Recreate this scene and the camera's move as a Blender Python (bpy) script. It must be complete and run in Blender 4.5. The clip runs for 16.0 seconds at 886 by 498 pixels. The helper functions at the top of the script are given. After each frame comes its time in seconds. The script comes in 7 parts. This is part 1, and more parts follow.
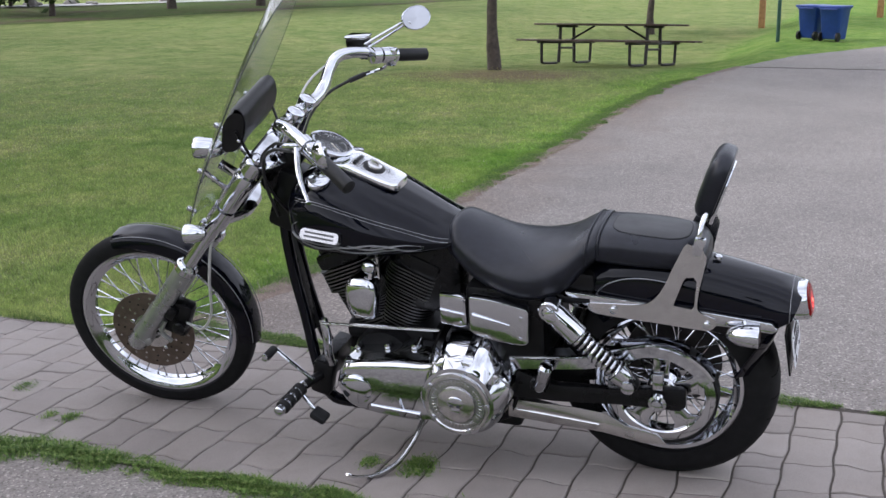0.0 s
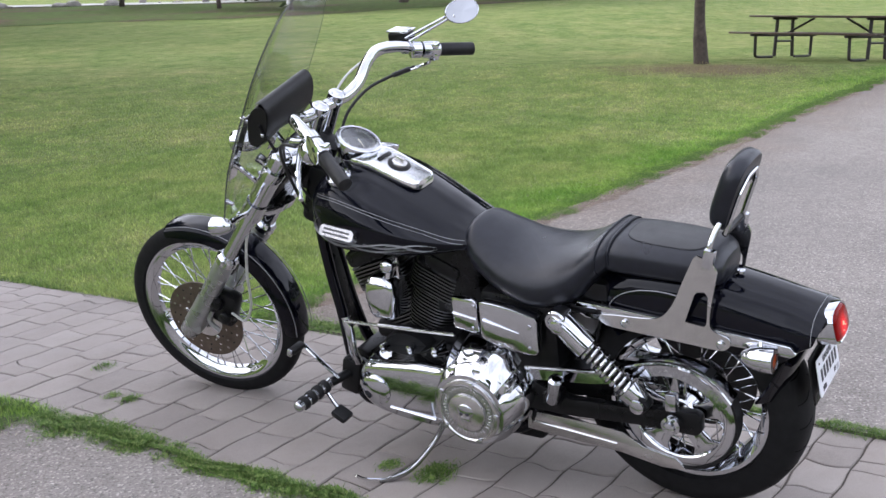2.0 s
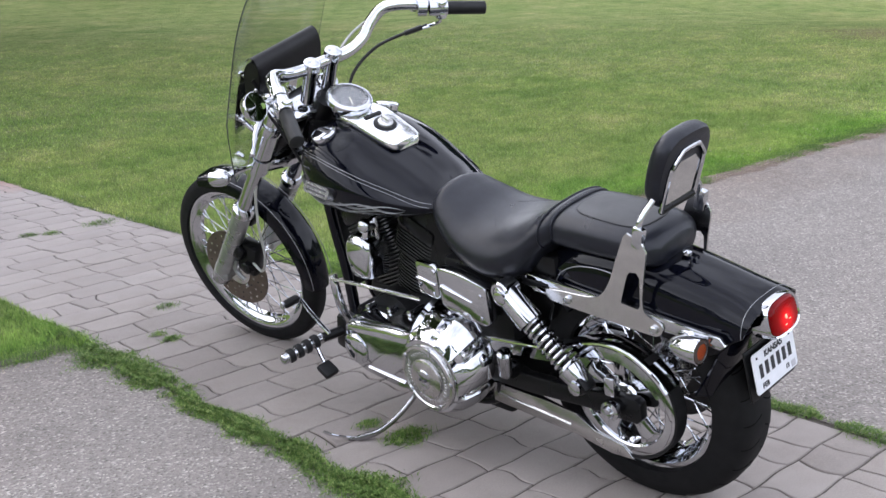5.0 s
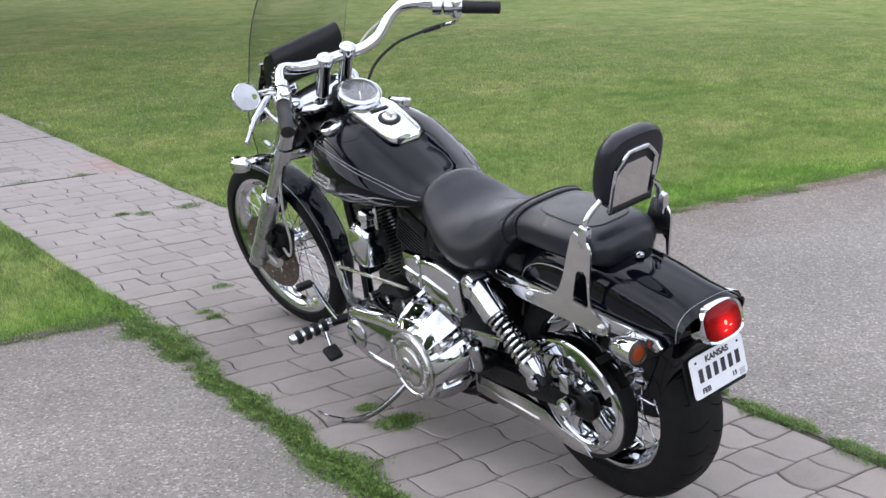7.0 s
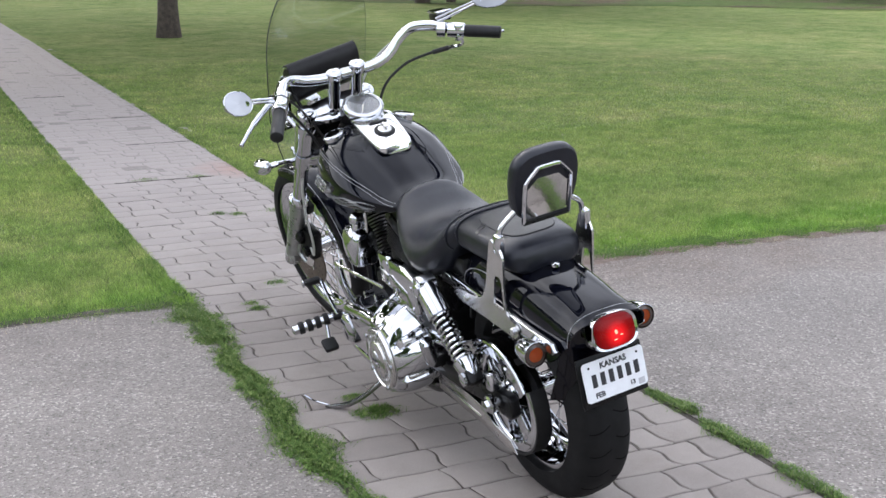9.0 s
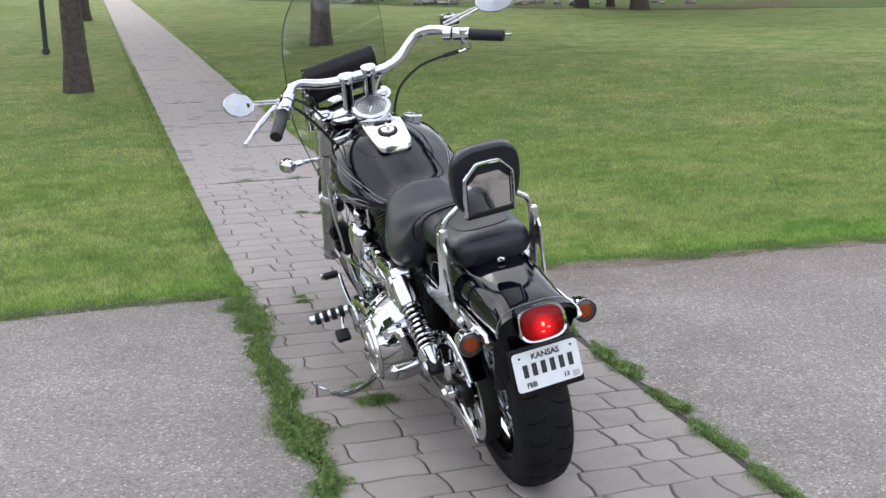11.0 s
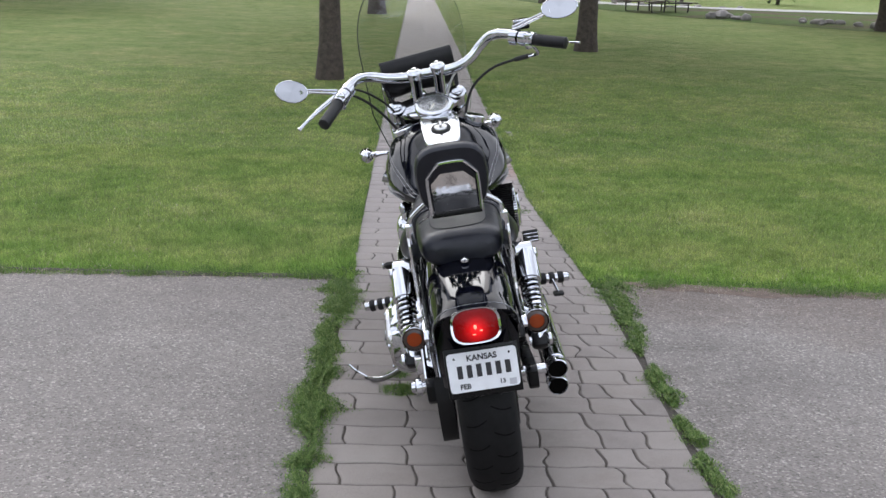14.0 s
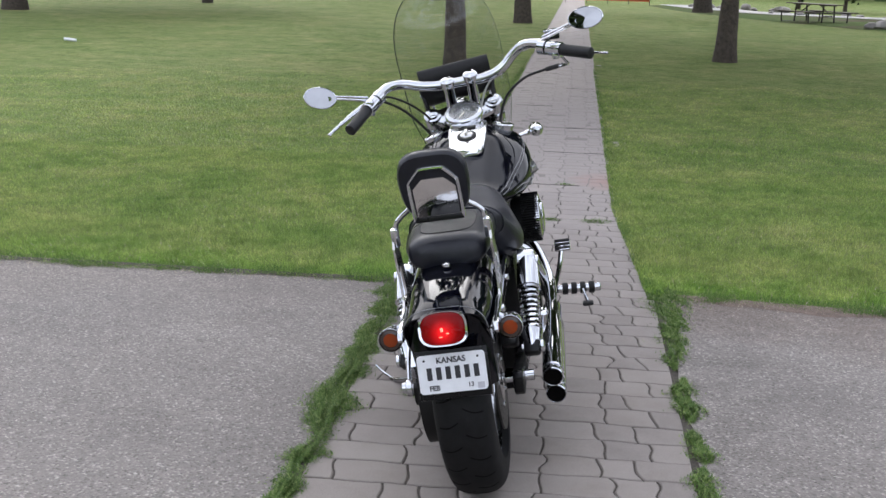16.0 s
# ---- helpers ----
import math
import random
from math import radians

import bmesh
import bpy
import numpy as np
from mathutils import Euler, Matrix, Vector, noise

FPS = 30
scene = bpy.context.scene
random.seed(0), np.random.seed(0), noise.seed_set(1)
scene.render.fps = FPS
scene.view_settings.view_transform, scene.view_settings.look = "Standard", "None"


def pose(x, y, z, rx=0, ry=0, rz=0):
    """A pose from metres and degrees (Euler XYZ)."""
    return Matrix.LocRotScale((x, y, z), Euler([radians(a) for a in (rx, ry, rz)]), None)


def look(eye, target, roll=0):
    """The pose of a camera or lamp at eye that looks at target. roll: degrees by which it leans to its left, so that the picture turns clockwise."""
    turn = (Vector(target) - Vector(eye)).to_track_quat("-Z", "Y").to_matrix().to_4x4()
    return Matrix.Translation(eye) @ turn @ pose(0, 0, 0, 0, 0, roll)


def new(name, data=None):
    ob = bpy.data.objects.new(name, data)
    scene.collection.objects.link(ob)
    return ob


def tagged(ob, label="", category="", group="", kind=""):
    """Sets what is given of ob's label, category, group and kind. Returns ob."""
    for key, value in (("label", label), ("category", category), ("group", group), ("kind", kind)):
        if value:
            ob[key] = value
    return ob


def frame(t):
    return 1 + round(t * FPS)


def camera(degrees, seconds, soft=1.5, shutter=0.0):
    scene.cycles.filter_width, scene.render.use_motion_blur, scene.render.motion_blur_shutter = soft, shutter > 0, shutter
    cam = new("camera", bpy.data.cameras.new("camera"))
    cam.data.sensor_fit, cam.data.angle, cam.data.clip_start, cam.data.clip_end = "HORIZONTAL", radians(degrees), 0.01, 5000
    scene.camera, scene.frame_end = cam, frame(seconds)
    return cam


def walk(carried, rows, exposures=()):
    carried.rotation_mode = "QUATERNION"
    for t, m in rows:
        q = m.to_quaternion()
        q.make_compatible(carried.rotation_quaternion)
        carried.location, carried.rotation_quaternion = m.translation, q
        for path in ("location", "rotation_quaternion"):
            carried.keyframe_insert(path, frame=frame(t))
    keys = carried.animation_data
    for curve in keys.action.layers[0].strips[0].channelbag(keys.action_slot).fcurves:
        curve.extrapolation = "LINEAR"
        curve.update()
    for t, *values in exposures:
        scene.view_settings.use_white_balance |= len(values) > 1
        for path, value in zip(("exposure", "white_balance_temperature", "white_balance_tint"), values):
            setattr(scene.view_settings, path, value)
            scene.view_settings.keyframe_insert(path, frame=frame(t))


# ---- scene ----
cam = camera(41.7, 16.0)
METRES, EYE, TILT, LEAN, TURN = 4.694, 1.504, 0.0, 0.0, -69.1
ROWS = [
    (0.0, 0.0, 0.0, 0.0, -0.14, -13.96, 0.56),
    (0.5, 0.0253, 0.0085, -0.0041, 1.64, -13.95, 1.96),
    (1.0, 0.0608, 0.021, -0.0034, 5.1, -13.89, 1.57),
    (1.5, 0.0881, 0.0332, -0.0017, 6.7, -14.27, 2.44),
    (2.0, 0.1326, 0.038, -0.003, 11.74, -14.11, 1.34),
    (2.5, 0.1778, 0.0359, -0.0033, 14.52, -14.16, 0.19),
    (3.0, 0.1962, 0.0483, -0.0086, 15.43, -14.47, 0.77),
    (3.5, 0.2181, 0.0705, -0.0086, 18.54, -14.48, 0.71),
    (4.0, 0.2392, 0.0843, -0.0065, 20.2, -15.16, 1.34),
    (6.5, 0.3778, 0.1335, -0.0082, 32.79, -15.76, 0.91),
    (7.0, 0.4002, 0.1424, -0.0082, 33.94, -15.69, 1.04),
    (7.5, 0.4477, 0.1528, -0.0067, 36.68, -15.21, -0.75),
    (8.0, 0.4824, 0.158, -0.0066, 38.79, -14.66, -0.15),
    (10.5, 0.6278, 0.2443, -0.0083, 51.21, -14.5, -0.4),
    (11.0, 0.6484, 0.2594, -0.0076, 52.54, -14.05, 1.07),
    (11.5, 0.6582, 0.2833, -0.0099, 55.41, -14.01, -0.2),
    (12.0, 0.672, 0.3102, -0.0082, 57.79, -14.51, -0.76),
    (12.5, 0.691, 0.3339, -0.0082, 60.34, -14.02, -0.89),
    (13.0, 0.7242, 0.3647, -0.0076, 64.09, -14.39, -1.76),
    (13.5, 0.7404, 0.3882, -0.0073, 66.04, -14.25, -1.28),
    (14.0, 0.7477, 0.4118, -0.0097, 67.83, -13.82, -1.67),
    (14.5, 0.7559, 0.437, -0.0084, 70.24, -14.0, -2.16),
    (15.0, 0.7654, 0.4603, -0.0069, 72.58, -14.0, -2.22),
    (15.5, 0.7807, 0.4868, -0.0057, 74.82, -13.8, -2.77),
    (16.0, 0.7922, 0.5004, -0.0057, 75.64, -13.62, -1.59),
]
walk(cam, [(t, pose(0, 0, EYE, TILT, LEAN, TURN) @ pose(METRES * x, METRES * y, METRES * z, 90 + pitch, roll, yaw)) for t, x, y, z, yaw, pitch, roll in ROWS],
     [(0.0, 0.92, 6400, 14), (1.0, 0.94, 6400, 14), (2.0, 1.25, 6400, 14), (3.0, 1.27, 6420, 13), (4.0, 1.31, 6440, 13), (8.0, 1.33, 6470, 11), (11.5, 1.25, 6500, 10), (13.0, 1.18, 6480, 11), (14.5, 0.91, 6500, 10), (16.0, 0.93, 6480, 11)])

# ---- world and light: bright overcast evening ----
world = bpy.data.worlds.new("sky")
scene.world = world
world.use_nodes = True
wn, wl = world.node_tree.nodes, world.node_tree.links
sky = wn.new("ShaderNodeTexSky")
sky.sky_type = "NISHITA"
sky.sun_disc = False
sky.sun_elevation = radians(33)
sky.sun_rotation = radians(350)
sky.air_density, sky.dust_density, sky.ozone_density = 1.0, 4.0, 1.0
hue = wn.new("ShaderNodeHueSaturation")
hue.inputs["Saturation"].default_value = 0.35
wl.new(sky.outputs[0], hue.inputs["Color"])
cloud = wn.new("ShaderNodeMix")
cloud.data_type = "RGBA"
cloud.inputs[0].default_value = 0.5
wl.new(hue.outputs[0], cloud.inputs[6])
cloud.inputs[7].default_value = (5.7, 6.1, 7.1, 1)
wtc = wn.new("ShaderNodeTexCoord")
wnz = wn.new("ShaderNodeTexNoise")
wnz.inputs["Scale"].default_value, wnz.inputs["Detail"].default_value, wnz.inputs["Roughness"].default_value = 2.2, 6.0, 0.55
wl.new(wtc.outputs["Generated"], wnz.inputs["Vector"])
wrp = wn.new("ShaderNodeMapRange")
wrp.inputs["From Min"].default_value, wrp.inputs["From Max"].default_value = 0.36, 0.66
wrp.inputs["To Min"].default_value, wrp.inputs["To Max"].default_value = 0.62, 1.4
wl.new(wnz.outputs["Fac"], wrp.inputs["Value"])
broken = wn.new("ShaderNodeVectorMath")
broken.operation = "SCALE"
wl.new(cloud.outputs[2], broken.inputs[0])
wl.new(wrp.outputs[0], broken.inputs["Scale"])
wl.new(broken.outputs[0], wn["Background"].inputs[0])
wn["Background"].inputs[1].default_value = 0.185

sun_data = bpy.data.lights.new("sun", "SUN")
sun_data.energy, sun_data.angle, sun_data.color = 0.5, radians(30), (0.95, 0.985, 1.0)
sun = new("sun", sun_data)
sun.matrix_world = look((0, 0, 30), (4.4, -24.8, 13.6))


# ---- materials ----
def mat(name):
    m = bpy.data.materials.new(name)
    m.use_nodes = True
    return m, m.node_tree.nodes, m.node_tree.links, m.node_tree.nodes["Principled BSDF"]


def noise_node(n, l, scale, detail=4.0, rough=0.6, coord="Object", w=None):
    tc = n.new("ShaderNodeTexCoord")
    t = n.new("ShaderNodeTexNoise")
    t.inputs["Scale"].default_value = scale
    t.inputs["Detail"].default_value = detail
    t.inputs["Roughness"].default_value = rough
    if coord == "World":
        l.new(n.new("ShaderNodeNewGeometry").outputs["Position"], t.inputs["Vector"])
    else:
        l.new(tc.outputs[coord], t.inputs["Vector"])
    return t.outputs["Fac"]


def ramp(n, l, fac, stops):
    r = n.new("ShaderNodeValToRGB")
    e = r.color_ramp.elements
    while len(e) < len(stops):
        e.new(0.5)
    for k, (p, c) in zip(e, stops):
        k.position = p
        k.color = (*c, 1) if len(c) == 3 else c
    l.new(fac, r.inputs[0])
    return r.outputs[0]


def mix(n, l, a, b, fac, mode="MIX"):
    m = n.new("ShaderNodeMix")
    m.data_type, m.blend_type = "RGBA", mode
    for sock, val in ((m.inputs["A"], a), (m.inputs["B"], b), (m.inputs["Factor"], fac)):
        for s in ([q for q in m.inputs if q.name == sock.name and q.type == ("VALUE" if sock.name == "Factor" else "RGBA")][:1]):
            if isinstance(val, (int, float)):
                s.default_value = val
            elif isinstance(val, tuple):
                s.default_value = (*val, 1)
            else:
                l.new(val, s)
    return [o for o in m.outputs if o.type == "RGBA"][0]


def bump(n, l, p, height, strength, distance):
    b = n.new("ShaderNodeBump")
    b.inputs["Strength"].default_value = strength
    b.inputs["Distance"].default_value = distance
    l.new(height, b.inputs["Height"])
    l.new(b.outputs[0], p.inputs["Normal"])


def simple(name, color, rough, metal=0.0, coat=0.0, vary=0.12, scale=40.0, bumps=0.0, bump_scale=300.0, rough_vary=0.08, bdist=0.001, spec=0.5):
    """A plain surface with slight wear at two scales."""
    m, n, l, p = mat(name)
    f = noise_node(n, l, scale, 5)
    dark = tuple(c * (1 - vary) for c in color)
    light = tuple(min(1, c * (1 + vary)) for c in color)
    l.new(ramp(n, l, f, [(0.3, dark), (0.7, light)]), p.inputs["Base Color"])
    p.inputs["Metallic"].default_value = metal
    p.inputs["Specular IOR Level"].default_value = spec
    f2 = noise_node(n, l, scale * 0.2, 3)
    lo, hi = max(0.0, rough - rough_vary), min(1.0, rough + rough_vary)
    l.new(ramp(n, l, f2, [(0.3, (lo,) * 3), (0.7, (hi,) * 3)]), p.inputs["Roughness"])
    if coat:
        p.inputs["Coat Weight"].default_value = coat
        p.inputs["Coat Roughness"].default_value = 0.03
    if bumps:
        bump(n, l, p, noise_node(n, l, bump_scale, 3), bumps, bdist)
    return m


M_PAINT = simple("black_gloss_paint", (0.002, 0.0023, 0.005), 0.04, vary=0.3, rough_vary=0.02, spec=0.24)
M_CHROME = simple("chrome", (0.575, 0.585, 0.61), 0.05, metal=1.0, vary=0.03, rough_vary=0.025, bumps=0.03, bump_scale=25.0, bdist=0.002)
M_CONSOLE = simple("smooth_chrome", (0.8, 0.81, 0.83), 0.16, metal=1.0, vary=0.02, rough_vary=0.03)
M_WAVY = simple("uneven_bright_steel", (0.62, 0.61, 0.6), 0.05, metal=1.0, vary=0.05, rough_vary=0.02, bumps=0.04, bump_scale=16.0, bdist=0.01)
M_STAND = simple("worn_dark_chrome", (0.38, 0.38, 0.39), 0.14, metal=1.0, vary=0.15, rough_vary=0.06)
M_STEEL = simple("polished_steel", (0.62, 0.61, 0.6), 0.22, metal=1.0, vary=0.08, rough_vary=0.06)
M_ALU = simple("grey_cast_aluminium", (0.42, 0.43, 0.43), 0.3, metal=0.9, vary=0.08, bumps=0.05)
M_SATIN = simple("satin_black_metal", (0.006, 0.006, 0.0065), 0.3, vary=0.3, bumps=0.05, spec=0.22)
M_WRINKLE = simple("black_engine_paint", (0.008, 0.008, 0.0084), 0.45, vary=0.3, bumps=0.3, bump_scale=500, spec=0.16)
M_SOOT = simple("soot", (0.004, 0.0038, 0.0036), 0.95, spec=0.02)
M_FIN = simple("machined_fin_edge", (0.09, 0.09, 0.09), 0.35, metal=0.8, vary=0.12)
M_RUBBER = simple("black_rubber", (0.007, 0.007, 0.0075), 0.55, vary=0.25, bumps=0.12, bump_scale=200, spec=0.3)
M_GRIP = simple("grip_rubber", (0.012, 0.012, 0.0125), 0.5, vary=0.2, spec=0.3)
M_TREAD = simple("tyre_tread_rubber", (0.0065, 0.0065, 0.007), 0.7, vary=0.3, bumps=0.2, bump_scale=150, spec=0.2)
M_LEATHER = simple("black_leather", (0.0085, 0.0095, 0.0145), 0.34, vary=0.25, bumps=0.25, bump_scale=420, rough_vary=0.08, spec=0.35)
# lighter leather: the sky's sheen on the flat pillion top is put into the colour
M_PANEL = simple("sheen_seat_panel", (0.02, 0.02, 0.021), 0.42, vary=0.2, bumps=0.15, bump_scale=420, spec=0.45)
M_BAG = simple("dark_bag_leather", (0.009, 0.0085, 0.009), 0.36, vary=0.25, bumps=0.2, bump_scale=250, spec=0.25)
M_DISC = simple("worn_brake_steel", (0.15, 0.118, 0.096), 0.42, metal=0.8, vary=0.25, scale=25)
M_DARKDISC = simple("dark_brake_steel", (0.05, 0.047, 0.045), 0.45, metal=0.7, vary=0.25, scale=25)
M_STITCH = simple("stitching", (0.03, 0.03, 0.033), 0.7)
M_BADGE = simple("dull_badge_metal", (0.42, 0.42, 0.43), 0.25, metal=0.95, vary=0.1)
M_BADGEINK = simple("badge_lettering_enamel", (0.07, 0.07, 0.075), 0.4)
M_STRIPE = simple("silver_pinstripe", (0.24, 0.24, 0.25), 0.4, metal=0.5)
M_FLAME = simple("silver_flame", (0.3, 0.3, 0.3), 0.35, metal=0.3)
M_PLATE = simple("white_plate_paint", (0.72, 0.73, 0.76), 0.4, vary=0.05, scale=30)
M_INK = simple("black_ink", (0.02, 0.02, 0.025), 0.5)
M_INKGREY = simple("faded_sticker", (0.42, 0.42, 0.45), 0.6)
M_DIAL = simple("dark_dial", (0.018, 0.02, 0.024), 0.5)
M_DIALMARK = simple("dial_marking", (0.6, 0.6, 0.58), 0.5)
M_NEEDLE = simple("needle", (0.8, 0.75, 0.6), 0.5)
M_CABLE = simple("grey_braided_line", (0.5, 0.5, 0.48), 0.4, metal=0.4)
M_HOSE = simple("black_cable", (0.012, 0.012, 0.013), 0.45)
M_MIRROR = simple("mirror_glass", (0.28, 0.285, 0.3), 0.02, metal=1.0, vary=0.01, rough_vary=0.01)


def lens_mat(name, color, rough=0.15):
    m, n, l, p = mat(name)
    p.inputs["Base Color"].default_value = (*color, 1)
    p.inputs["Roughness"].default_value = rough
    p.inputs["Subsurface Weight"].default_value = 0.3
    p.inputs["Subsurface Scale"].default_value = 0.02
    p.inputs["Coat Weight"].default_value = 0.0
    p.inputs["Specular IOR Level"].default_value = 0.14
    v = n.new("ShaderNodeTexVoronoi")
    v.inputs["Scale"].default_value = 160
    tc = n.new("ShaderNodeTexCoord")
    l.new(tc.outputs["Object"], v.inputs["Vector"])
    bump(n, l, p, v.outputs["Distance"], 0.2, 0.002)
    return m, n, l, p


M_REDLENS, _, _, _p = lens_mat("red_lamp_lens", (0.1, 0.0008, 0.0015))
_p.inputs["Emission Color"].default_value = (1.0, 0.015, 0.02, 1)
n, l = M_REDLENS.node_tree.nodes, M_REDLENS.node_tree.links
tc = n.new("ShaderNodeTexCoord")
off = n.new("ShaderNodeVectorMath")
off.operation = "DISTANCE"
off.inputs[1].default_value = (-0.395, 0.0, 0.592)
l.new(tc.outputs["Object"], off.inputs[0])
l.new(ramp(n, l, off.outputs["Value"], [(0.0, (0.8, 0.8, 0.8)), (0.018, (0.3, 0.3, 0.3)), (0.036, (0.07, 0.07, 0.07)), (0.06, (0.012, 0.012, 0.012))]), _p.inputs["Emission Strength"])
M_BULB, _, _, _p = lens_mat("lit_red_bulb", (0.9, 0.1, 0.08))
_p.inputs["Emission Color"].default_value = (1.0, 0.12, 0.08, 1)
_p.inputs["Emission Strength"].default_value = 2.0
M_AMBER, _, _, _ = lens_mat("amber_lamp_lens", (0.25, 0.046, 0.013))
M_SMOKE = simple("smoky_lens_rim", (0.05, 0.034, 0.028), 0.15)

# clear windshield: thin acrylic, mostly see-through
M_SHIELD, n, l, p = mat("clear_acrylic")
out = n["Material Output"]
tr = n.new("ShaderNodeBsdfTransparent")
tr.inputs[0].default_value = (0.965, 0.972, 0.968, 1)
gl = n.new("ShaderNodeBsdfGlossy")
gl.inputs["Roughness"].default_value = 0.04
ms = n.new("ShaderNodeMixShader")
lw = n.new("ShaderNodeLayerWeight")
lw.inputs["Blend"].default_value = 0.5
steep = n.new("ShaderNodeMath")
steep.operation = "POWER"
steep.inputs[1].default_value = 5.0
l.new(lw.outputs["Facing"], steep.inputs[0])
gloss = n.new("ShaderNodeMath")
gloss.operation = "MULTIPLY_ADD"
gloss.inputs[1].default_value, gloss.inputs[2].default_value = 0.9, 0.06
l.new(steep.outputs[0], gloss.inputs[0])
l.new(gloss.outputs[0], ms.inputs[0])
l.new(tr.outputs[0], ms.inputs[1])
l.new(gl.outputs[0], ms.inputs[2])
l.new(ms.outputs[0], out.inputs[0])
M_GAUGE, n, l, p = mat("gauge_cover")
tr = n.new("ShaderNodeBsdfTransparent")
gl = n.new("ShaderNodeBsdfGlossy")
gl.inputs["Roughness"].default_value = 0.05
ms = n.new("ShaderNodeMixShader")
ms.inputs[0].default_value = 0.06
l.new(tr.outputs[0], ms.inputs[1])
l.new(gl.outputs[0], ms.inputs[2])
l.new(ms.outputs[0], n["Material Output"].inputs[0])
M_GROOVE = simple("tread_groove", (0.003, 0.003, 0.003), 0.9, spec=0.05)
M_RIM = simple("clear_acrylic_rim", (0.16, 0.2, 0.11), 0.2)
M_EDGE = simple("acrylic_edge", (0.06, 0.07, 0.06), 0.2)


def lawn_tint(n, l):
    """The lawn's colour over the ground: green, darker hollows and straw-coloured patches."""
    big = noise_node(n, l, 0.45, 5, 0.6)
    mid = noise_node(n, l, 1.5, 6, 0.7)
    small = noise_node(n, l, 5.5, 5, 0.65)
    c1 = ramp(n, l, big, [(0.36, (0.092, 0.156, 0.039)), (0.5, (0.14, 0.196, 0.056)), (0.64, (0.205, 0.23, 0.078))])
    c2 = ramp(n, l, mid, [(0.32, (0.085, 0.148, 0.034)), (0.45, (0.124, 0.19, 0.05)), (0.57, (0.17, 0.222, 0.07)), (0.7, (0.235, 0.26, 0.105))])
    c3 = ramp(n, l, small, [(0.34, (0.68, 0.74, 0.66)), (0.5, (1.0, 1.0, 1.0)), (0.66, (1.28, 1.2, 1.24))])
    c = mix(n, l, mix(n, l, c1, c2, 0.72), c3, 0.8, "MULTIPLY")
    tuft = noise_node(n, l, 24.0, 3, 0.6, "World")
    c = mix(n, l, c, ramp(n, l, tuft, [(0.36, (0.72, 0.76, 0.7)), (0.5, (1.0, 1.0, 1.0)), (0.66, (1.3, 1.24, 1.3))]), 0.5, "MULTIPLY")
    c = mix(n, l, c, (1.49, 1.33, 1.53), 1.0, "MULTIPLY")
    geo = n.new("ShaderNodeNewGeometry")
    # fresher, greener grass within a step of the lane
    split = n.new("ShaderNodeSeparateXYZ")
    l.new(geo.outputs["Position"], split.inputs[0])
    drift = n.new("ShaderNodeMath")
    drift.operation = "MULTIPLY_ADD"
    drift.inputs[1].default_value = 0.9
    l.new(mid, drift.inputs[0])
    l.new(split.outputs["Y"], drift.inputs[2])
    lush = n.new("ShaderNodeMapRange")
    lush.inputs["From Min"].default_value, lush.inputs["From Max"].default_value = 3.15, 3.75
    lush.inputs["To Min"].default_value, lush.inputs["To Max"].default_value = 0.85, 0.0
    l.new(drift.outputs[0], lush.inputs["Value"])
    c = mix(n, l, c, mix(n, l, c, (0.8, 1.08, 0.62), 1.0, "MULTIPLY"), lush.outputs[0])
    # worn bare soil near the slim tree
    off = n.new("ShaderNodeVectorMath")
    off.operation = "SUBTRACT"
    off.inputs[1].default_value = (15.3, 4.9, 0)
    l.new(geo.outputs["Position"], off.inputs[0])
    squash = n.new("ShaderNodeVectorMath")
    squash.operation = "MULTIPLY"
    squash.inputs[1].default_value = (0.75, 0.65, 0)
    l.new(off.outputs[0], squash.inputs[0])
    length = n.new("ShaderNodeVectorMath")
    length.operation = "LENGTH"
    l.new(squash.outputs[0], length.inputs[0])
    add = n.new("ShaderNodeMath")
    add.operation = "MULTIPLY_ADD"
    add.inputs[1].default_value = 1.6
    l.new(mid, add.inputs[0])
    l.new(length.outputs["Value"], add.inputs[2])
    half_m = n.new("ShaderNodeMath")
    half_m.operation = "MULTIPLY"
    half_m.inputs[1].default_value = 0.5
    l.new(add.outputs[0], half_m.inputs[0])
    worn = ramp(n, l, half_m.outputs[0], [(0.6, (0.85, 0.85, 0.85)), (0.95, (0.0, 0.0, 0.0))])
    return mix(n, l, c, (0.2, 0.145, 0.1), worn)


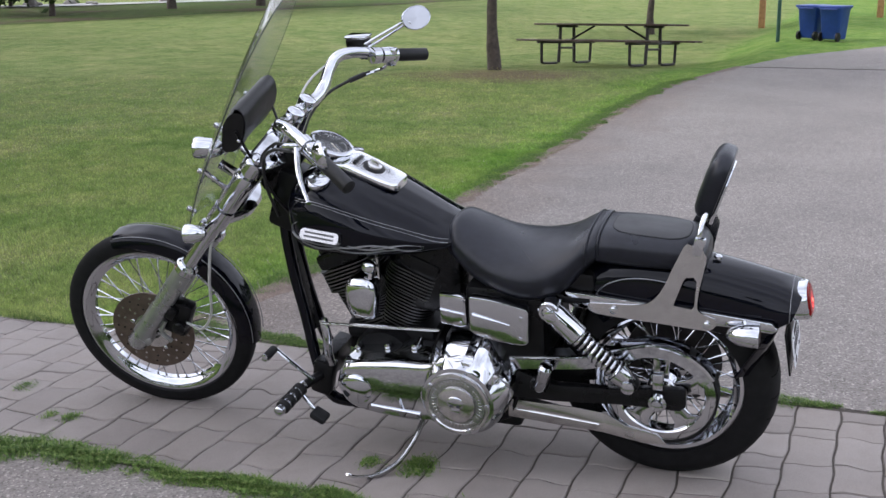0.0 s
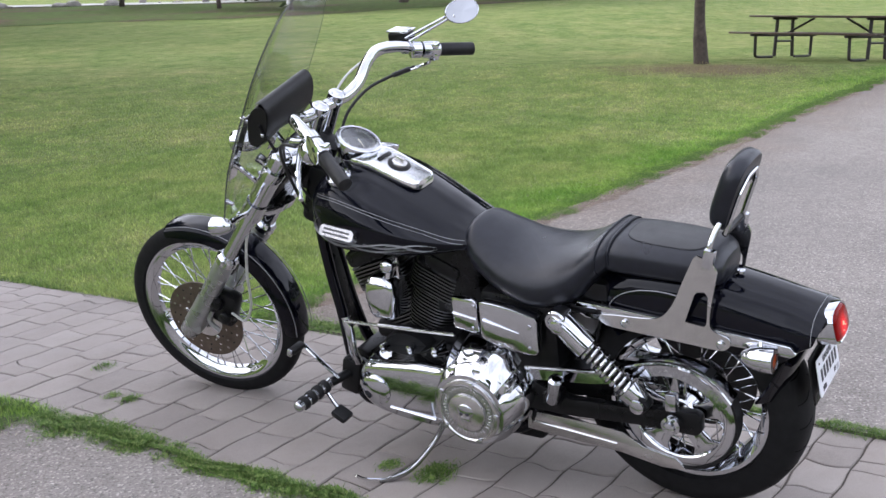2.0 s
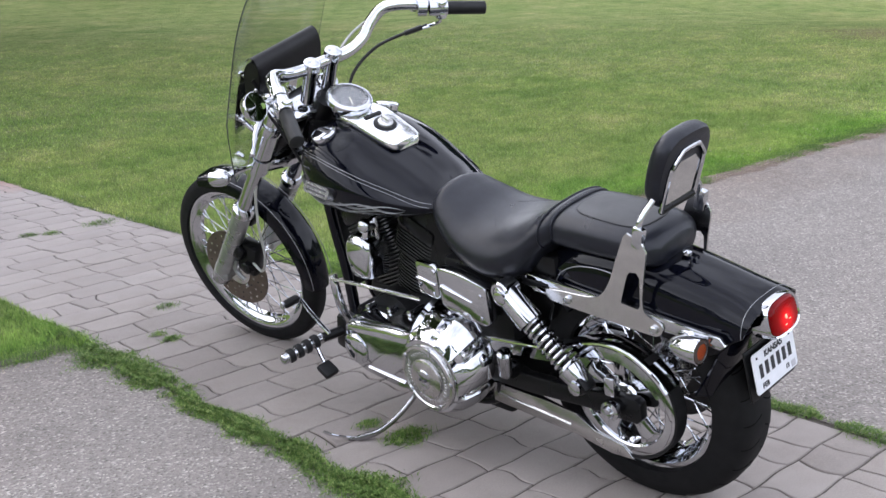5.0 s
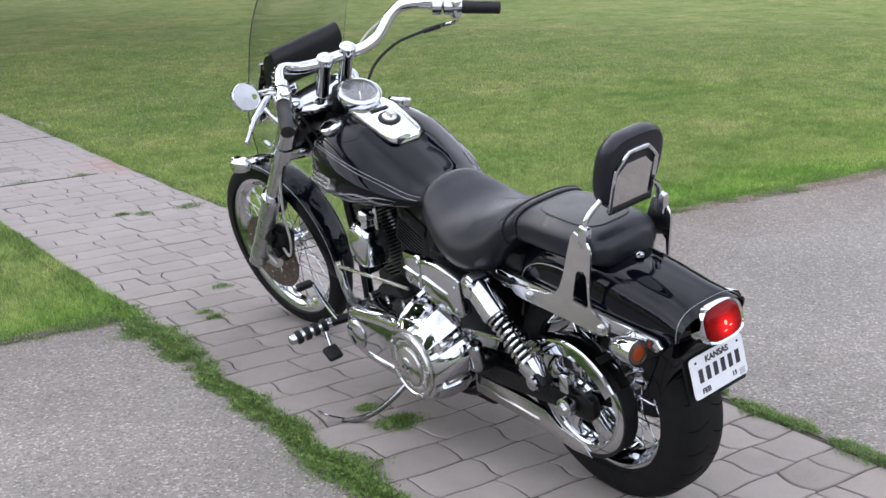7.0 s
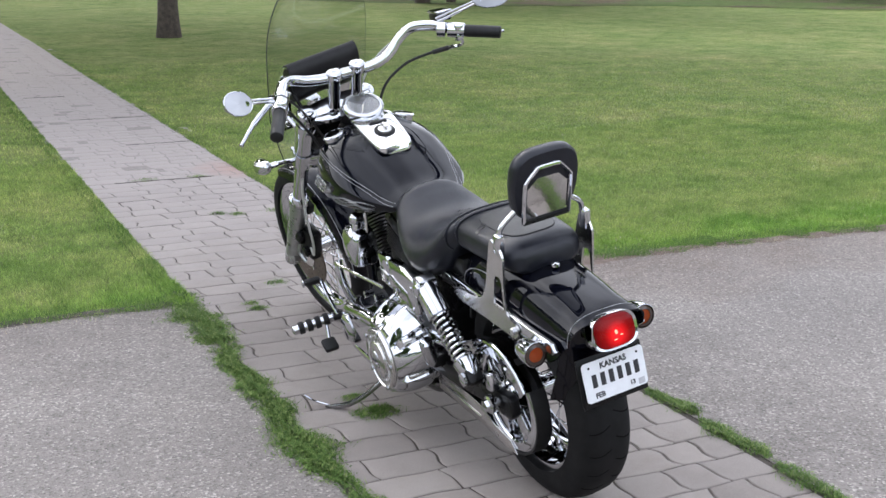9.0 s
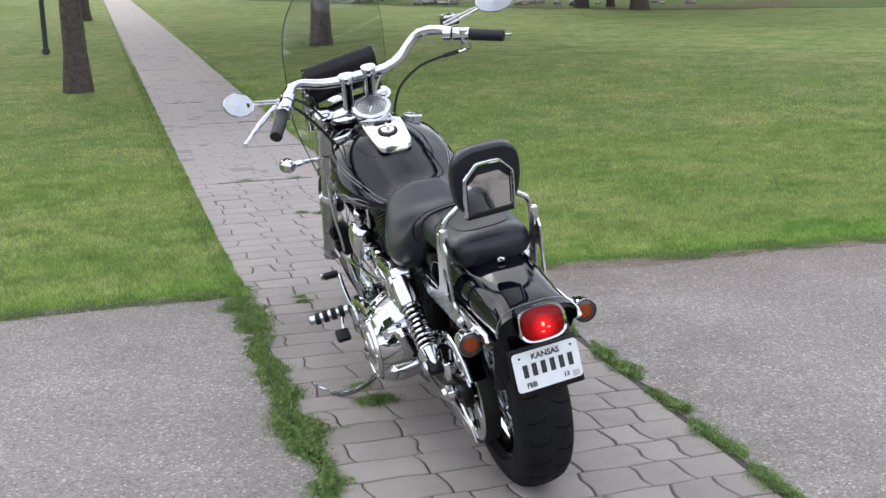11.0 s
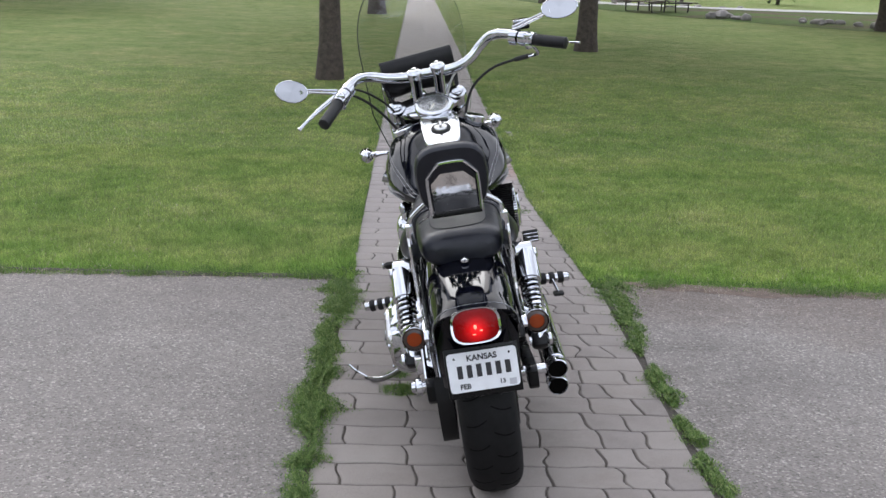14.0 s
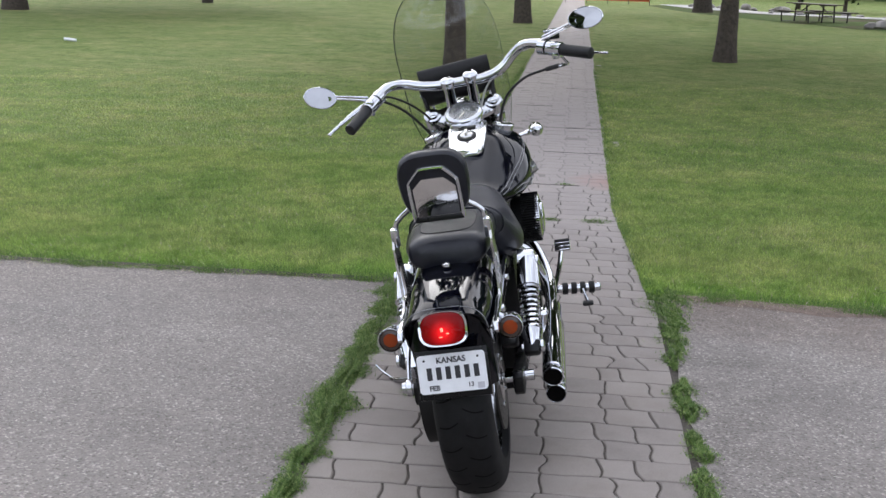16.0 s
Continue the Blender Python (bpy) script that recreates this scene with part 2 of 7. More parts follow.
def ground_mats():
    # lawn soil and thatch
    m, n, l, p = mat("mown_lawn")
    fine = noise_node(n, l, 45.0, 4, 0.7)
    c = lawn_tint(n, l)
    c = mix(n, l, c, ramp(n, l, fine, [(0.3, (0.62, 0.62, 0.62)), (0.7, (0.96, 0.96, 0.96))]), 0.75, "MULTIPLY")
    l.new(c, p.inputs["Base Color"])
    p.inputs["Roughness"].default_value = 0.9
    p.inputs["Specular IOR Level"].default_value = 0.1
    bump(n, l, p, fine, 1.0, 0.03)
    lawn = m
    # asphalt with pale aggregate
    m, n, l, p = mat("worn_asphalt")
    tc = n.new("ShaderNodeTexCoord")
    v = n.new("ShaderNodeTexVoronoi")
    v.inputs["Scale"].default_value = 140
    l.new(tc.outputs["Object"], v.inputs["Vector"])
    sep = n.new("ShaderNodeSeparateColor")
    l.new(v.outputs["Color"], sep.inputs[0])
    stones = ramp(n, l, sep.outputs[0], [(0.0, (0.115, 0.109, 0.106)), (0.14, (0.175, 0.167, 0.162)), (0.5, (0.212, 0.203, 0.198)), (0.84, (0.24, 0.23, 0.224)), (0.93, (0.31, 0.3, 0.29)), (1.0, (0.42, 0.405, 0.39))])
    big = noise_node(n, l, 0.9, 5)
    c = mix(n, l, stones, ramp(n, l, big, [(0.3, (0.8, 0.79, 0.78)), (0.7, (1.12, 1.1, 1.08))]), 0.8, "MULTIPLY")
    c = mix(n, l, c, (1.015, 0.962, 0.912), 1.0, "MULTIPLY")
    geo = n.new("ShaderNodeNewGeometry")
    xyz = n.new("ShaderNodeSeparateXYZ")
    l.new(geo.outputs["Position"], xyz.inputs[0])
    rough_edge = noise_node(n, l, 1.7, 5, 0.65)
    reach = n.new("ShaderNodeMath")
    reach.operation = "MULTIPLY_ADD"
    reach.inputs[1].default_value = 1.5
    l.new(rough_edge, reach.inputs[0])
    l.new(xyz.outputs["Y"], reach.inputs[2])
    near_lawn = n.new("ShaderNodeMapRange")
    near_lawn.inputs["From Min"].default_value, near_lawn.inputs["From Max"].default_value = 2.6, 3.55
    near_lawn.inputs["To Max"].default_value = 0.9
    l.new(reach.outputs[0], near_lawn.inputs["Value"])
    east = n.new("ShaderNodeMapRange")
    east.inputs["From Min"].default_value, east.inputs["From Max"].default_value = 3.0, 4.5
    east.inputs["To Min"].default_value = 0.25
    l.new(xyz.outputs["X"], east.inputs["Value"])
    both = n.new("ShaderNodeMath")
    both.operation = "MULTIPLY"
    l.new(near_lawn.outputs[0], both.inputs[0])
    l.new(east.outputs[0], both.inputs[1])
    c = mix(n, l, c, (0.78, 0.67, 0.6), both.outputs[0], "MULTIPLY")
    # darker, oily patches beside the east edge of the path
    beside = n.new("ShaderNodeMapRange")
    beside.inputs["From Min"].default_value, beside.inputs["From Max"].default_value = 4.0, 4.7
    beside.inputs["To Min"].default_value, beside.inputs["To Max"].default_value = 1.0, 0.0
    l.new(xyz.outputs["X"], beside.inputs["Value"])
    oily = n.new("ShaderNodeMath")
    oily.operation = "MULTIPLY"
    l.new(beside.outputs[0], oily.inputs[0])
    l.new(ramp(n, l, noise_node(n, l, 3.2, 5, 0.65), [(0.42, (0.0, 0.0, 0.0)), (0.62, (1.0, 1.0, 1.0))]), oily.inputs[1])
    stain = n.new("ShaderNodeMath")
    stain.operation = "MULTIPLY"
    l.new(oily.outputs[0], stain.inputs[0])
    l.new(east.outputs[0], stain.inputs[1])
    c = mix(n, l, c, (0.74, 0.73, 0.72), stain.outputs[0], "MULTIPLY")
    mid = noise_node(n, l, 14, 4)
    c = mix(n, l, c, ramp(n, l, mid, [(0.35, (0.92, 0.92, 0.92)), (0.65, (1.05, 1.05, 1.05))]), 0.8, "MULTIPLY")
    l.new(c, p.inputs["Base Color"])
    p.inputs["Roughness"].default_value = 0.85
    bump(n, l, p, v.outputs["Distance"], 0.6, 0.004)
    asphalt = m
    # pavers, each of its own tint
    m, n, l, p = mat("grey_brown_paver")
    oi = n.new("ShaderNodeObjectInfo")
    isl = n.new("ShaderNodeNewGeometry")
    both = n.new("ShaderNodeMath")
    both.operation = "ADD"
    l.new(oi.outputs["Random"], both.inputs[0])
    l.new(isl.outputs["Random Per Island"], both.inputs[1])
    own = n.new("ShaderNodeMath")
    own.operation = "FRACT"
    l.new(both.outputs[0], own.inputs[0])
    base = ramp(n, l, own.outputs[0], [(0.0, (0.22, 0.194, 0.177)), (0.3, (0.248, 0.22, 0.203)), (0.7, (0.26, 0.229, 0.208)), (1.0, (0.284, 0.253, 0.232))])
    f = noise_node(n, l, 5.0, 6, 0.65, "World")
    g = noise_node(n, l, 260.0, 3, 0.7, "World")
    st = noise_node(n, l, 1.3, 5, 0.6, "World")
    c = mix(n, l, base, ramp(n, l, f, [(0.25, (0.84, 0.82, 0.8)), (0.5, (1.0, 1.0, 1.0)), (0.75, (1.1, 1.1, 1.1))]), 0.85, "MULTIPLY")
    c = mix(n, l, c, ramp(n, l, st, [(0.3, (0.88, 0.87, 0.86)), (0.65, (1.07, 1.06, 1.05))]), 0.8, "MULTIPLY")
    c = mix(n, l, c, ramp(n, l, g, [(0.3, (0.76, 0.76, 0.76)), (0.7, (1.12, 1.12, 1.12))]), 0.8, "MULTIPLY")
    # the walk turns paler beyond the crossing, with a ragged start
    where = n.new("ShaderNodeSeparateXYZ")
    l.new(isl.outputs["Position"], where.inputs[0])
    along_walk = n.new("ShaderNodeMath")
    along_walk.operation = "MULTIPLY_ADD"
    along_walk.inputs[1].default_value = 1.6
    l.new(st, along_walk.inputs[0])
    l.new(where.outputs["Y"], along_walk.inputs[2])
    paling = n.new("ShaderNodeMapRange")
    paling.inputs["From Min"].default_value, paling.inputs["From Max"].default_value = 3.4, 6.4
    paling.inputs["To Max"].default_value = 0.85
    l.new(along_walk.outputs[0], paling.inputs["Value"])
    c = mix(n, l, c, (0.345, 0.306, 0.287), paling.outputs[0])
    # a rusty spill at the edge of the walk
    spill = n.new("ShaderNodeVectorMath")
    spill.operation = "DISTANCE"
    spill.inputs[1].default_value = (3.86, 5.75, 0)
    l.new(isl.outputs["Position"], spill.inputs[0])
    ragged_spill = n.new("ShaderNodeMath")
    ragged_spill.operation = "MULTIPLY_ADD"
    ragged_spill.inputs[1].default_value = 0.45
    l.new(f, ragged_spill.inputs[0])
    l.new(spill.outputs["Value"], ragged_spill.inputs[2])
    c = mix(n, l, c, (0.36, 0.2, 0.16), ramp(n, l, ragged_spill.outputs[0], [(0.3, (0.55, 0.55, 0.55)), (0.62, (0.0, 0.0, 0.0))]))
    l.new(c, p.inputs["Base Color"])
    p.inputs["Roughness"].default_value = 0.82
    bump(n, l, p, g, 0.5, 0.0015)
    paver = m
    sand = simple("joint_sand", (0.235, 0.21, 0.193), 0.9, vary=0.2, scale=30, bumps=0.3, bump_scale=200, bdist=0.002)
    soil = simple("joint_soil", (0.062, 0.052, 0.043), 0.95, vary=0.35, scale=60, bumps=0.5, bump_scale=200, bdist=0.004)
    dirt = simple("dry_brown_dirt", (0.15, 0.112, 0.09), 0.95, vary=0.3, scale=18, bumps=0.6, bump_scale=120, bdist=0.005)
    return lawn, asphalt, paver, soil, sand, dirt


M_LAWN, M_ASPHALT, M_PAVER, M_SOIL, M_SAND, M_DIRT = ground_mats()


def leaf_mat(name, dark, mid, pale, soft=False):
    m, n, l, p = mat(name)
    ge = n.new("ShaderNodeNewGeometry")
    c = ramp(n, l, ge.outputs["Random Per Island"], [(0.0, dark), (0.55, mid), (1.0, pale)])
    f = noise_node(n, l, 0.8, 4)
    c = mix(n, l, c, ramp(n, l, f, [(0.3, (0.75, 0.8, 0.7)), (0.7, (1.2, 1.12, 1.15))]), 0.8, "MULTIPLY")
    l.new(c, p.inputs["Base Color"])
    p.inputs["Roughness"].default_value = 0.6
    p.inputs["Specular IOR Level"].default_value = 0.25
    if soft:
        lift = n.new("ShaderNodeVectorMath")
        lift.operation = "MULTIPLY_ADD"
        lift.inputs[1].default_value = (0.5, 0.5, 0.5)
        lift.inputs[2].default_value = (0, 0, 1)
        l.new(ge.outputs["Normal"], lift.inputs[0])
        norm = n.new("ShaderNodeVectorMath")
        norm.operation = "NORMALIZE"
        l.new(lift.outputs[0], norm.inputs[0])
        l.new(norm.outputs[0], p.inputs["Normal"])
    return m


M_GRASS, n, l, p = mat("grass_blades")
ge = n.new("ShaderNodeNewGeometry")
vary = ramp(n, l, ge.outputs["Random Per Island"], [(0.0, (1.06, 1.2, 0.92)), (0.5, (1.42, 1.55, 1.22)), (0.93, (1.72, 1.76, 1.45)), (1.0, (2.3, 2.1, 2.1))])
l.new(mix(n, l, lawn_tint(n, l), vary, 1.0, "MULTIPLY"), p.inputs["Base Color"])
lift = n.new("ShaderNodeVectorMath")
lift.operation = "MULTIPLY_ADD"
lift.inputs[1].default_value = (0.6, 0.6, 0.6)
lift.inputs[2].default_value = (0, 0, 1)
l.new(ge.outputs["Normal"], lift.inputs[0])
norm = n.new("ShaderNodeVectorMath")
norm.operation = "NORMALIZE"
l.new(lift.outputs[0], norm.inputs[0])
l.new(norm.outputs[0], p.inputs["Normal"])
thin = n.new("ShaderNodeBsdfTranslucent")
l.new(p.inputs["Base Color"].links[0].from_socket, thin.inputs[0])
both = n.new("ShaderNodeMixShader")
both.inputs[0].default_value = 0.4
l.new(p.outputs[0], both.inputs[1])
l.new(thin.outputs[0], both.inputs[2])
l.new(both.outputs[0], n["Material Output"].inputs[0])
p.inputs["Roughness"].default_value = 0.6
p.inputs["Specular IOR Level"].default_value = 0.2
M_WEED = leaf_mat("weed_leaves", (0.04, 0.088, 0.015), (0.1, 0.185, 0.036), (0.22, 0.285, 0.09), True)
M_FRINGE = leaf_mat("fresh_grass", (0.06, 0.13, 0.02), (0.11, 0.215, 0.035), (0.2, 0.28, 0.075), True)
M_STRAW = leaf_mat("dry_grass", (0.22, 0.17, 0.11), (0.34, 0.28, 0.19), (0.55, 0.5, 0.4), True)
M_FOLIAGE = leaf_mat("tree_leaves", (0.015, 0.032, 0.008), (0.03, 0.06, 0.014), (0.06, 0.095, 0.022))
M_BARK = simple("tree_bark", (0.07, 0.055, 0.045), 0.9, vary=0.4, scale=14, bumps=1.0, bump_scale=22, bdist=0.02)
M_PICNIC = simple("brown_table_coating", (0.07, 0.042, 0.033), 0.5, vary=0.25, scale=10)
M_DARKSTEEL = simple("dark_table_steel", (0.025, 0.02, 0.02), 0.5, vary=0.2)
M_BLUE = simple("blue_bin_plastic", (0.016, 0.05, 0.25), 0.45, vary=0.12, scale=6)
M_GREENPOST = simple("green_post_paint", (0.02, 0.07, 0.05), 0.5)
M_SIGN = simple("white_sign_face", (0.6, 0.62, 0.6), 0.5)
M_POSTWOOD = simple("orange_wooden_post", (0.42, 0.22, 0.1), 0.7, vary=0.25, scale=20)
M_ORANGE = simple("orange_fence_mesh", (0.62, 0.1, 0.03), 0.7, vary=0.2, scale=3)
M_PALE = simple("pale_gravel_bank", (0.36, 0.355, 0.345), 0.9, vary=0.3, scale=0.8)
M_ROCK = simple("pale_boulder", (0.27, 0.25, 0.235), 0.9, vary=0.3, scale=3.0, bumps=0.4, bump_scale=20, bdist=0.02)
# grass and earth of the swale, darkened in colour for the shade lying there
M_SWALE, n, l, p = mat("shaded_bank_grass")
l.new(mix(n, l, ramp(n, l, noise_node(n, l, 0.35, 5, 0.6), [(0.38, (0.078, 0.122, 0.036)), (0.52, (0.085, 0.108, 0.04)), (0.62, (0.1, 0.082, 0.054))]), ramp(n, l, noise_node(n, l, 4.0, 5, 0.65), [(0.3, (0.7, 0.7, 0.7)), (0.7, (1.25, 1.25, 1.25))]), 0.9, "MULTIPLY"), p.inputs["Base Color"])
p.inputs["Roughness"].default_value = 0.95
p.inputs["Specular IOR Level"].default_value = 0.05
M_LITTER = simple("white_litter", (0.7, 0.72, 0.74), 0.6)
M_POLE = simple("dark_pole_paint", (0.03, 0.035, 0.035), 0.5)


# ---- shape helpers ----
class Shape:
    """Vertices and faces that become one mesh."""

    def __init__(self):
        self.v, self.f = [], []

    def add(self, v, f):
        k = len(self.v)
        self.v += [tuple(p) for p in v]
        self.f += [tuple(i + k for i in q) for q in f]
        return self

    def moved(self, m):
        self.v = [tuple(m @ Vector(p)) for p in self.v]
        return self


def curve(pts, n=40):
    """A smooth line through the points, resampled to n places."""
    p = np.array(pts, float)
    if len(p) == 2:
        return [tuple(p[0] + (p[1] - p[0]) * k / (n - 1)) for k in range(n)]
    q = np.vstack([2 * p[0] - p[1], p, 2 * p[-1] - p[-2]])
    out = []
    for k in range(n):
        u = k / (n - 1) * (len(p) - 1)
        i = min(int(u), len(p) - 2)
        t = u - i
        a, b, c, d = q[i], q[i + 1], q[i + 2], q[i + 3]
        out.append(tuple(0.5 * ((2 * b) + (c - a) * t + (2 * a - 5 * b + 4 * c - d) * t * t + (3 * b - a - 3 * c + d) * t ** 3)))
    return out


def skin(rings, caps=True, loop=False):
    v = [p for r in rings for p in r]
    n, m = len(rings[0]), len(rings)
    f = []
    for i in range(m if loop else m - 1):
        a, b = i * n, ((i + 1) % m) * n
        for j in range(n):
            k = (j + 1) % n
            f.append((a + j, a + k, b + k, b + j))
    if caps and not loop:
        f.append(tuple(reversed(range(n))))
        f.append(tuple(range((m - 1) * n, m * n)))
    return v, f


def tube(pts, r, n=10, flat=1.0, loop=False, up=None):
    """A round bar along the points; r is one radius or one for each point."""
    p = [Vector(q) for q in pts]
    rr = r if isinstance(r, (list, tuple)) else [r] * len(p)
    rings, side = [], None
    for i, c in enumerate(p):
        if loop:
            d = p[(i + 1) % len(p)] - p[i - 1]
        else:
            d = p[min(i + 1, len(p) - 1)] - p[max(i - 1, 0)]
        d.normalize()
        if side is None:
            ref = Vector(up) if up else (Vector((0, 1, 0)) if abs(d.y) < 0.9 else Vector((1, 0, 0)))
            side = (ref - d * ref.dot(d)).normalized()
        else:
            side = (side - d * side.dot(d)).normalized()
        w = d.cross(side)
        rings.append([c + (side * math.cos(a) + w * math.sin(a) * flat) * rr[i] for a in (2 * math.pi * k / n for k in range(n))])
    return skin(rings, True, loop)


def lathe(prof, c, axis, n=32, closed=False):
    """Turn a profile of (along, radius) round an axis through c."""
    a = Vector(axis).normalized()
    s = a.orthogonal().normalized()
    w = a.cross(s)
    c = Vector(c)
    rings = [[c + a * t + (s * math.cos(q) + w * math.sin(q)) * r for q in (2 * math.pi * k / n for k in range(n))] for t, r in prof]
    return skin(rings, not closed, closed)


def prism(poly, y0, y1, bevel=0.003, m=None):
    """A plate from an x-z outline, between two y, with softened edges."""
    bm = bmesh.new()
    lo = [bm.verts.new((x, y0, z)) for x, z in poly]
    hi = [bm.verts.new((x, y1, z)) for x, z in poly]
    k = len(poly)
    bm.faces.new(lo)
    bm.faces.new(list(reversed(hi)))
    for i in range(k):
        j = (i + 1) % k
        bm.faces.new((lo[j], lo[i], hi[i], hi[j]))
    bmesh.ops.recalc_face_normals(bm, faces=bm.faces)
    if bevel:
        bmesh.ops.bevel(bm, geom=list(bm.edges), offset=bevel, segments=2, affect="EDGES", profile=0.5, clamp_overlap=True)
    return dump(bm, m)


def dump(bm, m=None):
    bm.verts.index_update()
    v = [tuple(m @ q.co) if m else tuple(q.co) for q in bm.verts]
    f = [tuple(q.index for q in g.verts) for g in bm.faces]
    bm.free()
    return v, f


def rbox(size, loc, bevel=0.004, rot=(0, 0, 0), seg=2):
    """A box with rounded edges."""
    bm = bmesh.new()
    bmesh.ops.create_cube(bm, size=1.0)
    bmesh.ops.scale(bm, vec=size, verts=bm.verts)
    if bevel:
        bmesh.ops.bevel(bm, geom=list(bm.edges), offset=bevel, segments=seg, affect="EDGES", profile=0.5, clamp_overlap=True)
    return dump(bm, pose(*loc, *rot))


def ball(c, r, squash=(1, 1, 1), n=20):
    prof = [(-math.cos(math.pi * k / n), max(0.0005, math.sin(math.pi * k / n))) for k in range(n + 1)]
    v, f = lathe(prof, (0, 0, 0), (0, 0, 1), n * 2)
    return [(c[0] + p[0] * r * squash[0], c[1] + p[1] * r * squash[1], c[2] + p[2] * r * squash[2]) for p in v], f


def mesh_of(name, shape, material, sharp=38):
    me = bpy.data.meshes.new(name)
    me.from_pydata(shape.v, [], shape.f)
    me.materials.append(material)
    me.polygons.foreach_set("use_smooth", [True] * len(me.polygons))
    if sharp:
        me.set_sharp_from_angle(angle=radians(sharp))
    me.update()
    return me


def part(name, geo, material, parent, label="", m=None, sharp=38):
    """One mesh object under a thing or a part. geo: a Shape or (vertices, faces)."""
    s = geo if isinstance(geo, Shape) else Shape().add(*geo)
    if m is not None:
        s.moved(m)
    ob = new(name, mesh_of(name, s, material, sharp))
    ob.parent = parent
    if label:
        ob["label"] = label
    return ob


def thing(name, label, category, m=None, group="", kind=""):
    ob = new(name)
    ob.empty_display_size = 0.1
    if m is not None:
        ob.matrix_world = m
    return tagged(ob, label, category, group, kind)


def solid(name, geo, material, label, category, m=None, group="", kind="", sharp=38):
    s = geo if isinstance(geo, Shape) else Shape().add(*geo)
    ob = new(name, mesh_of(name, s, material, sharp))
    if m is not None:
        ob.matrix_world = m
    return tagged(ob, label, category, group, kind)


def big_mesh(name, verts, faces, material):
    """Many small faces of one size, quickly; faces is an array of rows."""
    me = bpy.data.meshes.new(name)
    v, f = np.asarray(verts, np.float32), np.asarray(faces, np.int32)
    k = f.shape[1]
    me.vertices.add(len(v))
    me.vertices.foreach_set("co", v.ravel())
    me.loops.add(f.size)
    me.loops.foreach_set("vertex_index", f.ravel())
    me.polygons.add(len(f))
    me.polygons.foreach_set("loop_start", np.arange(len(f), dtype=np.int32) * k)
    me.update(calc_edges=True)
    me.materials.append(material)
    return me


# ---- the ground ----
PATH_L, PATH_R = 2.78, 3.93
LAWN_Y = 2.68


def soft_noise(x, y, s, seed=0.0):
    return noise.noise((x * s + seed, y * s - seed, seed * 0.37))


def ground_height(x, y):
    """Level round the paths; the lawn swells gently further off."""
    d = max(0.0, math.hypot(x - 3.3, y - 1.0) - 9.0)
    e = min(1.0, d / 25.0)
    dip = 0.06 * min(5.0, max(0.0, 0.97 * x + 0.23 * y - 16.25)) * min(1.0, max(0.0, (y - 1.9) / 0.9)) * min(1.0, max(0.0, (13.0 - y) / 5.0))
    return 0.05 * e * soft_noise(x, y, 0.05, 3.1) - dip


def build_lawn():
    # one sheet to the horizon, finer near the middle
    def steps(c):
        s = [0.0]
        d = 1.0
        while s[-1] < 2500:
            s.append(s[-1] + d)
            d *= 1.1
        return [c - q for q in reversed(s[1:])] + [c + q for q in s]
    xs, ys = steps(3.0), steps(4.0)
    v = [(x, y, ground_height(x, y) - 0.012) for y in ys for x in xs]
    w = len(xs)
    f = [(j * w + i, j * w + i + 1, (j + 1) * w + i + 1, (j + 1) * w + i) for j in range(len(ys) - 1) for i in range(w - 1)]
    ob = solid("ground", (v, f), M_LAWN, "mown green lawn with yellowish dry patches", "lawn", kind="structure", sharp=0)
    return ob


build_lawn()


def slab(outline, z0, z1):
    n = len(outline)
    v = [(x, y, z0) for x, y in outline] + [(x, y, z1) for x, y in outline]
    f = [tuple(range(n, 2 * n))] + [(i, (i + 1) % n, n + (i + 1) % n, n + i) for i in range(n)]
    return v, f


def ragged(a, b, n, amp, seed):
    out = []
    for k in range(n + 1):
        t = k / n
        x, y = a[0] + (b[0] - a[0]) * t, a[1] + (b[1] - a[1]) * t
        d = Vector((b[1] - a[1], a[0] - b[0])).normalized() * amp * (soft_noise(k * 0.31, seed, 1.0, seed) + 0.6 * soft_noise(k * 0.83, seed, 1.0, seed + 4))
        out.append((x + d.x, y + d.y))
    return out


# asphalt lane that crosses the brick path
left = ragged((PATH_L - 0.03, LAWN_Y + 0.08), (-30, LAWN_Y + 0.2), 260, 0.05, 1.7) + [(-30, -7)] + ragged((PATH_L - 0.03, -7), (PATH_L - 0.03, LAWN_Y + 0.06), 160, 0.012, 5.1)
solid("road_west", slab(left, -0.2, 0.0), M_ASPHALT, "worn grey asphalt lane with pale aggregate", "lane", kind="structure", sharp=30)
edge = [(3.97, 2.735), (4.6, 2.67), (5.5, 2.61), (6.5, 2.55), (7.5, 2.53), (8.5, 2.49), (10.0, 2.5), (11.8, 2.53), (14.3, 2.45), (16.8, 2.02), (19.0, 1.4), (22.0, -0.2), (30.0, -5.0)]
right = []
for a, b in zip(edge[:-1], edge[1:]):
    right += ragged(a, b, max(4, int((b[0] - a[0]) / 0.12)), 0.035, 2.3 + a[0])[:-1]
right += [(30, -5), (26, -9)] + ragged((3.97, -7), (3.97, 2.72), 160, 0.011, 8.3)
solid("road_east", slab(list(reversed(right)), -0.2, 0.0), M_ASPHALT, "worn grey asphalt lane curving away over the lawn", "lane", kind="structure", sharp=30)
# crack across the lane
crack = [(16.9 + 0.08 * soft_noise(k, 0, 0.4, 8), 1.9 - k * 0.12, 0.003) for k in range(40)]
solid("crack", tube(crack, 0.03, 6, flat=0.12), M_SOIL, "dark soil-filled crack across the asphalt lane", "crack", kind="structure")

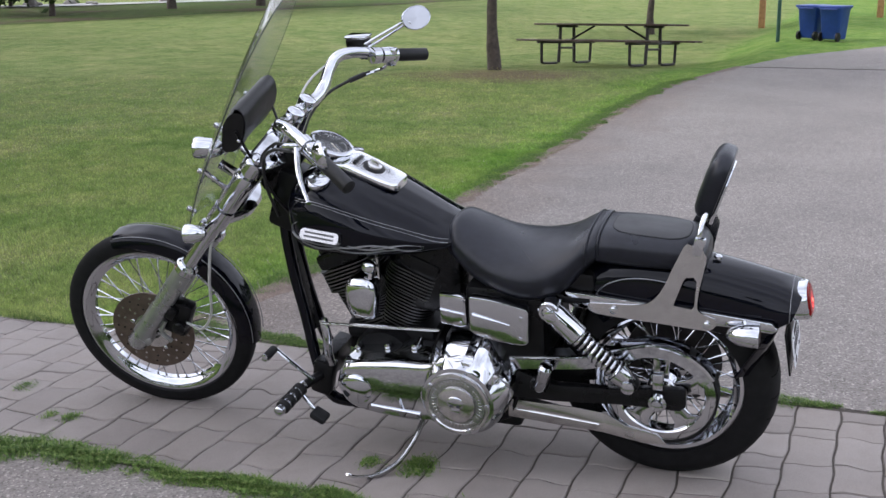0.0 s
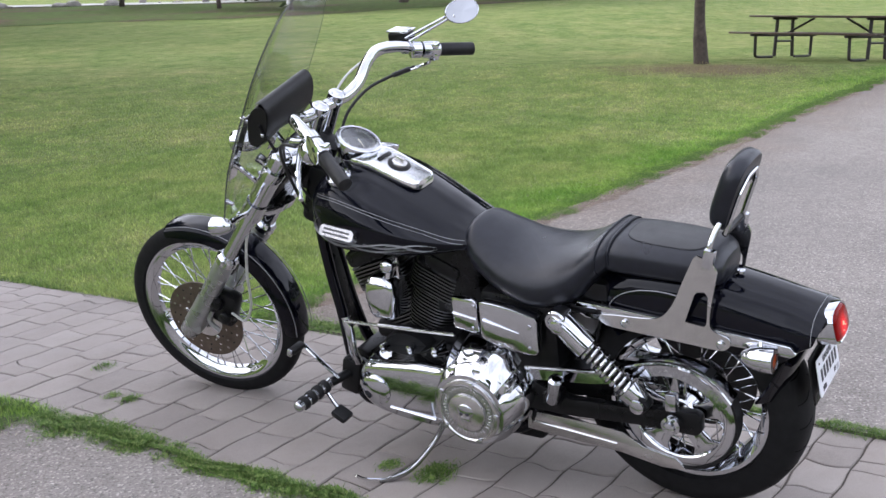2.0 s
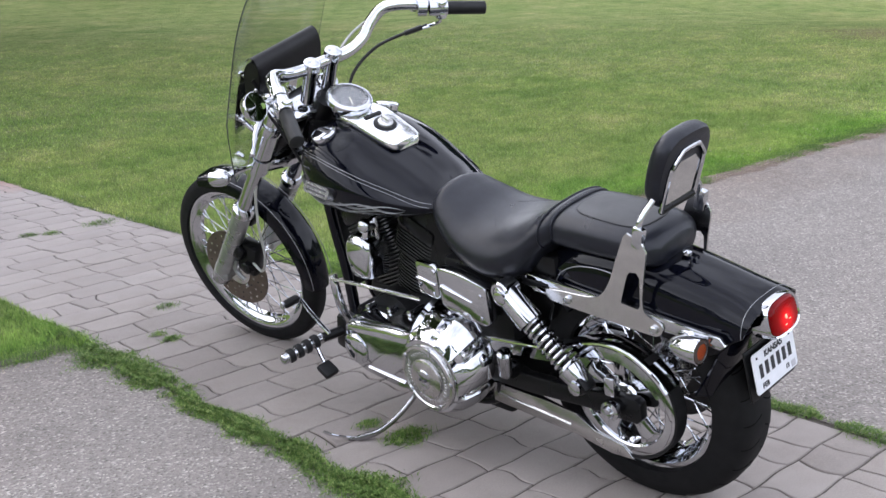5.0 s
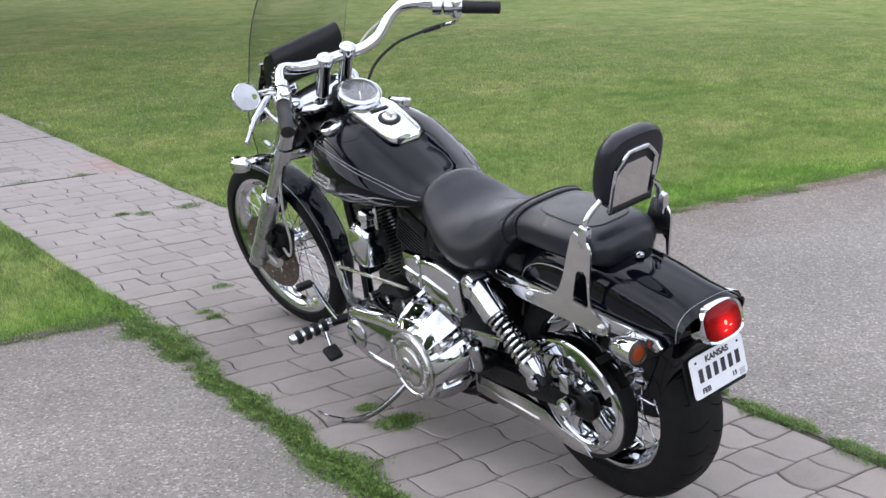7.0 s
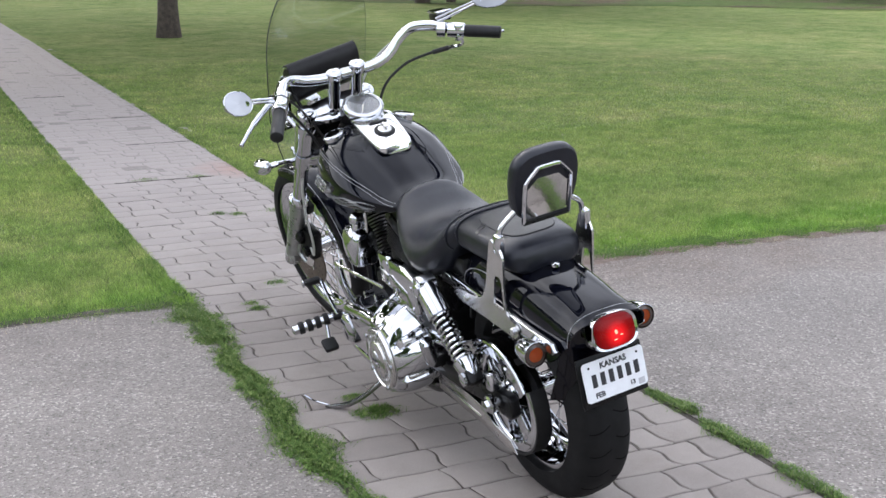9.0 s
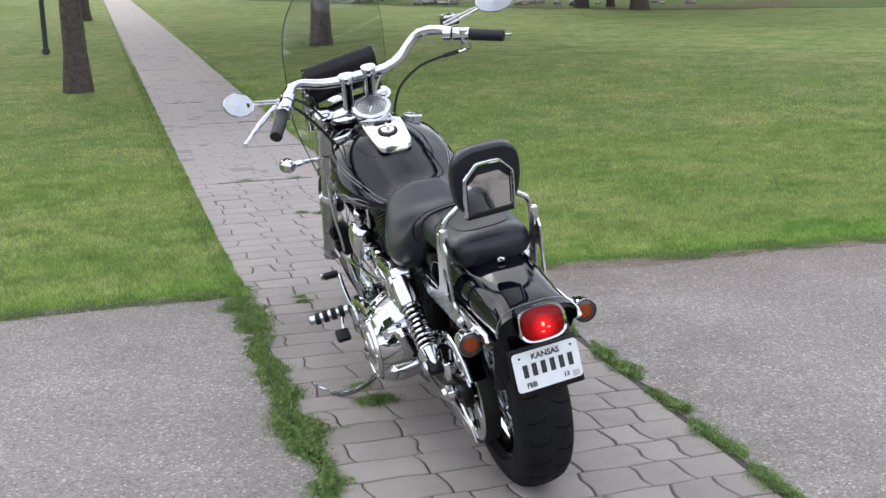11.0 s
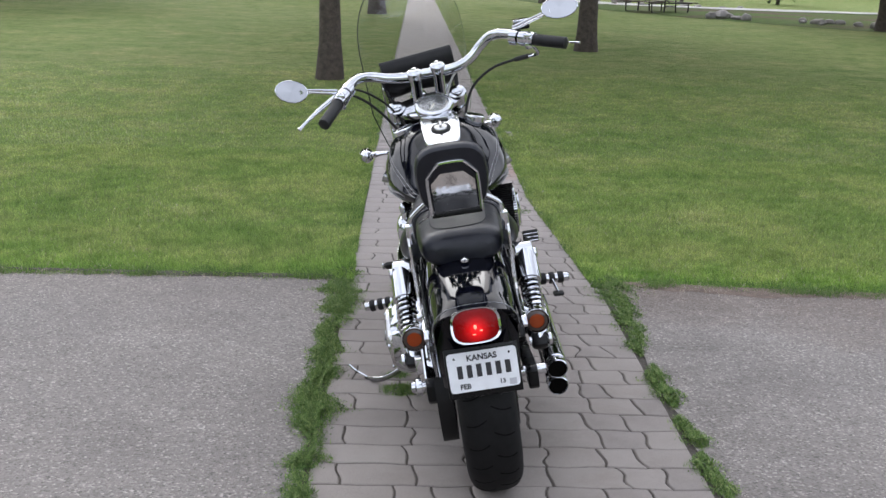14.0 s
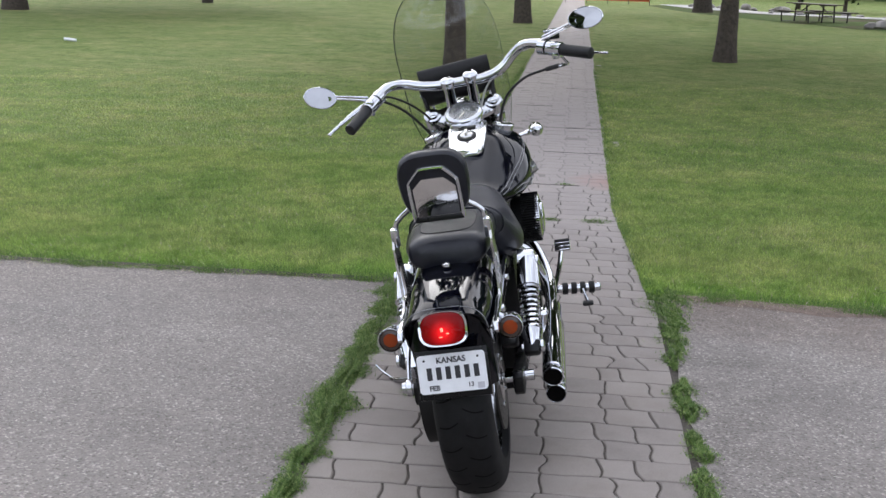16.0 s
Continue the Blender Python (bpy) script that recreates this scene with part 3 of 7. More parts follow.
# bed under the bricks
BRICK_END = 62.0
pav = solid("pavement", slab([(PATH_L - 0.12, -7), (PATH_R + 0.11, -7), (PATH_R + 0.11, LAWN_Y), (PATH_R + 0.04, LAWN_Y + 0.02), (PATH_R + 0.04, BRICK_END), (PATH_L - 0.05, BRICK_END), (PATH_L - 0.05, LAWN_Y + 0.02), (PATH_L - 0.12, LAWN_Y)], -0.15, -0.004), M_SOIL,
            "brick footpath of grey-brown interlocking pavers with dark joints", "footpath", kind="structure", sharp=30)

# pale sand that fills the joints further along, and dirty joints across the walk
solid("joint_sand", slab([(PATH_L - 0.03, 5.5), (PATH_R + 0.03, 5.5), (PATH_R + 0.03, BRICK_END), (PATH_L - 0.03, BRICK_END)], -0.02, -0.0016), M_SAND,
      "pale sand filling the joints of the footpath", "sand", kind="structure", sharp=30)
for jy, ja, jb in ((5.53, 2.95, 3.6), (7.06, 3.3, 3.85), (8.63, 3.1, 3.85), (10.45, 2.9, 3.3), (12.56, 3.4, 3.85), (14.7, 2.8, 3.3)):
    line = [(ja + (jb - ja) * k / 14, jy + 0.012 * soft_noise(k, jy, 0.9, jy), 0.001) for k in range(15)]
    solid("dirty_joint", tube(line, [0.006 + 0.008 * abs(soft_noise(k, jy, 0.8, 3.3)) for k in range(15)], 6, flat=0.25), M_SOIL, "dark dirt-filled joint across the footpath", "joint", kind="structure")


def path_west(y):
    """The grassy west edge of the footpath."""
    return np.interp(y, [2.7, 4.0, 6.0, 9.0, 14.0], [2.785, 2.765, 2.762, 2.76, 2.755])


def verge(name, xi, xo, y0, y1, seed):
    """Sod that has crept over the path's edge."""
    n = 420
    inner = []
    for k in range(n + 1):
        y = y0 + (y1 - y0) * (k / n) ** 1.6
        inner.append((xi(y) + 0.016 * soft_noise(y, seed, 1.9, seed) + 0.012 * soft_noise(y, seed, 6.0, seed + 2), y))
    v, f = [], []
    for x, y in inner:
        side = 1 if xo > x else -1
        v += [(x, y, -0.006), (x + 0.012 * side, y, 0.003), (xo, y, 0.001), (xo + 0.02 * side, y, -0.02)]
    for k in range(n):
        for q in range(3):
            a = k * 4 + q
            f.append((a, a + 1, a + 5, a + 4) if xo < xi(y0) else (a, a + 4, a + 5, a + 1))
    solid(name, (v, f), M_LAWN, "grassy verge creeping over the path's edge", "lawn", kind="structure", sharp=0)


verge("verge_west", path_west, 2.715, LAWN_Y + 0.15, 66.0, 3.0)
verge("verge_east", lambda y: 3.93 - 0.11 * min(1.0, max(0.0, (y - 2.7) / 2.0)), 3.995, 2.72, 66.0, 6.0)


# ---- the motorcycle ----
# its own axes: x ahead, y to its left, z up along its lean, from the ground under the rear axle
bike = thing("motorcycle", "black and chrome cruiser motorcycle leaning on its side stand", "motorcycle", pose(3.327, 0.540, 0, -10.2, 0, 90.6))
REAR, FRONT = Vector((0, 0, 0.32)), Vector((1.722, 0, 0.333))
RAKE = radians(39.5)
FORK = Vector((-math.sin(RAKE), 0, math.cos(RAKE)))
HEAD = Vector((1.165, 0, 0.93))
STEER = Matrix.Translation(HEAD + Vector((0, 0.022, 0))) @ Matrix.Rotation(radians(9), 4, FORK) @ Matrix.Translation(-HEAD)


def tyre_profile(r, w, bead):
    h = w / 2
    pr = []
    for k in range(25):
        a = math.pi * k / 24
        c, s = math.cos(a), math.sin(a)
        y = h * math.copysign(abs(c) ** 0.72, c)
        q = bead + (r - bead) * s ** 0.62
        pr.append((y, q))
    return pr + [(-h * 0.72, bead - 0.004), (h * 0.72, bead - 0.004)]


def wheel(name, c, r, w, rim, hub_r, flange, spokes, m, label):
    hub = part(name, Shape().add(*lathe([(-flange - 0.012, 0.02), (-flange - 0.01, hub_r), (-flange + 0.006, hub_r), (-flange + 0.012, hub_r * 0.62), (0, hub_r * 0.55),
               (flange - 0.012, hub_r * 0.62), (flange - 0.006, hub_r), (flange + 0.01, hub_r), (flange + 0.012, 0.02)], c, (0, 1, 0), 28)), M_CHROME, bike, label, m)
    part("tyre", lathe(tyre_profile(r, w, rim + 0.004), c, (0, 1, 0), 72, closed=True), M_TREAD, hub, "black road tyre", m)
    b = w * 0.40
    part("rim", lathe([(-b, rim + 0.010), (-b + 0.004, rim + 0.012), (-b + 0.008, rim - 0.004), (-b * 0.55, rim - 0.014), (-b * 0.3, rim - 0.026), (b * 0.3, rim - 0.026), (b * 0.55, rim - 0.014),
               (b - 0.008, rim - 0.004), (b - 0.004, rim + 0.012), (b, rim + 0.010), (b - 0.004, rim - 0.010), (b * 0.5, rim - 0.022), (b * 0.28, rim - 0.034), (-b * 0.28, rim - 0.034), (-b * 0.5, rim - 0.022), (-b + 0.004, rim - 0.010)],
               c, (0, 1, 0), 72, closed=True), M_CHROME, hub, "polished chrome rim", m)
    for k in range(spokes):
        side = 1 if k % 2 else -1
        lead = 1 if (k // 2) % 2 else -1
        a = 2 * math.pi * k / spokes
        a0 = a + lead * 0.62
        p0 = c + Vector((math.cos(a0) * hub_r * 0.92, side * flange, math.sin(a0) * hub_r * 0.92))
        p1 = c + Vector((math.cos(a) * (rim - 0.03), side * b * 0.12, math.sin(a) * (rim - 0.03)))
        s = Shape().add(*tube([p0, p1], 0.0021, 6))
        p2 = p1 + (p0 - p1).normalized() * 0.016
        s.add(*tube([p1, p2], 0.0036, 6))
        part("spoke", s, M_CHROME, hub, "", m)
    return hub


rear_wheel = wheel("rear_wheel", REAR, 0.32, 0.158, 0.224, 0.05, 0.05, 40, None, "laced rear wheel with a wide tyre")
front_wheel = wheel("front_wheel", FRONT, 0.335, 0.082, 0.277, 0.04, 0.045, 40, STEER, "tall laced front wheel turned to its left")

# tread grooves of the rear tyre
for k in range(54):
    a0 = 2 * math.pi * k / 54
    side = 1 if k % 2 else -1
    pts = []
    for q in range(6):
        t = q / 5
        yy = side * (0.008 + 0.052 * t)
        a = a0 + 0.05 * t + 0.02 * math.sin(3 * t)
        rr = 0.228 + 0.092 * (1 - (abs(yy) / 0.079) ** 2.78) ** 0.31 - 0.0013
        pts.append((math.cos(a) * rr, yy, 0.32 + math.sin(a) * rr))
    part("groove", tube(pts, 0.0022, 5), M_GROOVE, rear_wheel)

# brake discs
for wh, c, yy, rr, m in ((front_wheel, FRONT, 0.072, 0.146, STEER), (rear_wheel, REAR, -0.085, 0.146, None)):
    part("brake_disc", lathe([(yy - 0.003, 0.062), (yy - 0.003, rr), (yy + 0.003, rr), (yy + 0.003, 0.062)], c, (0, 1, 0), 56, closed=True), M_DISC if yy > 0 else M_DARKDISC, wh, "brown worn drilled brake disc" if yy > 0 else "dark drilled brake disc", m)
    part("disc_carrier", lathe([(yy - 0.006, 0.03), (yy - 0.006, 0.066), (yy + 0.006, 0.066), (yy + 0.008, 0.03)], c, (0, 1, 0), 32, closed=True), M_STEEL, wh, "", m)
    for ring_r, cnt, off in ((0.083, 14, 0), (0.104, 16, 0.2), (0.126, 20, 0.4)):
        for k in range(cnt):
            a = 2 * math.pi * (k + off) / cnt
            cc = c + Vector((math.cos(a) * ring_r, yy + (0.0032 if yy > 0 else -0.0032), math.sin(a) * ring_r))
            part("drill_hole", lathe([(-0.0006, 0.0038), (0.0006, 0.0038)], cc, (0, 1, 0), 8), M_STEEL if yy > 0 and k % 3 else M_SATIN, wh, "", m)
    for k in range(5):
        a = 2 * math.pi * k / 5 + 0.5
        cc = c + Vector((math.cos(a) * 0.074, yy, math.sin(a) * 0.074))
        part("disc_bolt", lathe([(0, 0.008), (0.007, 0.008), (0.0095, 0.005), (0.01, 0.001)], cc, (0, 1 if yy > 0 else -1, 0), 8), M_CHROME, wh, "", m)

# pulley, belt and guard on the left
part("pulley", lathe([(0.088, 0.124), (0.088, 0.155), (0.128, 0.155), (0.13, 0.15), (0.13, 0.128), (0.126, 0.124)], REAR, (0, 1, 0), 64, closed=True), M_CHROME, rear_wheel, "chrome belt pulley")
web = Shape()
for k in range(5):
    a = 2 * math.pi * k / 5 + 0.3
    fan = [(0.045, -0.5), (0.075, -0.3), (0.105, -0.26), (0.132, -0.4), (0.136, 0.0), (0.132, 0.4), (0.105, 0.26), (0.075, 0.3), (0.045, 0.5)]
    web.add(*prism([(REAR.x + math.cos(a + q) * r, REAR.z + math.sin(a + q) * r) for r, q in fan], 0.104, 0.122, 0.004))
part("pulley_spokes", web, M_CHROME, rear_wheel)
part("pulley_hub", lathe([(0.08, 0.02), (0.085, 0.052), (0.12, 0.052), (0.127, 0.046), (0.129, 0.02)], REAR, (0, 1, 0), 32), M_CHROME, rear_wheel)
for k in range(5):
    a = 2 * math.pi * (k + 0.5) / 5 + 0.3
    part("pulley_bolt", lathe([(0.12, 0.009), (0.133, 0.009), (0.136, 0.005), (0.1365, 0.001)], REAR + Vector((math.cos(a) * 0.038, 0, math.sin(a) * 0.038)), (0, 1, 0), 8), M_STEEL, rear_wheel)


def strip(line, y0, y1, t, lip=0.0):
    """A bent strip of sheet along an x-z line, between two y."""
    rings = []
    p = [Vector((x, 0, z)) for x, z in line]
    for i, c in enumerate(p):
        d = (p[min(i + 1, len(p) - 1)] - p[max(i - 1, 0)]).normalized()
        nn = Vector((-d.z, 0, d.x))
        a, b = c + nn * t / 2, c - nn * t / 2
        r = [(a.x, y0, a.z), (a.x, y1, a.z)]
        if lip:
            q = b - nn * lip
            r += [(q.x, y1, q.z), (q.x, y1 - t, q.z), (b.x, y1 - t, b.z), (b.x, y0, b.z)]
        else:
            r += [(b.x, y1, b.z), (b.x, y0, b.z)]
        rings.append(r)
    return skin(rings)


def xz(pts, n):
    return [(q[0], q[2]) for q in curve([(x, 0, z) for x, z in pts], n)]


guard = xz([(0.44, 0.398), (0.30, 0.413), (0.2, 0.428), (0.12, 0.46), (0.03, 0.484), (-0.05, 0.474), (-0.115, 0.435), (-0.15, 0.395)], 44)
part("belt_guard", strip(list(reversed(guard)), 0.09, 0.15, 0.003, 0.036), M_CHROME, bike, "chrome upper belt guard")
belt = [(0.56, 0.385), (0.45, 0.39), (0.3, 0.4), (0.2, 0.412), (0.1, 0.446)] + [(math.cos(a) * 0.1595, 0.32 + math.sin(a) * 0.1595) for a in np.linspace(radians(92), radians(278), 48)] + [(0.2, 0.196), (0.45, 0.236), (0.56, 0.26)]
part("drive_belt", strip(belt, 0.087, 0.1315, 0.006), M_RUBBER, bike, "black toothed drive belt")
part("belt_guard_edge", tube([(x, 0.149, z) for x, z in guard], 0.0065, 8), M_CHROME, bike)
part("belt_cover", prism([(0.46, 0.395), (0.2, 0.42), (0.19, 0.33), (0.46, 0.28)], 0.1, 0.108, 0.003), M_SATIN, bike, "black belt cover")
part("debris_guard", prism([(0.455, 0.245), (0.46, 0.185), (0.3, 0.175), (0.17, 0.17), (0.05, 0.15), (-0.02, 0.155), (0.01, 0.185), (0.1, 0.2), (0.16, 0.235), (0.25, 0.243)], 0.13, 0.134, 0.001), M_STEEL, bike, "polished lower belt guard")
part("debris_guard_rib", tube([(0.44, 0.135, 0.214), (0.18, 0.135, 0.196)], 0.003, 6), M_STEEL, bike)

# swingarm and axle
for sgn in (1, -1):
    s = prism([(0.42, 0.36), (0.44, 0.27), (0.3, 0.27), (0.1, 0.285), (-0.06, 0.285), (-0.075, 0.3), (-0.075, 0.345), (-0.06, 0.355), (0.02, 0.35), (0.12, 0.335), (0.3, 0.325)], 0.128 * sgn + (0 if sgn > 0 else -0.03), 0.128 * sgn + (0.03 if sgn > 0 else 0), 0.005)
    part("swingarm", s, M_SATIN, bike, "black swingarm leg")
part("axle", lathe([(-0.185, 0.004), (-0.185, 0.016), (0.17, 0.016), (0.171, 0.026), (0.186, 0.026), (0.19, 0.018), (0.2, 0.016), (0.203, 0.004)], REAR, (0, 1, 0), 18), M_CHROME, bike, "chrome axle nut")
part("adjuster", rbox((0.03, 0.03, 0.05), (-0.0, 0.165, 0.385), 0.004), M_CHROME, bike)
part("caliper_rear", rbox((0.09, 0.05, 0.06), (0.1, -0.12, 0.41), 0.012, (0, 25, 0)), M_SATIN, bike, "black rear brake caliper")


def shock(sgn):
    top, bot = Vector((0.292, 0.19 * sgn, 0.582)), Vector((0.078, 0.185 * sgn, 0.378))
    d = (bot - top).normalized()
    L = (bot - top).length
    body = part("shock_absorber", lathe([(-0.03, 0.004), (-0.028, 0.026), (0.01, 0.033), (0.085, 0.036), (0.095, 0.036), (0.097, 0.028)], top, d, 28), M_CHROME, bike, "chrome shock absorber with a coil spring")
    hel = []
    turns, s0, s1 = 9.5, 0.092, L - 0.04
    for k in range(150):
        t = k / 149
        hel.append((t, turns * 2 * math.pi * t))
    a = d.orthogonal().normalized()
    b = d.cross(a)
    pts = [top + d * (s0 + (s1 - s0) * t) + (a * math.cos(q) + b * math.sin(q)) * 0.0265 for t, q in hel]
    part("coil_spring", tube(pts, 0.0052, 7), M_CHROME, body)
    part("damper", tube([top + d * 0.1, top + d * (L - 0.04)], 0.017, 14), M_SATIN, body)
    part("spring_cup", lathe([(L - 0.05, 0.02), (L - 0.05, 0.035), (L - 0.025, 0.032), (L + 0.005, 0.022), (L + 0.006, 0.004)], top, d, 26), M_CHROME, body)
    for c in (top, bot):
        part("mount_bolt", lathe([(-0.03, 0.014), (0.024, 0.014), (0.026, 0.019), (0.034, 0.019), (0.037, 0.012), (0.038, 0.002)], c, (0, sgn, 0), 16), M_CHROME, body)
    part("top_eye", lathe([(-0.03, 0.012), (-0.028, 0.031), (0.018, 0.031), (0.023, 0.027), (0.024, 0.019), (0.018, 0.018), (0.018, 0.002)], top - d * 0.012, (0, sgn, 0), 28), M_CHROME, body, "chrome shock mount eye")
    part("mount_eye", rbox((0.045, 0.05, 0.05), tuple(bot), 0.012, (0, 40, 0)), M_SATIN, body)


shock(1)
shock(-1)


def fender(line, half, depth, n=20, t=0.0035, close=False):
    """A mudguard: crowned sheet along an x-z line of (x, z, half width, side depth)."""
    rings = []
    p = [Vector((q[0], 0, q[1])) for q in line]
    for i, c in enumerate(p):
        d = (p[min(i + 1, len(p) - 1)] - p[max(i - 1, 0)]).normalized()
        nn = Vector((-d.z, 0, d.x))
        h, dep = half[i], depth[i]
        outer, inner = [], []
        for k in range(n + 1):
            u = -1 + 2 * k / n
            a = u * math.pi / 2
            yy = h * math.copysign(abs(math.sin(a)) ** 0.62, a)
            drop = dep * (1 - abs(math.cos(a)) ** 0.62)
            o = c - nn * drop
            outer.append((o.x, yy, o.z))
            q = c - nn * (drop + t)
            inner.append((q.x, yy * (1 - t / h), q.z))
        rings.append(outer + list(reversed(inner)))
    return skin(rings)


# rear fender: from under the seat back to the tail lamp
rf = curve([(0.26, 0.0, 0.655), (0.2, 0.0, 0.694), (0.12, 0.0, 0.716), (0.0, 0.0, 0.718), (-0.116, 0.0, 0.7), (-0.23, 0.0, 0.675), (-0.32, 0.0, 0.651), (-0.368, 0.0, 0.632)], 40)
rline = [(x, z) for x, _, z in reversed(rf)]
nl = len(rline)
half = [0.109 + 0.008 * math.sin(math.pi * k / (nl - 1)) for k in range(nl)]
dep = [0.06 + 0.1 * min(1, k / 8.0) for k in range(nl)]
part("rear_fender", fender(rline, half, dep, 24), M_PAINT, bike, "glossy black rear fender")


def on_fender(x, u):
    """A place just off the rear fender's skin."""
    k = min(range(nl), key=lambda q: abs(rline[q][0] - x))
    a = u * math.pi / 2
    yy = half[k] * math.copysign(abs(math.sin(a)) ** 0.62, a)
    return (rline[k][0], yy, rline[k][1] - dep[k] * (1 - abs(math.cos(a)) ** 0.62))


# pinstripe round the fender's end, and a silver line painting the highlight along its arch
tip = [on_fender(-0.345, u) for u in np.linspace(-0.9, 0.9, 40)]
part("pinstripe", tube([(x + 0.004, y * 1.01, z + 0.001) for x, y, z in tip], 0.001, 5), M_STRIPE, bike)
for sgn in (1, -1):
    arch = curve([(0.2, 0.113 * sgn, 0.59), (0.165, 0.117 * sgn, 0.64), (0.11, 0.119 * sgn, 0.668), (0.04, 0.12 * sgn, 0.676), (-0.03, 0.12 * sgn, 0.668)], 24)
    part("pinstripe", tube(arch, 0.0015, 5), M_STRIPE, bike)
# tail skirt that carries the plate
skirt = []
for k in range(15):
    t = k / 14
    x, z, w = -0.352 + 0.095 * t - 0.006 * math.sin(math.pi * t), 0.645 - 0.25 * t, 0.108 - 0.004 * t
    ring = []
    for q in range(13):
        u = -1 + q / 6
        ring.append((x + 0.05 * abs(u) ** 4 + 0.004, u * w, z - 0.012 - 0.07 * abs(u) ** 3 * (1 - t)))
    ring += [(px + 0.006, py * 0.97, pz) for px, py, pz in reversed(ring)]
    skirt.append(ring)
part("tail_skirt", skin(skirt), M_PAINT, bike, "black tail panel below the lamp")
part("inner_guard", rbox((0.012, 0.17, 0.2), (0.222, 0.0, 0.56), 0.004, (0, -20, 0)), M_SATIN, bike)

# tail lamp
TL = pose(-0.378, 0, 0.598, 0, 12, 0)


def pillow(w, h, d, n=40, power=3.2, layers=6, crown=0.35):
    """A domed lens facing backwards, with a rounded-rectangle outline."""
    rings = []
    for k in range(layers + 1):
        t = k / layers
        s = 1 - crown * t ** 2.2 if k < layers else 0.02
        x = -d * math.sin(t * math.pi / 2)
        ring = []
        for q in range(n):
            a = 2 * math.pi * q / n
            c, si = math.cos(a), math.sin(a)
            rr = (abs(c) ** power + abs(si) ** power) ** (-1 / power)
            ring.append((x, c * rr * w * s, si * rr * h * s))
        rings.append(ring)
    return skin(rings)


tail = part("tail_lamp", pillow(0.058, 0.041, 0.014), M_REDLENS, bike, "lit red tail lamp lens", TL)
bez = []
for q in range(48):
    a = 2 * math.pi * q / 48
    c, si = math.cos(a), math.sin(a)
    rr = (abs(c) ** 3.2 + abs(si) ** 3.2) ** (-1 / 3.2)
    bez.append((c * rr, si * rr))
rings = []
for x, s in ((0.04, 1.08), (0.0, 1.12), (-0.008, 1.08), (-0.006, 0.98), (0.03, 0.98)):
    rings.append([(x, 0.058 * s * a, 0.041 * s * b) for a, b in bez])
part("bezel", skin(rings, False), M_CHROME, tail, "chrome lamp surround", TL)
part("bulb", Shape().add(*ball((-0.0145, 0.002, -0.002), 0.0045, (0.5, 0.9, 1.3), 8)).add(*ball((-0.0135, -0.012, -0.012), 0.003, (0.5, 1.4, 0.7), 6)).add(*ball((-0.013, 0.006, -0.02), 0.003, (0.5, 2.0, 0.6), 6)), M_BULB, tail, "lit bulb glowing through the lens", TL)

# number plate: characters as plain bars, the other words as they stand
PL = pose(-0.355, -0.003, 0.472, 90, 0, -90) @ pose(0, 0, 0, -8, 0, 0)


def rrect(w, h, r, n=5):
    o = []
    for cx, cy, a0 in ((w - r, h - r, 0), (-w + r, h - r, 90), (-w + r, -h + r, 180), (w - r, -h + r, 270)):
        for k in range(n + 1):
            a = radians(a0 + 90 * k / n)
            o.append((cx + r * math.cos(a), cy + r * math.sin(a)))
    return o


def flat_plate(poly, z0, z1):
    n = len(poly)
    v = [(x, y, z0) for x, y in poly] + [(x, y, z1) for x, y in poly]
    return v, [tuple(reversed(range(n))), tuple(range(n, 2 * n))] + [(i, (i + 1) % n, n + (i + 1) % n, n + i) for i in range(n)]


plate = part("number_plate", flat_plate(rrect(0.089, 0.0508, 0.01), -0.001, 0.001), M_PLATE, bike, "white metal number plate", PL)
for k in range(6):
    part("plate_bar", flat_plate([(x * 0.0068 + (k - 2.5) * 0.0245 + 0.002, y * 0.0165 + 0.001) for x, y in ((-1, -1), (1, -1), (1, 1), (-1, 1))], 0.001, 0.0018), M_INK, plate, "", PL)
for x, y in ((-0.07, 0.037), (0.07, 0.037)):
    part("plate_bolt", lathe([(0.001, 0.003), (0.0025, 0.003), (0.003, 0.0005)], (x, y, 0), (0, 0, 1), 10), M_SATIN, plate, "", PL)
part("sticker", flat_plate([(x * 0.009 + 0.071, y * 0.008 - 0.039) for x, y in ((-1, -1), (1, -1), (1, 1), (-1, 1))], 0.001, 0.0016), M_INKGREY, plate, "", PL)


def lettering(name, text, size, at, material, parent, m, depth=0.0006, align="CENTER"):
    cu = bpy.data.curves.new("lettering", "FONT")
    cu.body, cu.size, cu.extrude, cu.align_x, cu.align_y, cu.offset = text, size, depth, align, "CENTER", size * 0.028
    tmp = new("lettering_source", cu)
    dg = bpy.context.evaluated_depsgraph_get()
    me = bpy.data.meshes.new_from_object(tmp.evaluated_get(dg))
    bpy.data.objects.remove(tmp)
    me.transform(m @ pose(*at))
    me.materials.clear()
    me.materials.append(material)
    ob = new(name, me)
    ob.parent = parent
    return ob


lettering("state_name", "KANSAS", 0.021, (0.0, 0.034, 0.0015), M_INK, plate, PL)
lettering("month", "FEB", 0.018, (-0.05, -0.037, 0.0015), M_INK, plate, PL)
lettering("year", "13", 0.016, (0.045, -0.035, 0.0015), M_INK, plate, PL)
part("plate_bracket", rbox((0.006, 0.19, 0.13), (-0.34, -0.003, 0.465), 0.003, (0, 8, 0)), M_SATIN, bike)


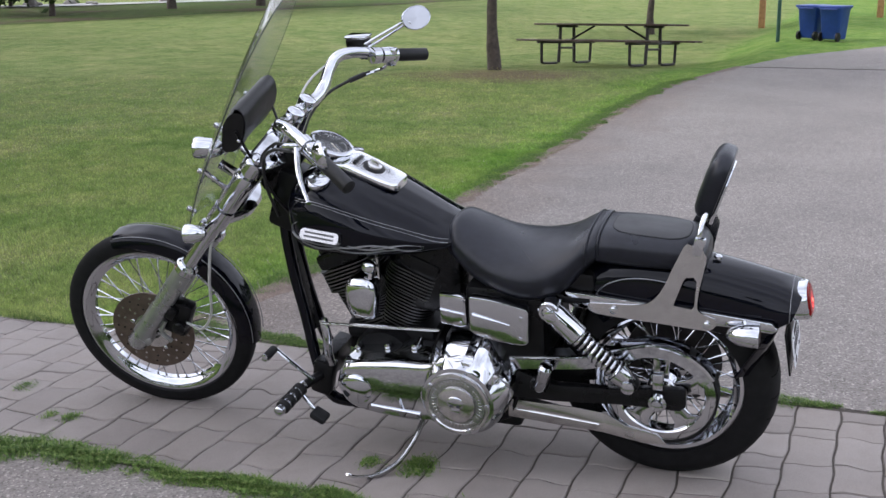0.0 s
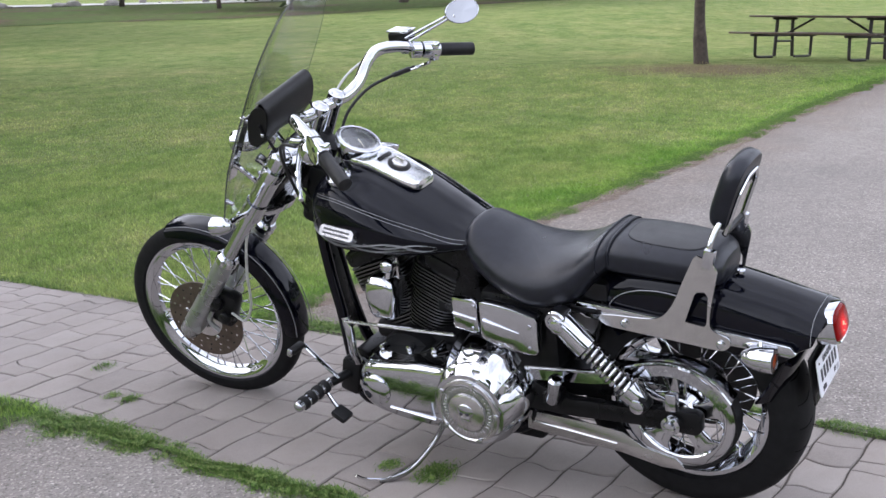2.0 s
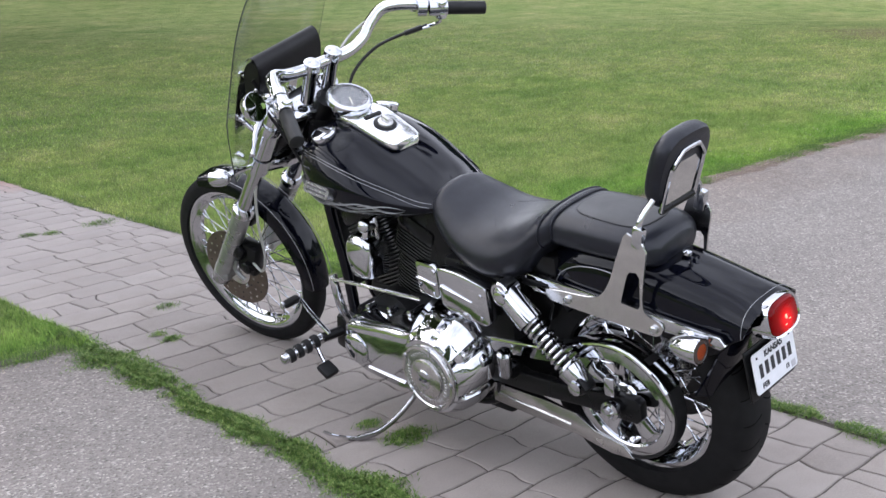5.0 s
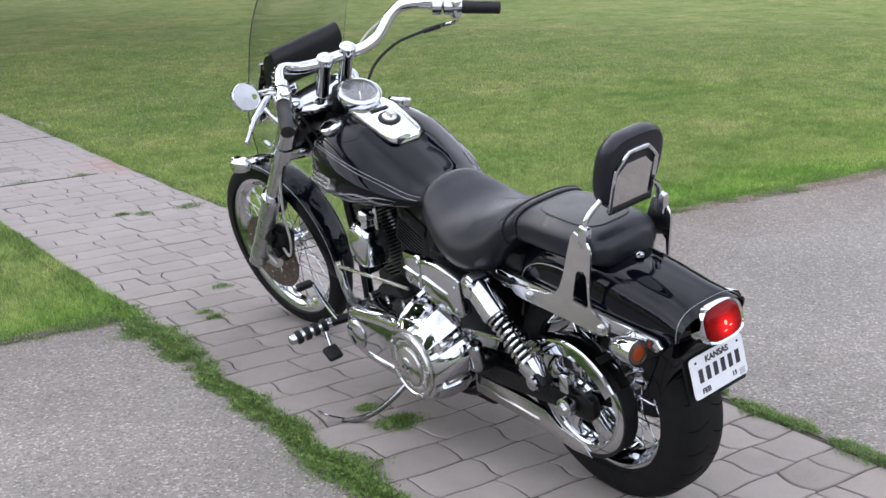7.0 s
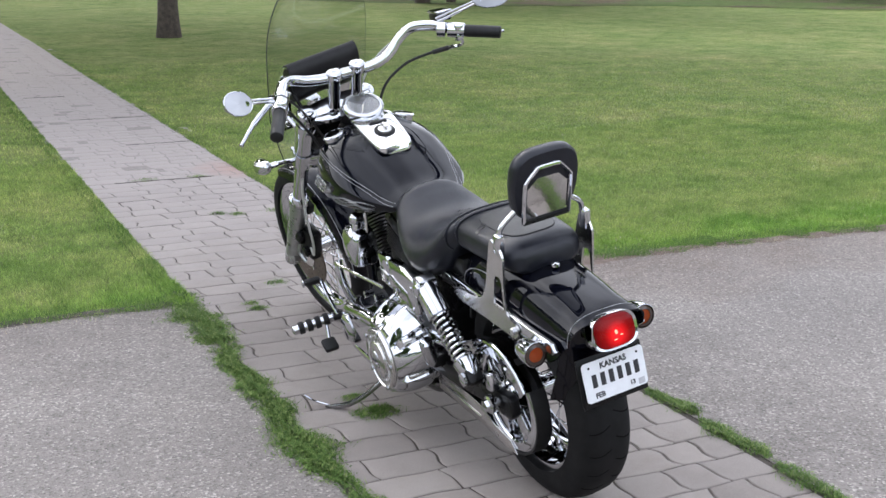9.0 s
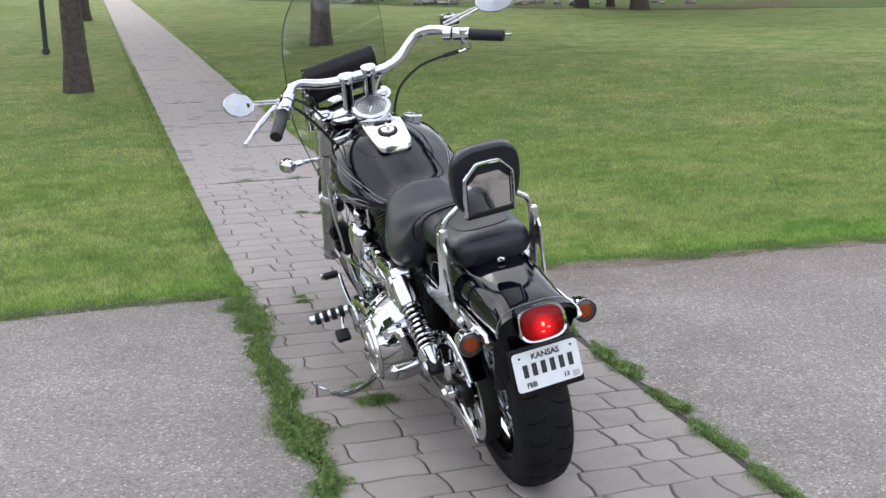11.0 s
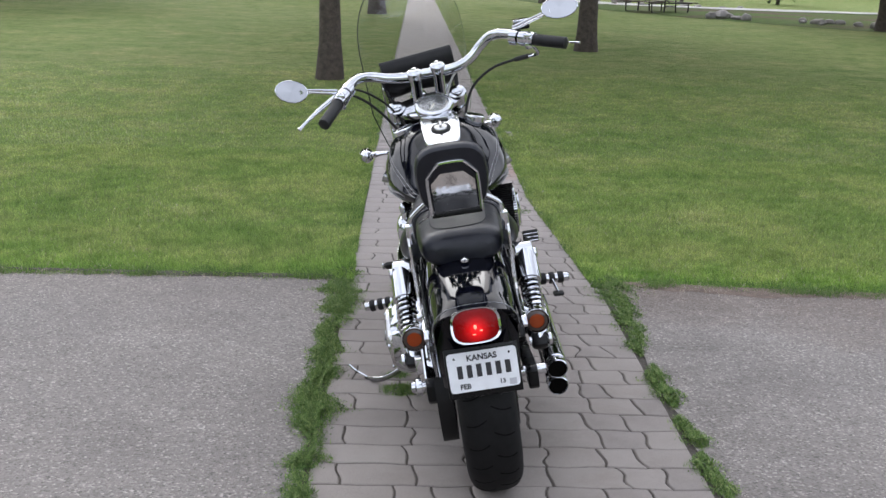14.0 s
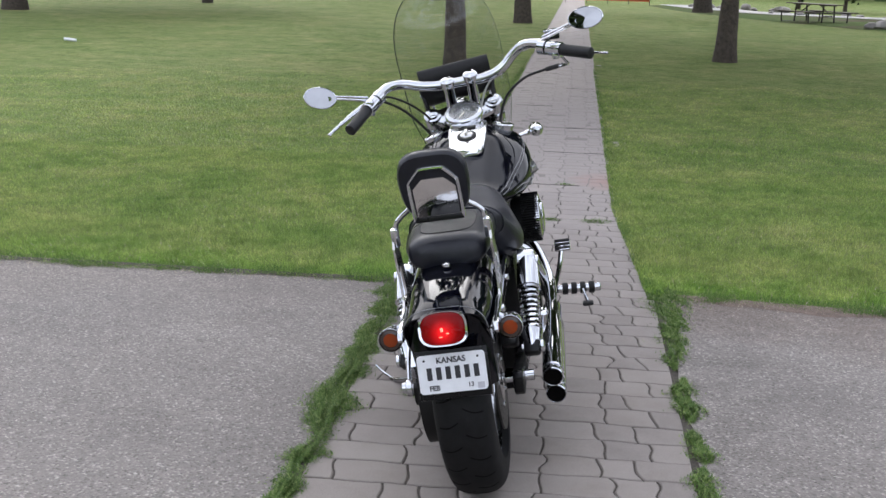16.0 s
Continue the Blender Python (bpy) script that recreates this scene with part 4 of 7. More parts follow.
# bullet turn signals
def signal(c, d, m=None, r=0.031, lens=True, back=0.075):
    ob = part("turn_signal", lathe([(-back, 0.002), (-back * 0.96, r * 0.32), (-back * 0.82, r * 0.62), (-back * 0.58, r * 0.84), (-back * 0.3, r * 0.96), (0.0, r), (0.006, r), (0.007, r * 0.96), (0.0, r * 0.93)], c, d, 28), M_CHROME, bike, "chrome bullet turn signal", m)
    if lens:
        part("lens", lathe([(0.0, r * 0.92), (0.004, r * 0.82), (0.007, r * 0.45), (0.008, 0.002)], c, d, 24), M_AMBER, ob, "amber lens", m)
        part("lens_rim", lathe([(0.0, r * 0.93), (0.0058, r * 0.84), (0.0086, r * 0.6), (0.0064, r * 0.58), (0.001, r * 0.82)], c, d, 24, closed=True), M_SMOKE, ob, "smoky lens rim", m)
    return ob


for sgn in (1, -1):
    signal(Vector((-0.262, 0.16 * sgn, 0.55)), Vector((-1, 0, 0)), None, 0.033, True, 0.082)
    part("signal_stalk", tube([(-0.235, 0.157 * sgn, 0.56), (-0.225, 0.125 * sgn, 0.578)], 0.009, 8), M_CHROME, bike)
    # chrome fender strut
    st = prism([(0.27, 0.622), (0.285, 0.6), (0.25, 0.575), (0.0, 0.562), (-0.2, 0.556), (-0.3, 0.548), (-0.315, 0.56), (-0.3, 0.578), (-0.1, 0.598), (0.1, 0.612)], 0.118 * sgn + (0 if sgn > 0 else -0.016), 0.118 * sgn + (0.016 if sgn > 0 else 0), 0.004)
    part("fender_strut", st, M_CHROME, bike, "chrome rear fender strut")


def sissy_side(sgn):
    out = xz([(0.2, 0.597), (0.15, 0.6), (0.06, 0.605), (0.022, 0.622), (-0.008, 0.665), (-0.035, 0.73), (-0.062, 0.79)], 24) + [(-0.072, 0.8), (-0.112, 0.782), (-0.122, 0.76)] + xz([(-0.122, 0.75), (-0.106, 0.67), (-0.1, 0.61), (-0.118, 0.592), (-0.146, 0.582), (-0.152, 0.565), (-0.138, 0.548), (-0.11, 0.545), (0.0, 0.553), (0.15, 0.563), (0.19, 0.57), (0.205, 0.583)], 30)
    y0, y1 = (0.136, 0.142) if sgn > 0 else (-0.126, -0.132)
    hole = [(-0.035, 0.612), (-0.085, 0.605), (-0.092, 0.615), (-0.098, 0.69), (-0.09, 0.702), (-0.07, 0.7), (-0.062, 0.69)]
    bm = bmesh.new()
    fill = []
    for loop in (out, hole):
        vs = [bm.verts.new((x, y0, z)) for x, z in loop]
        fill += [bm.edges.new((vs[i], vs[(i + 1) % len(vs)])) for i in range(len(vs))]
    bmesh.ops.triangle_fill(bm, use_beauty=True, use_dissolve=False, edges=fill)
    g = bmesh.ops.extrude_face_region(bm, geom=list(bm.faces))
    bmesh.ops.translate(bm, vec=(0, y1 - y0, 0), verts=[q for q in g["geom"] if isinstance(q, bmesh.types.BMVert)])
    bmesh.ops.recalc_face_normals(bm, faces=bm.faces)
    ob = part("sissy_bar_side_plate", dump(bm), M_STEEL, bike, "polished side plate of the sissy bar with a slot")
    for x, z in ((0.13, 0.583), (-0.128, 0.563)):
        part("bolt", lathe([(0, 0.011), (0.006, 0.011), (0.009, 0.007), (0.0095, 0.001)], (x, y1, z), (0, sgn, 0), 14), M_CHROME, ob)
    # upright bar: up, inwards to the pad
    part("upright", tube(curve([(-0.092, 0.13 * sgn if sgn > 0 else -0.12, 0.765), (-0.1, 0.127 * sgn if sgn > 0 else -0.118, 0.82), (-0.104, 0.11 * sgn, 0.843), (-0.112, 0.075 * sgn, 0.87), (-0.116, 0.066 * sgn, 0.885), (-0.138, 0.064 * sgn, 0.932)], 26), 0.0075, 10), M_CHROME, bike)
    part("latch", rbox((0.03, 0.02, 0.055), (-0.1, 0.133 if sgn > 0 else -0.123, 0.79), 0.005, (0, -12, 0)), M_CHROME, bike, "chrome docking latch")


sissy_side(1)
sissy_side(-1)


def pad_ring(x, s, w=0.095, h=0.099):
    ring = []
    for q in range(44):
        a = 2 * math.pi * q / 44
        c, si = math.cos(a), math.sin(a)
        rr = (abs(c) ** 3.4 + abs(si) ** 3.4) ** (-1 / 3.4)
        yy, zz = c * rr, si * rr
        ring.append((x, yy * (w + 0.006 * (1 - zz) * 0.0 - 0.008 * max(0, -zz)) * s, zz * h * s))
    return ring


PADM = pose(-0.136, 0, 0.926, 0, -19, 0)
pr = [pad_ring(x, s) for x, s in ((-0.012, 0.86), (-0.010, 0.95), (-0.002, 1.0), (0.02, 1.0), (0.032, 0.93), (0.04, 0.8), (0.044, 0.5), (0.045, 0.05))]
part("backrest_pad", skin(pr), M_LEATHER, bike, "black padded passenger backrest", PADM)
fr_pts = [(-0.016, y, z) for y, z in ((0.066, -0.095), (0.067, -0.03), (0.066, 0.012), (0.062, 0.024), (0.036, 0.054), (0.026, 0.059), (0.0, 0.06), (-0.026, 0.059), (-0.036, 0.054), (-0.062, 0.024), (-0.066, 0.012), (-0.067, -0.03), (-0.066, -0.095))]
part("backrest_frame", tube(curve(fr_pts, 60), 0.0055, 8), M_CHROME, bike, "chrome backrest frame", PADM)
part("backrest_plate", flat_plate([(-0.058, -0.06), (0.058, -0.06), (0.058, 0.03), (0.03, 0.058), (-0.03, 0.058), (-0.058, 0.03)], -0.001, 0.001), M_WAVY, bike, "mirror-bright backrest plate", PADM @ pose(-0.0135, 0, -0.03, 90, 0, -90))
part("backrest_crossbar", tube([(-0.014, 0.066, -0.094), (-0.014, -0.066, -0.094)], 0.008, 8), M_SATIN, bike, "", PADM)


# ---- tank, seat, engine ----
def station(x, zt, zb, w, zm, pt=2.4, pb=2.4, n=40, lean=0.0):
    """A closed cross-section: widest at zm, domed above and below."""
    ring = []
    for q in range(n):
        a = 2 * math.pi * q / n
        c, s = math.cos(a), math.sin(a)
        p = pt if s >= 0 else pb
        yy = w * math.copysign(abs(c) ** (2 / p), c)
        zz = zm + ((zt - zm) if s >= 0 else (zm - zb)) * math.copysign(abs(s) ** (2 / p), s)
        ring.append((x + lean * (zz - zm), yy, zz))
    return ring


def loft(rows, n=40, steps=8, **kw):
    """Smooth skin through stations (x, top, bottom, half width, widest height, top power, bottom power, lean)."""
    dense = []
    a = np.array(rows, float)
    cols = [[q[0] for q in curve([(v, 0, 0) for v in a[:, c]], (len(rows) - 1) * steps + 1)] for c in range(a.shape[1])]
    for r in zip(*cols):
        dense.append(station(r[0], r[1], r[2], r[3], r[4], r[5], r[6], n, r[7]))
    return dense


TANK = [
    # x, top, crease half width and height, widest half width and height, bottom
    (1.130, 0.847, 0.035, 0.837, 0.05, 0.812, 0.775),
    (1.122, 0.881, 0.1, 0.861, 0.126, 0.818, 0.745),
    (1.09, 0.915, 0.149, 0.872, 0.177, 0.813, 0.712),
    (1.02, 0.938, 0.178, 0.878, 0.203, 0.8, 0.70),
    (0.93, 0.919, 0.188, 0.852, 0.212, 0.79, 0.697),
    (0.84, 0.877, 0.182, 0.817, 0.206, 0.776, 0.697),
    (0.75, 0.831, 0.163, 0.779, 0.185, 0.76, 0.70),
    (0.67, 0.789, 0.134, 0.754, 0.149, 0.743, 0.706),
    (0.61, 0.766, 0.102, 0.743, 0.112, 0.736, 0.714),
    (0.585, 0.752, 0.052, 0.74, 0.06, 0.735, 0.72),
]


def tank_ring(x, zt, yc, zc, w, zw, zb):
    top = curve([(0, 0, zt), (0, yc * 0.5, zt - (zt - zc) * 0.2), (0, yc * 0.85, zt - (zt - zc) * 0.66), (0, yc, zc)], 13)
    side = curve([(0, yc, zc), (0, yc + (w - yc) * 0.72, zc + (zw - zc) * 0.5), (0, w, zw), (0, w * 0.965, zb + (zw - zb) * 0.42), (0, w * 0.86, zb + 0.008), (0, w * 0.68, zb), (0, 0, zb)], 22)
    left = [(x, y, z) for _, y, z in top[:-1]] + [(x, y, z) for _, y, z in side]
    return left + [(x, -y, z) for x, y, z in reversed(left[1:-1])]


_cols = [[q[0] for q in curve([(row[c], 0, 0) for row in TANK], (len(TANK) - 1) * 8 + 1)] for c in range(7)]
tank_rings = [tank_ring(*r) for r in zip(*_cols)]
part("fuel_tank", skin(tank_rings), M_PAINT, bike, "glossy black teardrop fuel tank with pinstripes", None, 75)


def on_rings(rings, x, z, sgn, off=0.0012):
    """A place just outside a lofted skin, at length x and height z."""
    def width(r):
        side = sorted((p[2], abs(p[1])) for p in r if p[1] * sgn >= -1e-6)
        return float(np.interp(z, [q[0] for q in side], [q[1] for q in side]))
    xs = [r[0][0] for r in rings]
    near = sorted(range(len(rings)), key=lambda k: abs(xs[k] - x))[:2]
    a, b = near
    t = min(1.0, max(0.0, (x - xs[a]) / (xs[b] - xs[a]) if xs[b] != xs[a] else 0.0))
    yy = width(rings[a]) * (1 - t) + width(rings[b]) * t
    return Vector((x, sgn * (yy + off), z))


for sgn in (1, -1):
    line = curve([(1.075, 0, 0.868), (1.0, 0, 0.866), (0.9, 0, 0.841), (0.77, 0, 0.795), (0.67, 0, 0.758), (0.62, 0, 0.746)], 70)
    for dz in (0.0, -0.0065):
        part("pinstripe", tube([on_rings(tank_rings, x, z + dz, sgn, 0.0003) for x, _, z in line], 0.0011, 5), M_STRIPE, bike)
    # flame licks along the lower edge
    loop_pts = curve([(1.065, 0, 0.803), (1.088, 0, 0.785), (1.084, 0, 0.758), (1.045, 0, 0.744), (0.95, 0, 0.738), (0.86, 0, 0.738), (0.72, 0, 0.73)], 60)
    part("flame", tube([on_rings(tank_rings, x, z, sgn, 0.002) for x, _, z in loop_pts], [0.0065 * math.sin(math.pi * min(1, 0.12 + k / 64)) + 0.0005 for k in range(60)], 6, flat=0.25), M_FLAME, bike, "dark silver flame graphic")
    for x0, z0, ln in ((1.05, 0.752, 0.17), (0.98, 0.747, 0.22), (0.9, 0.745, 0.22), (0.83, 0.741, 0.15), (1.06, 0.736, 0.24), (0.95, 0.731, 0.26)):
        lk = [(x0 - ln * t, 0, z0 - 0.008 * math.sin(t * 2 * math.pi) * (1 if ln > 0.2 else -1) - 0.008 * t) for t in np.linspace(0, 1, 20)]
        part("flame", tube([on_rings(tank_rings, x, z, sgn, 0.002) for x, _, z in lk], [0.0078 * math.sin(math.pi * (0.14 + 0.85 * k / 19)) ** 1.5 + 0.0003 for k in range(20)], 6, flat=0.25), M_FLAME, bike)
    # badge: a chrome bar with two rows of plain raised bars
    c0, c1 = on_rings(tank_rings, 1.05, 0.772, sgn, 0.003), on_rings(tank_rings, 0.918, 0.766, sgn, 0.003)
    d = (c1 - c0).normalized()
    up = Vector((0, 0, 1)) - d * d.z
    out_n = (Vector((0, sgn, 0.55)) - d * Vector((0, sgn, 0.55)).dot(d)).normalized()
    up = out_n.cross(d) if out_n.cross(d).z > 0 else d.cross(out_n)
    mid = on_rings(tank_rings, 0.984, 0.772, sgn, 0.008)
    fr_m = Matrix((d, up.normalized(), out_n)).transposed().to_4x4()
    fr_m.translation = mid
    if fr_m.determinant() < 0:
        fr_m = fr_m @ Matrix.Diagonal((-1, 1, 1, 1))
    bd = part("tank_badge", flat_plate(rrect(0.066, 0.0165, 0.012), -0.018, 0.004), M_BADGE, bike, "chrome tank badge", fr_m)
    s = Shape()
    for row in (0.006, -0.006):
        s.add(*flat_plate([(x * 0.05, y * 0.0028 + row) for x, y in ((-1, -1), (1, -1), (1, 1), (-1, 1))], 0.004, 0.0055))
    part("badge_bars", s, M_BADGEINK, bd, "", fr_m)

# filler caps, each side
for sgn in (1, -1):
    CP = Vector((1.012, 0.13, 0.909)) if sgn > 0 else Vector((1.012, -0.125, 0.918))
    nrm = Vector((-0.08, 0.27 * sgn, 1)).normalized()
    part("fuel_cap", lathe([(-0.012, 0.034), (0.002, 0.034), (0.003, 0.037), (0.009, 0.037), (0.012, 0.034), (0.0135, 0.026), (0.014, 0.002)], CP, nrm, 36), M_CHROME, bike, "chrome fuel cap")

# dash console with the speedometer
rings = []
for x, w in ((1.06, 0.05), (1.0, 0.068), (0.95, 0.069), (0.9, 0.067), (0.85, 0.063), (0.825, 0.06), (0.807, 0.054), (0.798, 0.04)):
    zt = 0.951 if x > 0.97 else float(np.interp(x, [0.79, 0.85, 0.9, 0.95, 0.97], [0.876, 0.899, 0.9205, 0.9415, 0.9495]))
    ring = []
    for q in range(32):
        a = 2 * math.pi * q / 32
        c, si = math.cos(a), math.sin(a)
        yy = w * math.copysign(abs(c) ** 0.3, c)
        ring.append((x, yy, zt - 0.012 + 0.012 * math.copysign(abs(si) ** 0.3, si) + 0.0015 * (1 - (yy / 0.07) ** 2)))
    rings.append(ring)
dash = part("dash_console", skin(rings), M_CONSOLE, bike, "chrome tank console", None, 50)
TOP = pose(0.906, 0, 0.924, 0, -24, 0)
part("warning_lamps", rbox((0.012, 0.062, 0.004), (0.032, 0, 0.0018), 0.0015), M_SATIN, dash, "dark warning lamp slot", TOP)
part("switch_ring", lathe([(-0.002, 0.035), (0.003, 0.035), (0.004, 0.0335), (0.004, 0.002)], (-0.022, 0, 0), (0, 0, 1), 32), M_SATIN, dash, "", TOP)
part("ignition_switch", Shape().add(*lathe([(0, 0.024), (0.01, 0.0225), (0.013, 0.016), (0.014, 0.001)], (-0.022, 0, 0), (0, 0, 1), 28)).add(*rbox((0.032, 0.011, 0.014), (-0.02, 0, 0.018), 0.004)), M_STEEL, dash, "chrome ignition knob", TOP)
SP = pose(1.022, 0.011, 0.97, 0, -27, 0) @ Matrix.Scale(1.02, 4)
sp = part("speedometer", lathe([(-0.04, 0.042), (-0.02, 0.056), (0.0, 0.065), (0.014, 0.069), (0.022, 0.0675), (0.0255, 0.063), (0.0255, 0.0545), (0.016, 0.053)], (0, 0, 0), (0, 0, 1), 48), M_CHROME, bike, "round speedometer in a chrome housing", SP)
part("dial", lathe([(0.0185, 0.0005), (0.0185, 0.0535), (0.012, 0.0535)], (0, 0, 0), (0, 0, 1), 40), M_DIAL, sp, "dark dial", SP)
s = Shape()
for k in range(25):
    a = radians(-130 + 260 * k / 24) + math.pi
    r0 = 0.041 if k % 3 == 0 else 0.045
    s.add(*tube([(math.cos(a) * r0, math.sin(a) * r0, 0.0188), (math.cos(a) * 0.05, math.sin(a) * 0.05, 0.0188)], 0.0009, 4))
part("dial_marks", s, M_DIALMARK, sp, "", SP)
part("needle", tube([(0, 0, 0.0198), (-0.034, 0.017, 0.0198)], [0.002, 0.0006], 5), M_NEEDLE, sp, "", SP)
part("gauge_glass", lathe([(0.0225, 0.055), (0.0245, 0.03), (0.025, 0.001), (0.0235, 0.001), (0.0212, 0.055)], (0, 0, 0), (0, 0, 1), 36), M_GAUGE, sp, "clear gauge glass", SP).visible_shadow = False

# seat: rider's scoop, then the raised passenger pillion
SEAT = [
    (0.648, 0.745, 0.70, 0.03, 0.725, 2.2, 2.2, 0.0),
    (0.640, 0.77, 0.685, 0.08, 0.725, 2.2, 2.4, 0.0),
    (0.610, 0.79, 0.655, 0.115, 0.718, 2.3, 2.4, 0.0),
    (0.555, 0.768, 0.616, 0.142, 0.688, 2.2, 2.5, 0.0),
    (0.48, 0.736, 0.587, 0.168, 0.658, 2.2, 2.5, 0.0),
    (0.40, 0.725, 0.57, 0.183, 0.645, 2.3, 2.5, 0.0),
    (0.33, 0.736, 0.576, 0.182, 0.652, 2.3, 2.4, 0.0),
    (0.27, 0.758, 0.606, 0.168, 0.682, 2.4, 2.4, 0.0),
    (0.225, 0.785, 0.662, 0.148, 0.72, 2.6, 2.5, 0.0),
    (0.19, 0.798, 0.698, 0.13, 0.745, 2.6, 2.7, 0.0),
    (0.175, 0.79, 0.705, 0.11, 0.75, 2.6, 2.7, 0.0),
]
seat_rings = loft(SEAT, 44, 7)
seat = part("rider_seat", skin(seat_rings), M_LEATHER, bike, "black leather scooped rider seat", None, 70)
PILL = [
    (0.195, 0.782, 0.70, 0.1, 0.742, 2.6, 2.8, 0.0),
    (0.185, 0.791, 0.695, 0.118, 0.742, 2.8, 3.0, 0.0),
    (0.13, 0.794, 0.693, 0.121, 0.74, 3.0, 3.0, 0.0),
    (0.03, 0.79, 0.69, 0.12, 0.735, 3.0, 3.0, 0.0),
    (-0.06, 0.78, 0.688, 0.112, 0.73, 3.0, 3.0, 0.0),
    (-0.095, 0.766, 0.685, 0.1, 0.724, 2.8, 2.8, 0.0),
    (-0.112, 0.75, 0.687, 0.07, 0.719, 2.6, 2.6, 0.0),
]
pill_rings = loft(PILL, 44, 7)
pill = part("passenger_seat", skin(pill_rings), M_LEATHER, bike, "black leather passenger pillion", None, 70)


def outline(rings, x, z_min, off=0.001):
    k = min(range(len(rings)), key=lambda q: abs(rings[q][0][0] - x))
    r = rings[k]
    up = sorted([p for p in r if p[2] >= z_min], key=lambda p: -math.atan2(p[2] - z_min + 1e-4, p[1]))
    return [(p[0], p[1] * (1 + off * 5), p[2] + off) for p in up]


part("piping", tube(outline(pill_rings, 0.182, 0.727, 0.003), 0.0035, 8), M_LEATHER, pill)
part("piping", tube(outline(seat_rings, 0.21, 0.7, 0.002), 0.003, 8), M_LEATHER, seat)


def surface_z(rings, x, y):
    """Height of a lofted skin's upper side."""
    xs = [r[0][0] for r in rings]
    a, b = sorted(range(len(rings)), key=lambda k: abs(xs[k] - x))[:2]
    zs = []
    for k in (a, b):
        top_z = max(p[2] for p in rings[k])
        up = sorted((p[1], p[2]) for p in rings[k] if p[2] > top_z - 0.045)
        zs.append(float(np.interp(y, [q[0] for q in up], [q[1] for q in up])))
    t = min(1.0, max(0.0, (x - xs[a]) / (xs[b] - xs[a])))
    return zs[0] * (1 - t) + zs[1] * t


ins = []
for q in range(40):
    a = 2 * math.pi * q / 40
    c, si = math.cos(a), math.sin(a)
    rr = (abs(c) ** 3.5 + abs(si) ** 3.5) ** (-1 / 3.5)
    x, yy = 0.045 + c * rr * 0.108, si * rr * 0.078
    ins.append((x, yy, surface_z(pill_rings, x, yy) + 0.0006))
part("stitching", tube(ins, 0.0016, 5, loop=True), M_STITCH, pill, "stitched panel seam")
for sgn in (1, -1):
    seam = curve([(0.44, 0.045 * sgn, 0), (0.41, 0.08 * sgn, 0), (0.385, 0.11 * sgn, 0), (0.365, 0.135 * sgn, 0)], 16)
    part("stitching", tube([(x, yy, surface_z(seat_rings, x, yy) - 0.0003) for x, yy, _ in seam], 0.0009, 5), M_STITCH, seat)
pan = []
for t in (0.985, 0.8, 0.6, 0.4, 0.2, 0.01):
    pan.append([(0.045 + (x - 0.045) * t, yy * t, surface_z(pill_rings, 0.045 + (x - 0.045) * t, yy * t) + 0.0022) for x, yy, z in ins])
part("seat_panel", skin(pan, False), M_PANEL, pill, "smooth leather panel with sky sheen in its colour", None, 180)
part("seat_bolt", lathe([(0, 0.012), (0.006, 0.011), (0.009, 0.001)], (-0.135, 0, 0.703), (-0.2, 0, 1), 14), M_CHROME, bike)

# frame
for sgn in (1, -1):
    part("downtube", tube(curve([(1.18, 0.02 * sgn, 0.84), (1.2, 0.026 * sgn, 0.72), (1.188, 0.03 * sgn, 0.55), (1.164, 0.034 * sgn, 0.4), (1.135, 0.055 * sgn, 0.26), (1.075, 0.1 * sgn, 0.165), (0.97, 0.105 * sgn, 0.145), (0.6, 0.11 * sgn, 0.15), (0.46, 0.115 * sgn, 0.19), (0.42, 0.12 * sgn, 0.3)], 50), 0.0185, 12), M_PAINT, bike, "black frame tube")
    part("rear_frame", tube(curve([(0.60, 0.05 * sgn, 0.70), (0.48, 0.1 * sgn, 0.63), (0.3, 0.118 * sgn, 0.6), (0.2, 0.118 * sgn, 0.6)], 20), 0.018, 10), M_SATIN, bike)
    part("rear_frame", tube([(0.46, 0.11 * sgn, 0.62), (0.42, 0.12 * sgn, 0.25)], 0.018, 10), M_SATIN, bike)
part("backbone", tube(curve([(1.17, 0, 0.87), (0.9, 0, 0.76), (0.6, 0, 0.71)], 12), 0.03, 12), M_SATIN, bike)
part("oil_cooler", rbox((0.018, 0.056, 0.34), (1.178, 0, 0.51), 0.006, (0, 8, 0)), M_SATIN, bike, "black panel between the frame tubes")
part("steering_head", lathe([(-0.1, 0.02), (-0.095, 0.038), (0.085, 0.038), (0.09, 0.02)], HEAD - FORK * 0.03, FORK, 24), M_SATIN, bike, "black steering head")
part("neck_cover", rbox((0.14, 0.12, 0.2), (1.15, 0, 0.80), 0.02, (0, -20, 0)), M_SATIN, bike)

part("seat_pan", rbox((0.27, 0.22, 0.09), (0.325, 0, 0.625), 0.015), M_SATIN, bike, "black seat base")

# engine: crankcase, two finned cylinders, heads
CR = Vector((0.86, 0, 0.32))
part("crankcase", Shape().add(*lathe([(-0.13, 0.02), (-0.125, 0.1), (-0.1, 0.108), (0.1, 0.108), (0.125, 0.1), (0.13, 0.02)], CR, (0, 1, 0), 40)).add(*rbox((0.36, 0.2, 0.14), (0.74, 0, 0.22), 0.02)), M_WRINKLE, bike, "black crankcase")
part("gearbox", rbox((0.24, 0.26, 0.24), (0.55, 0, 0.31), 0.03), M_WRINKLE, bike, "black gearbox")
part("oil_pan", rbox((0.5, 0.2, 0.05), (0.68, 0, 0.15), 0.015), M_WRINKLE, bike)


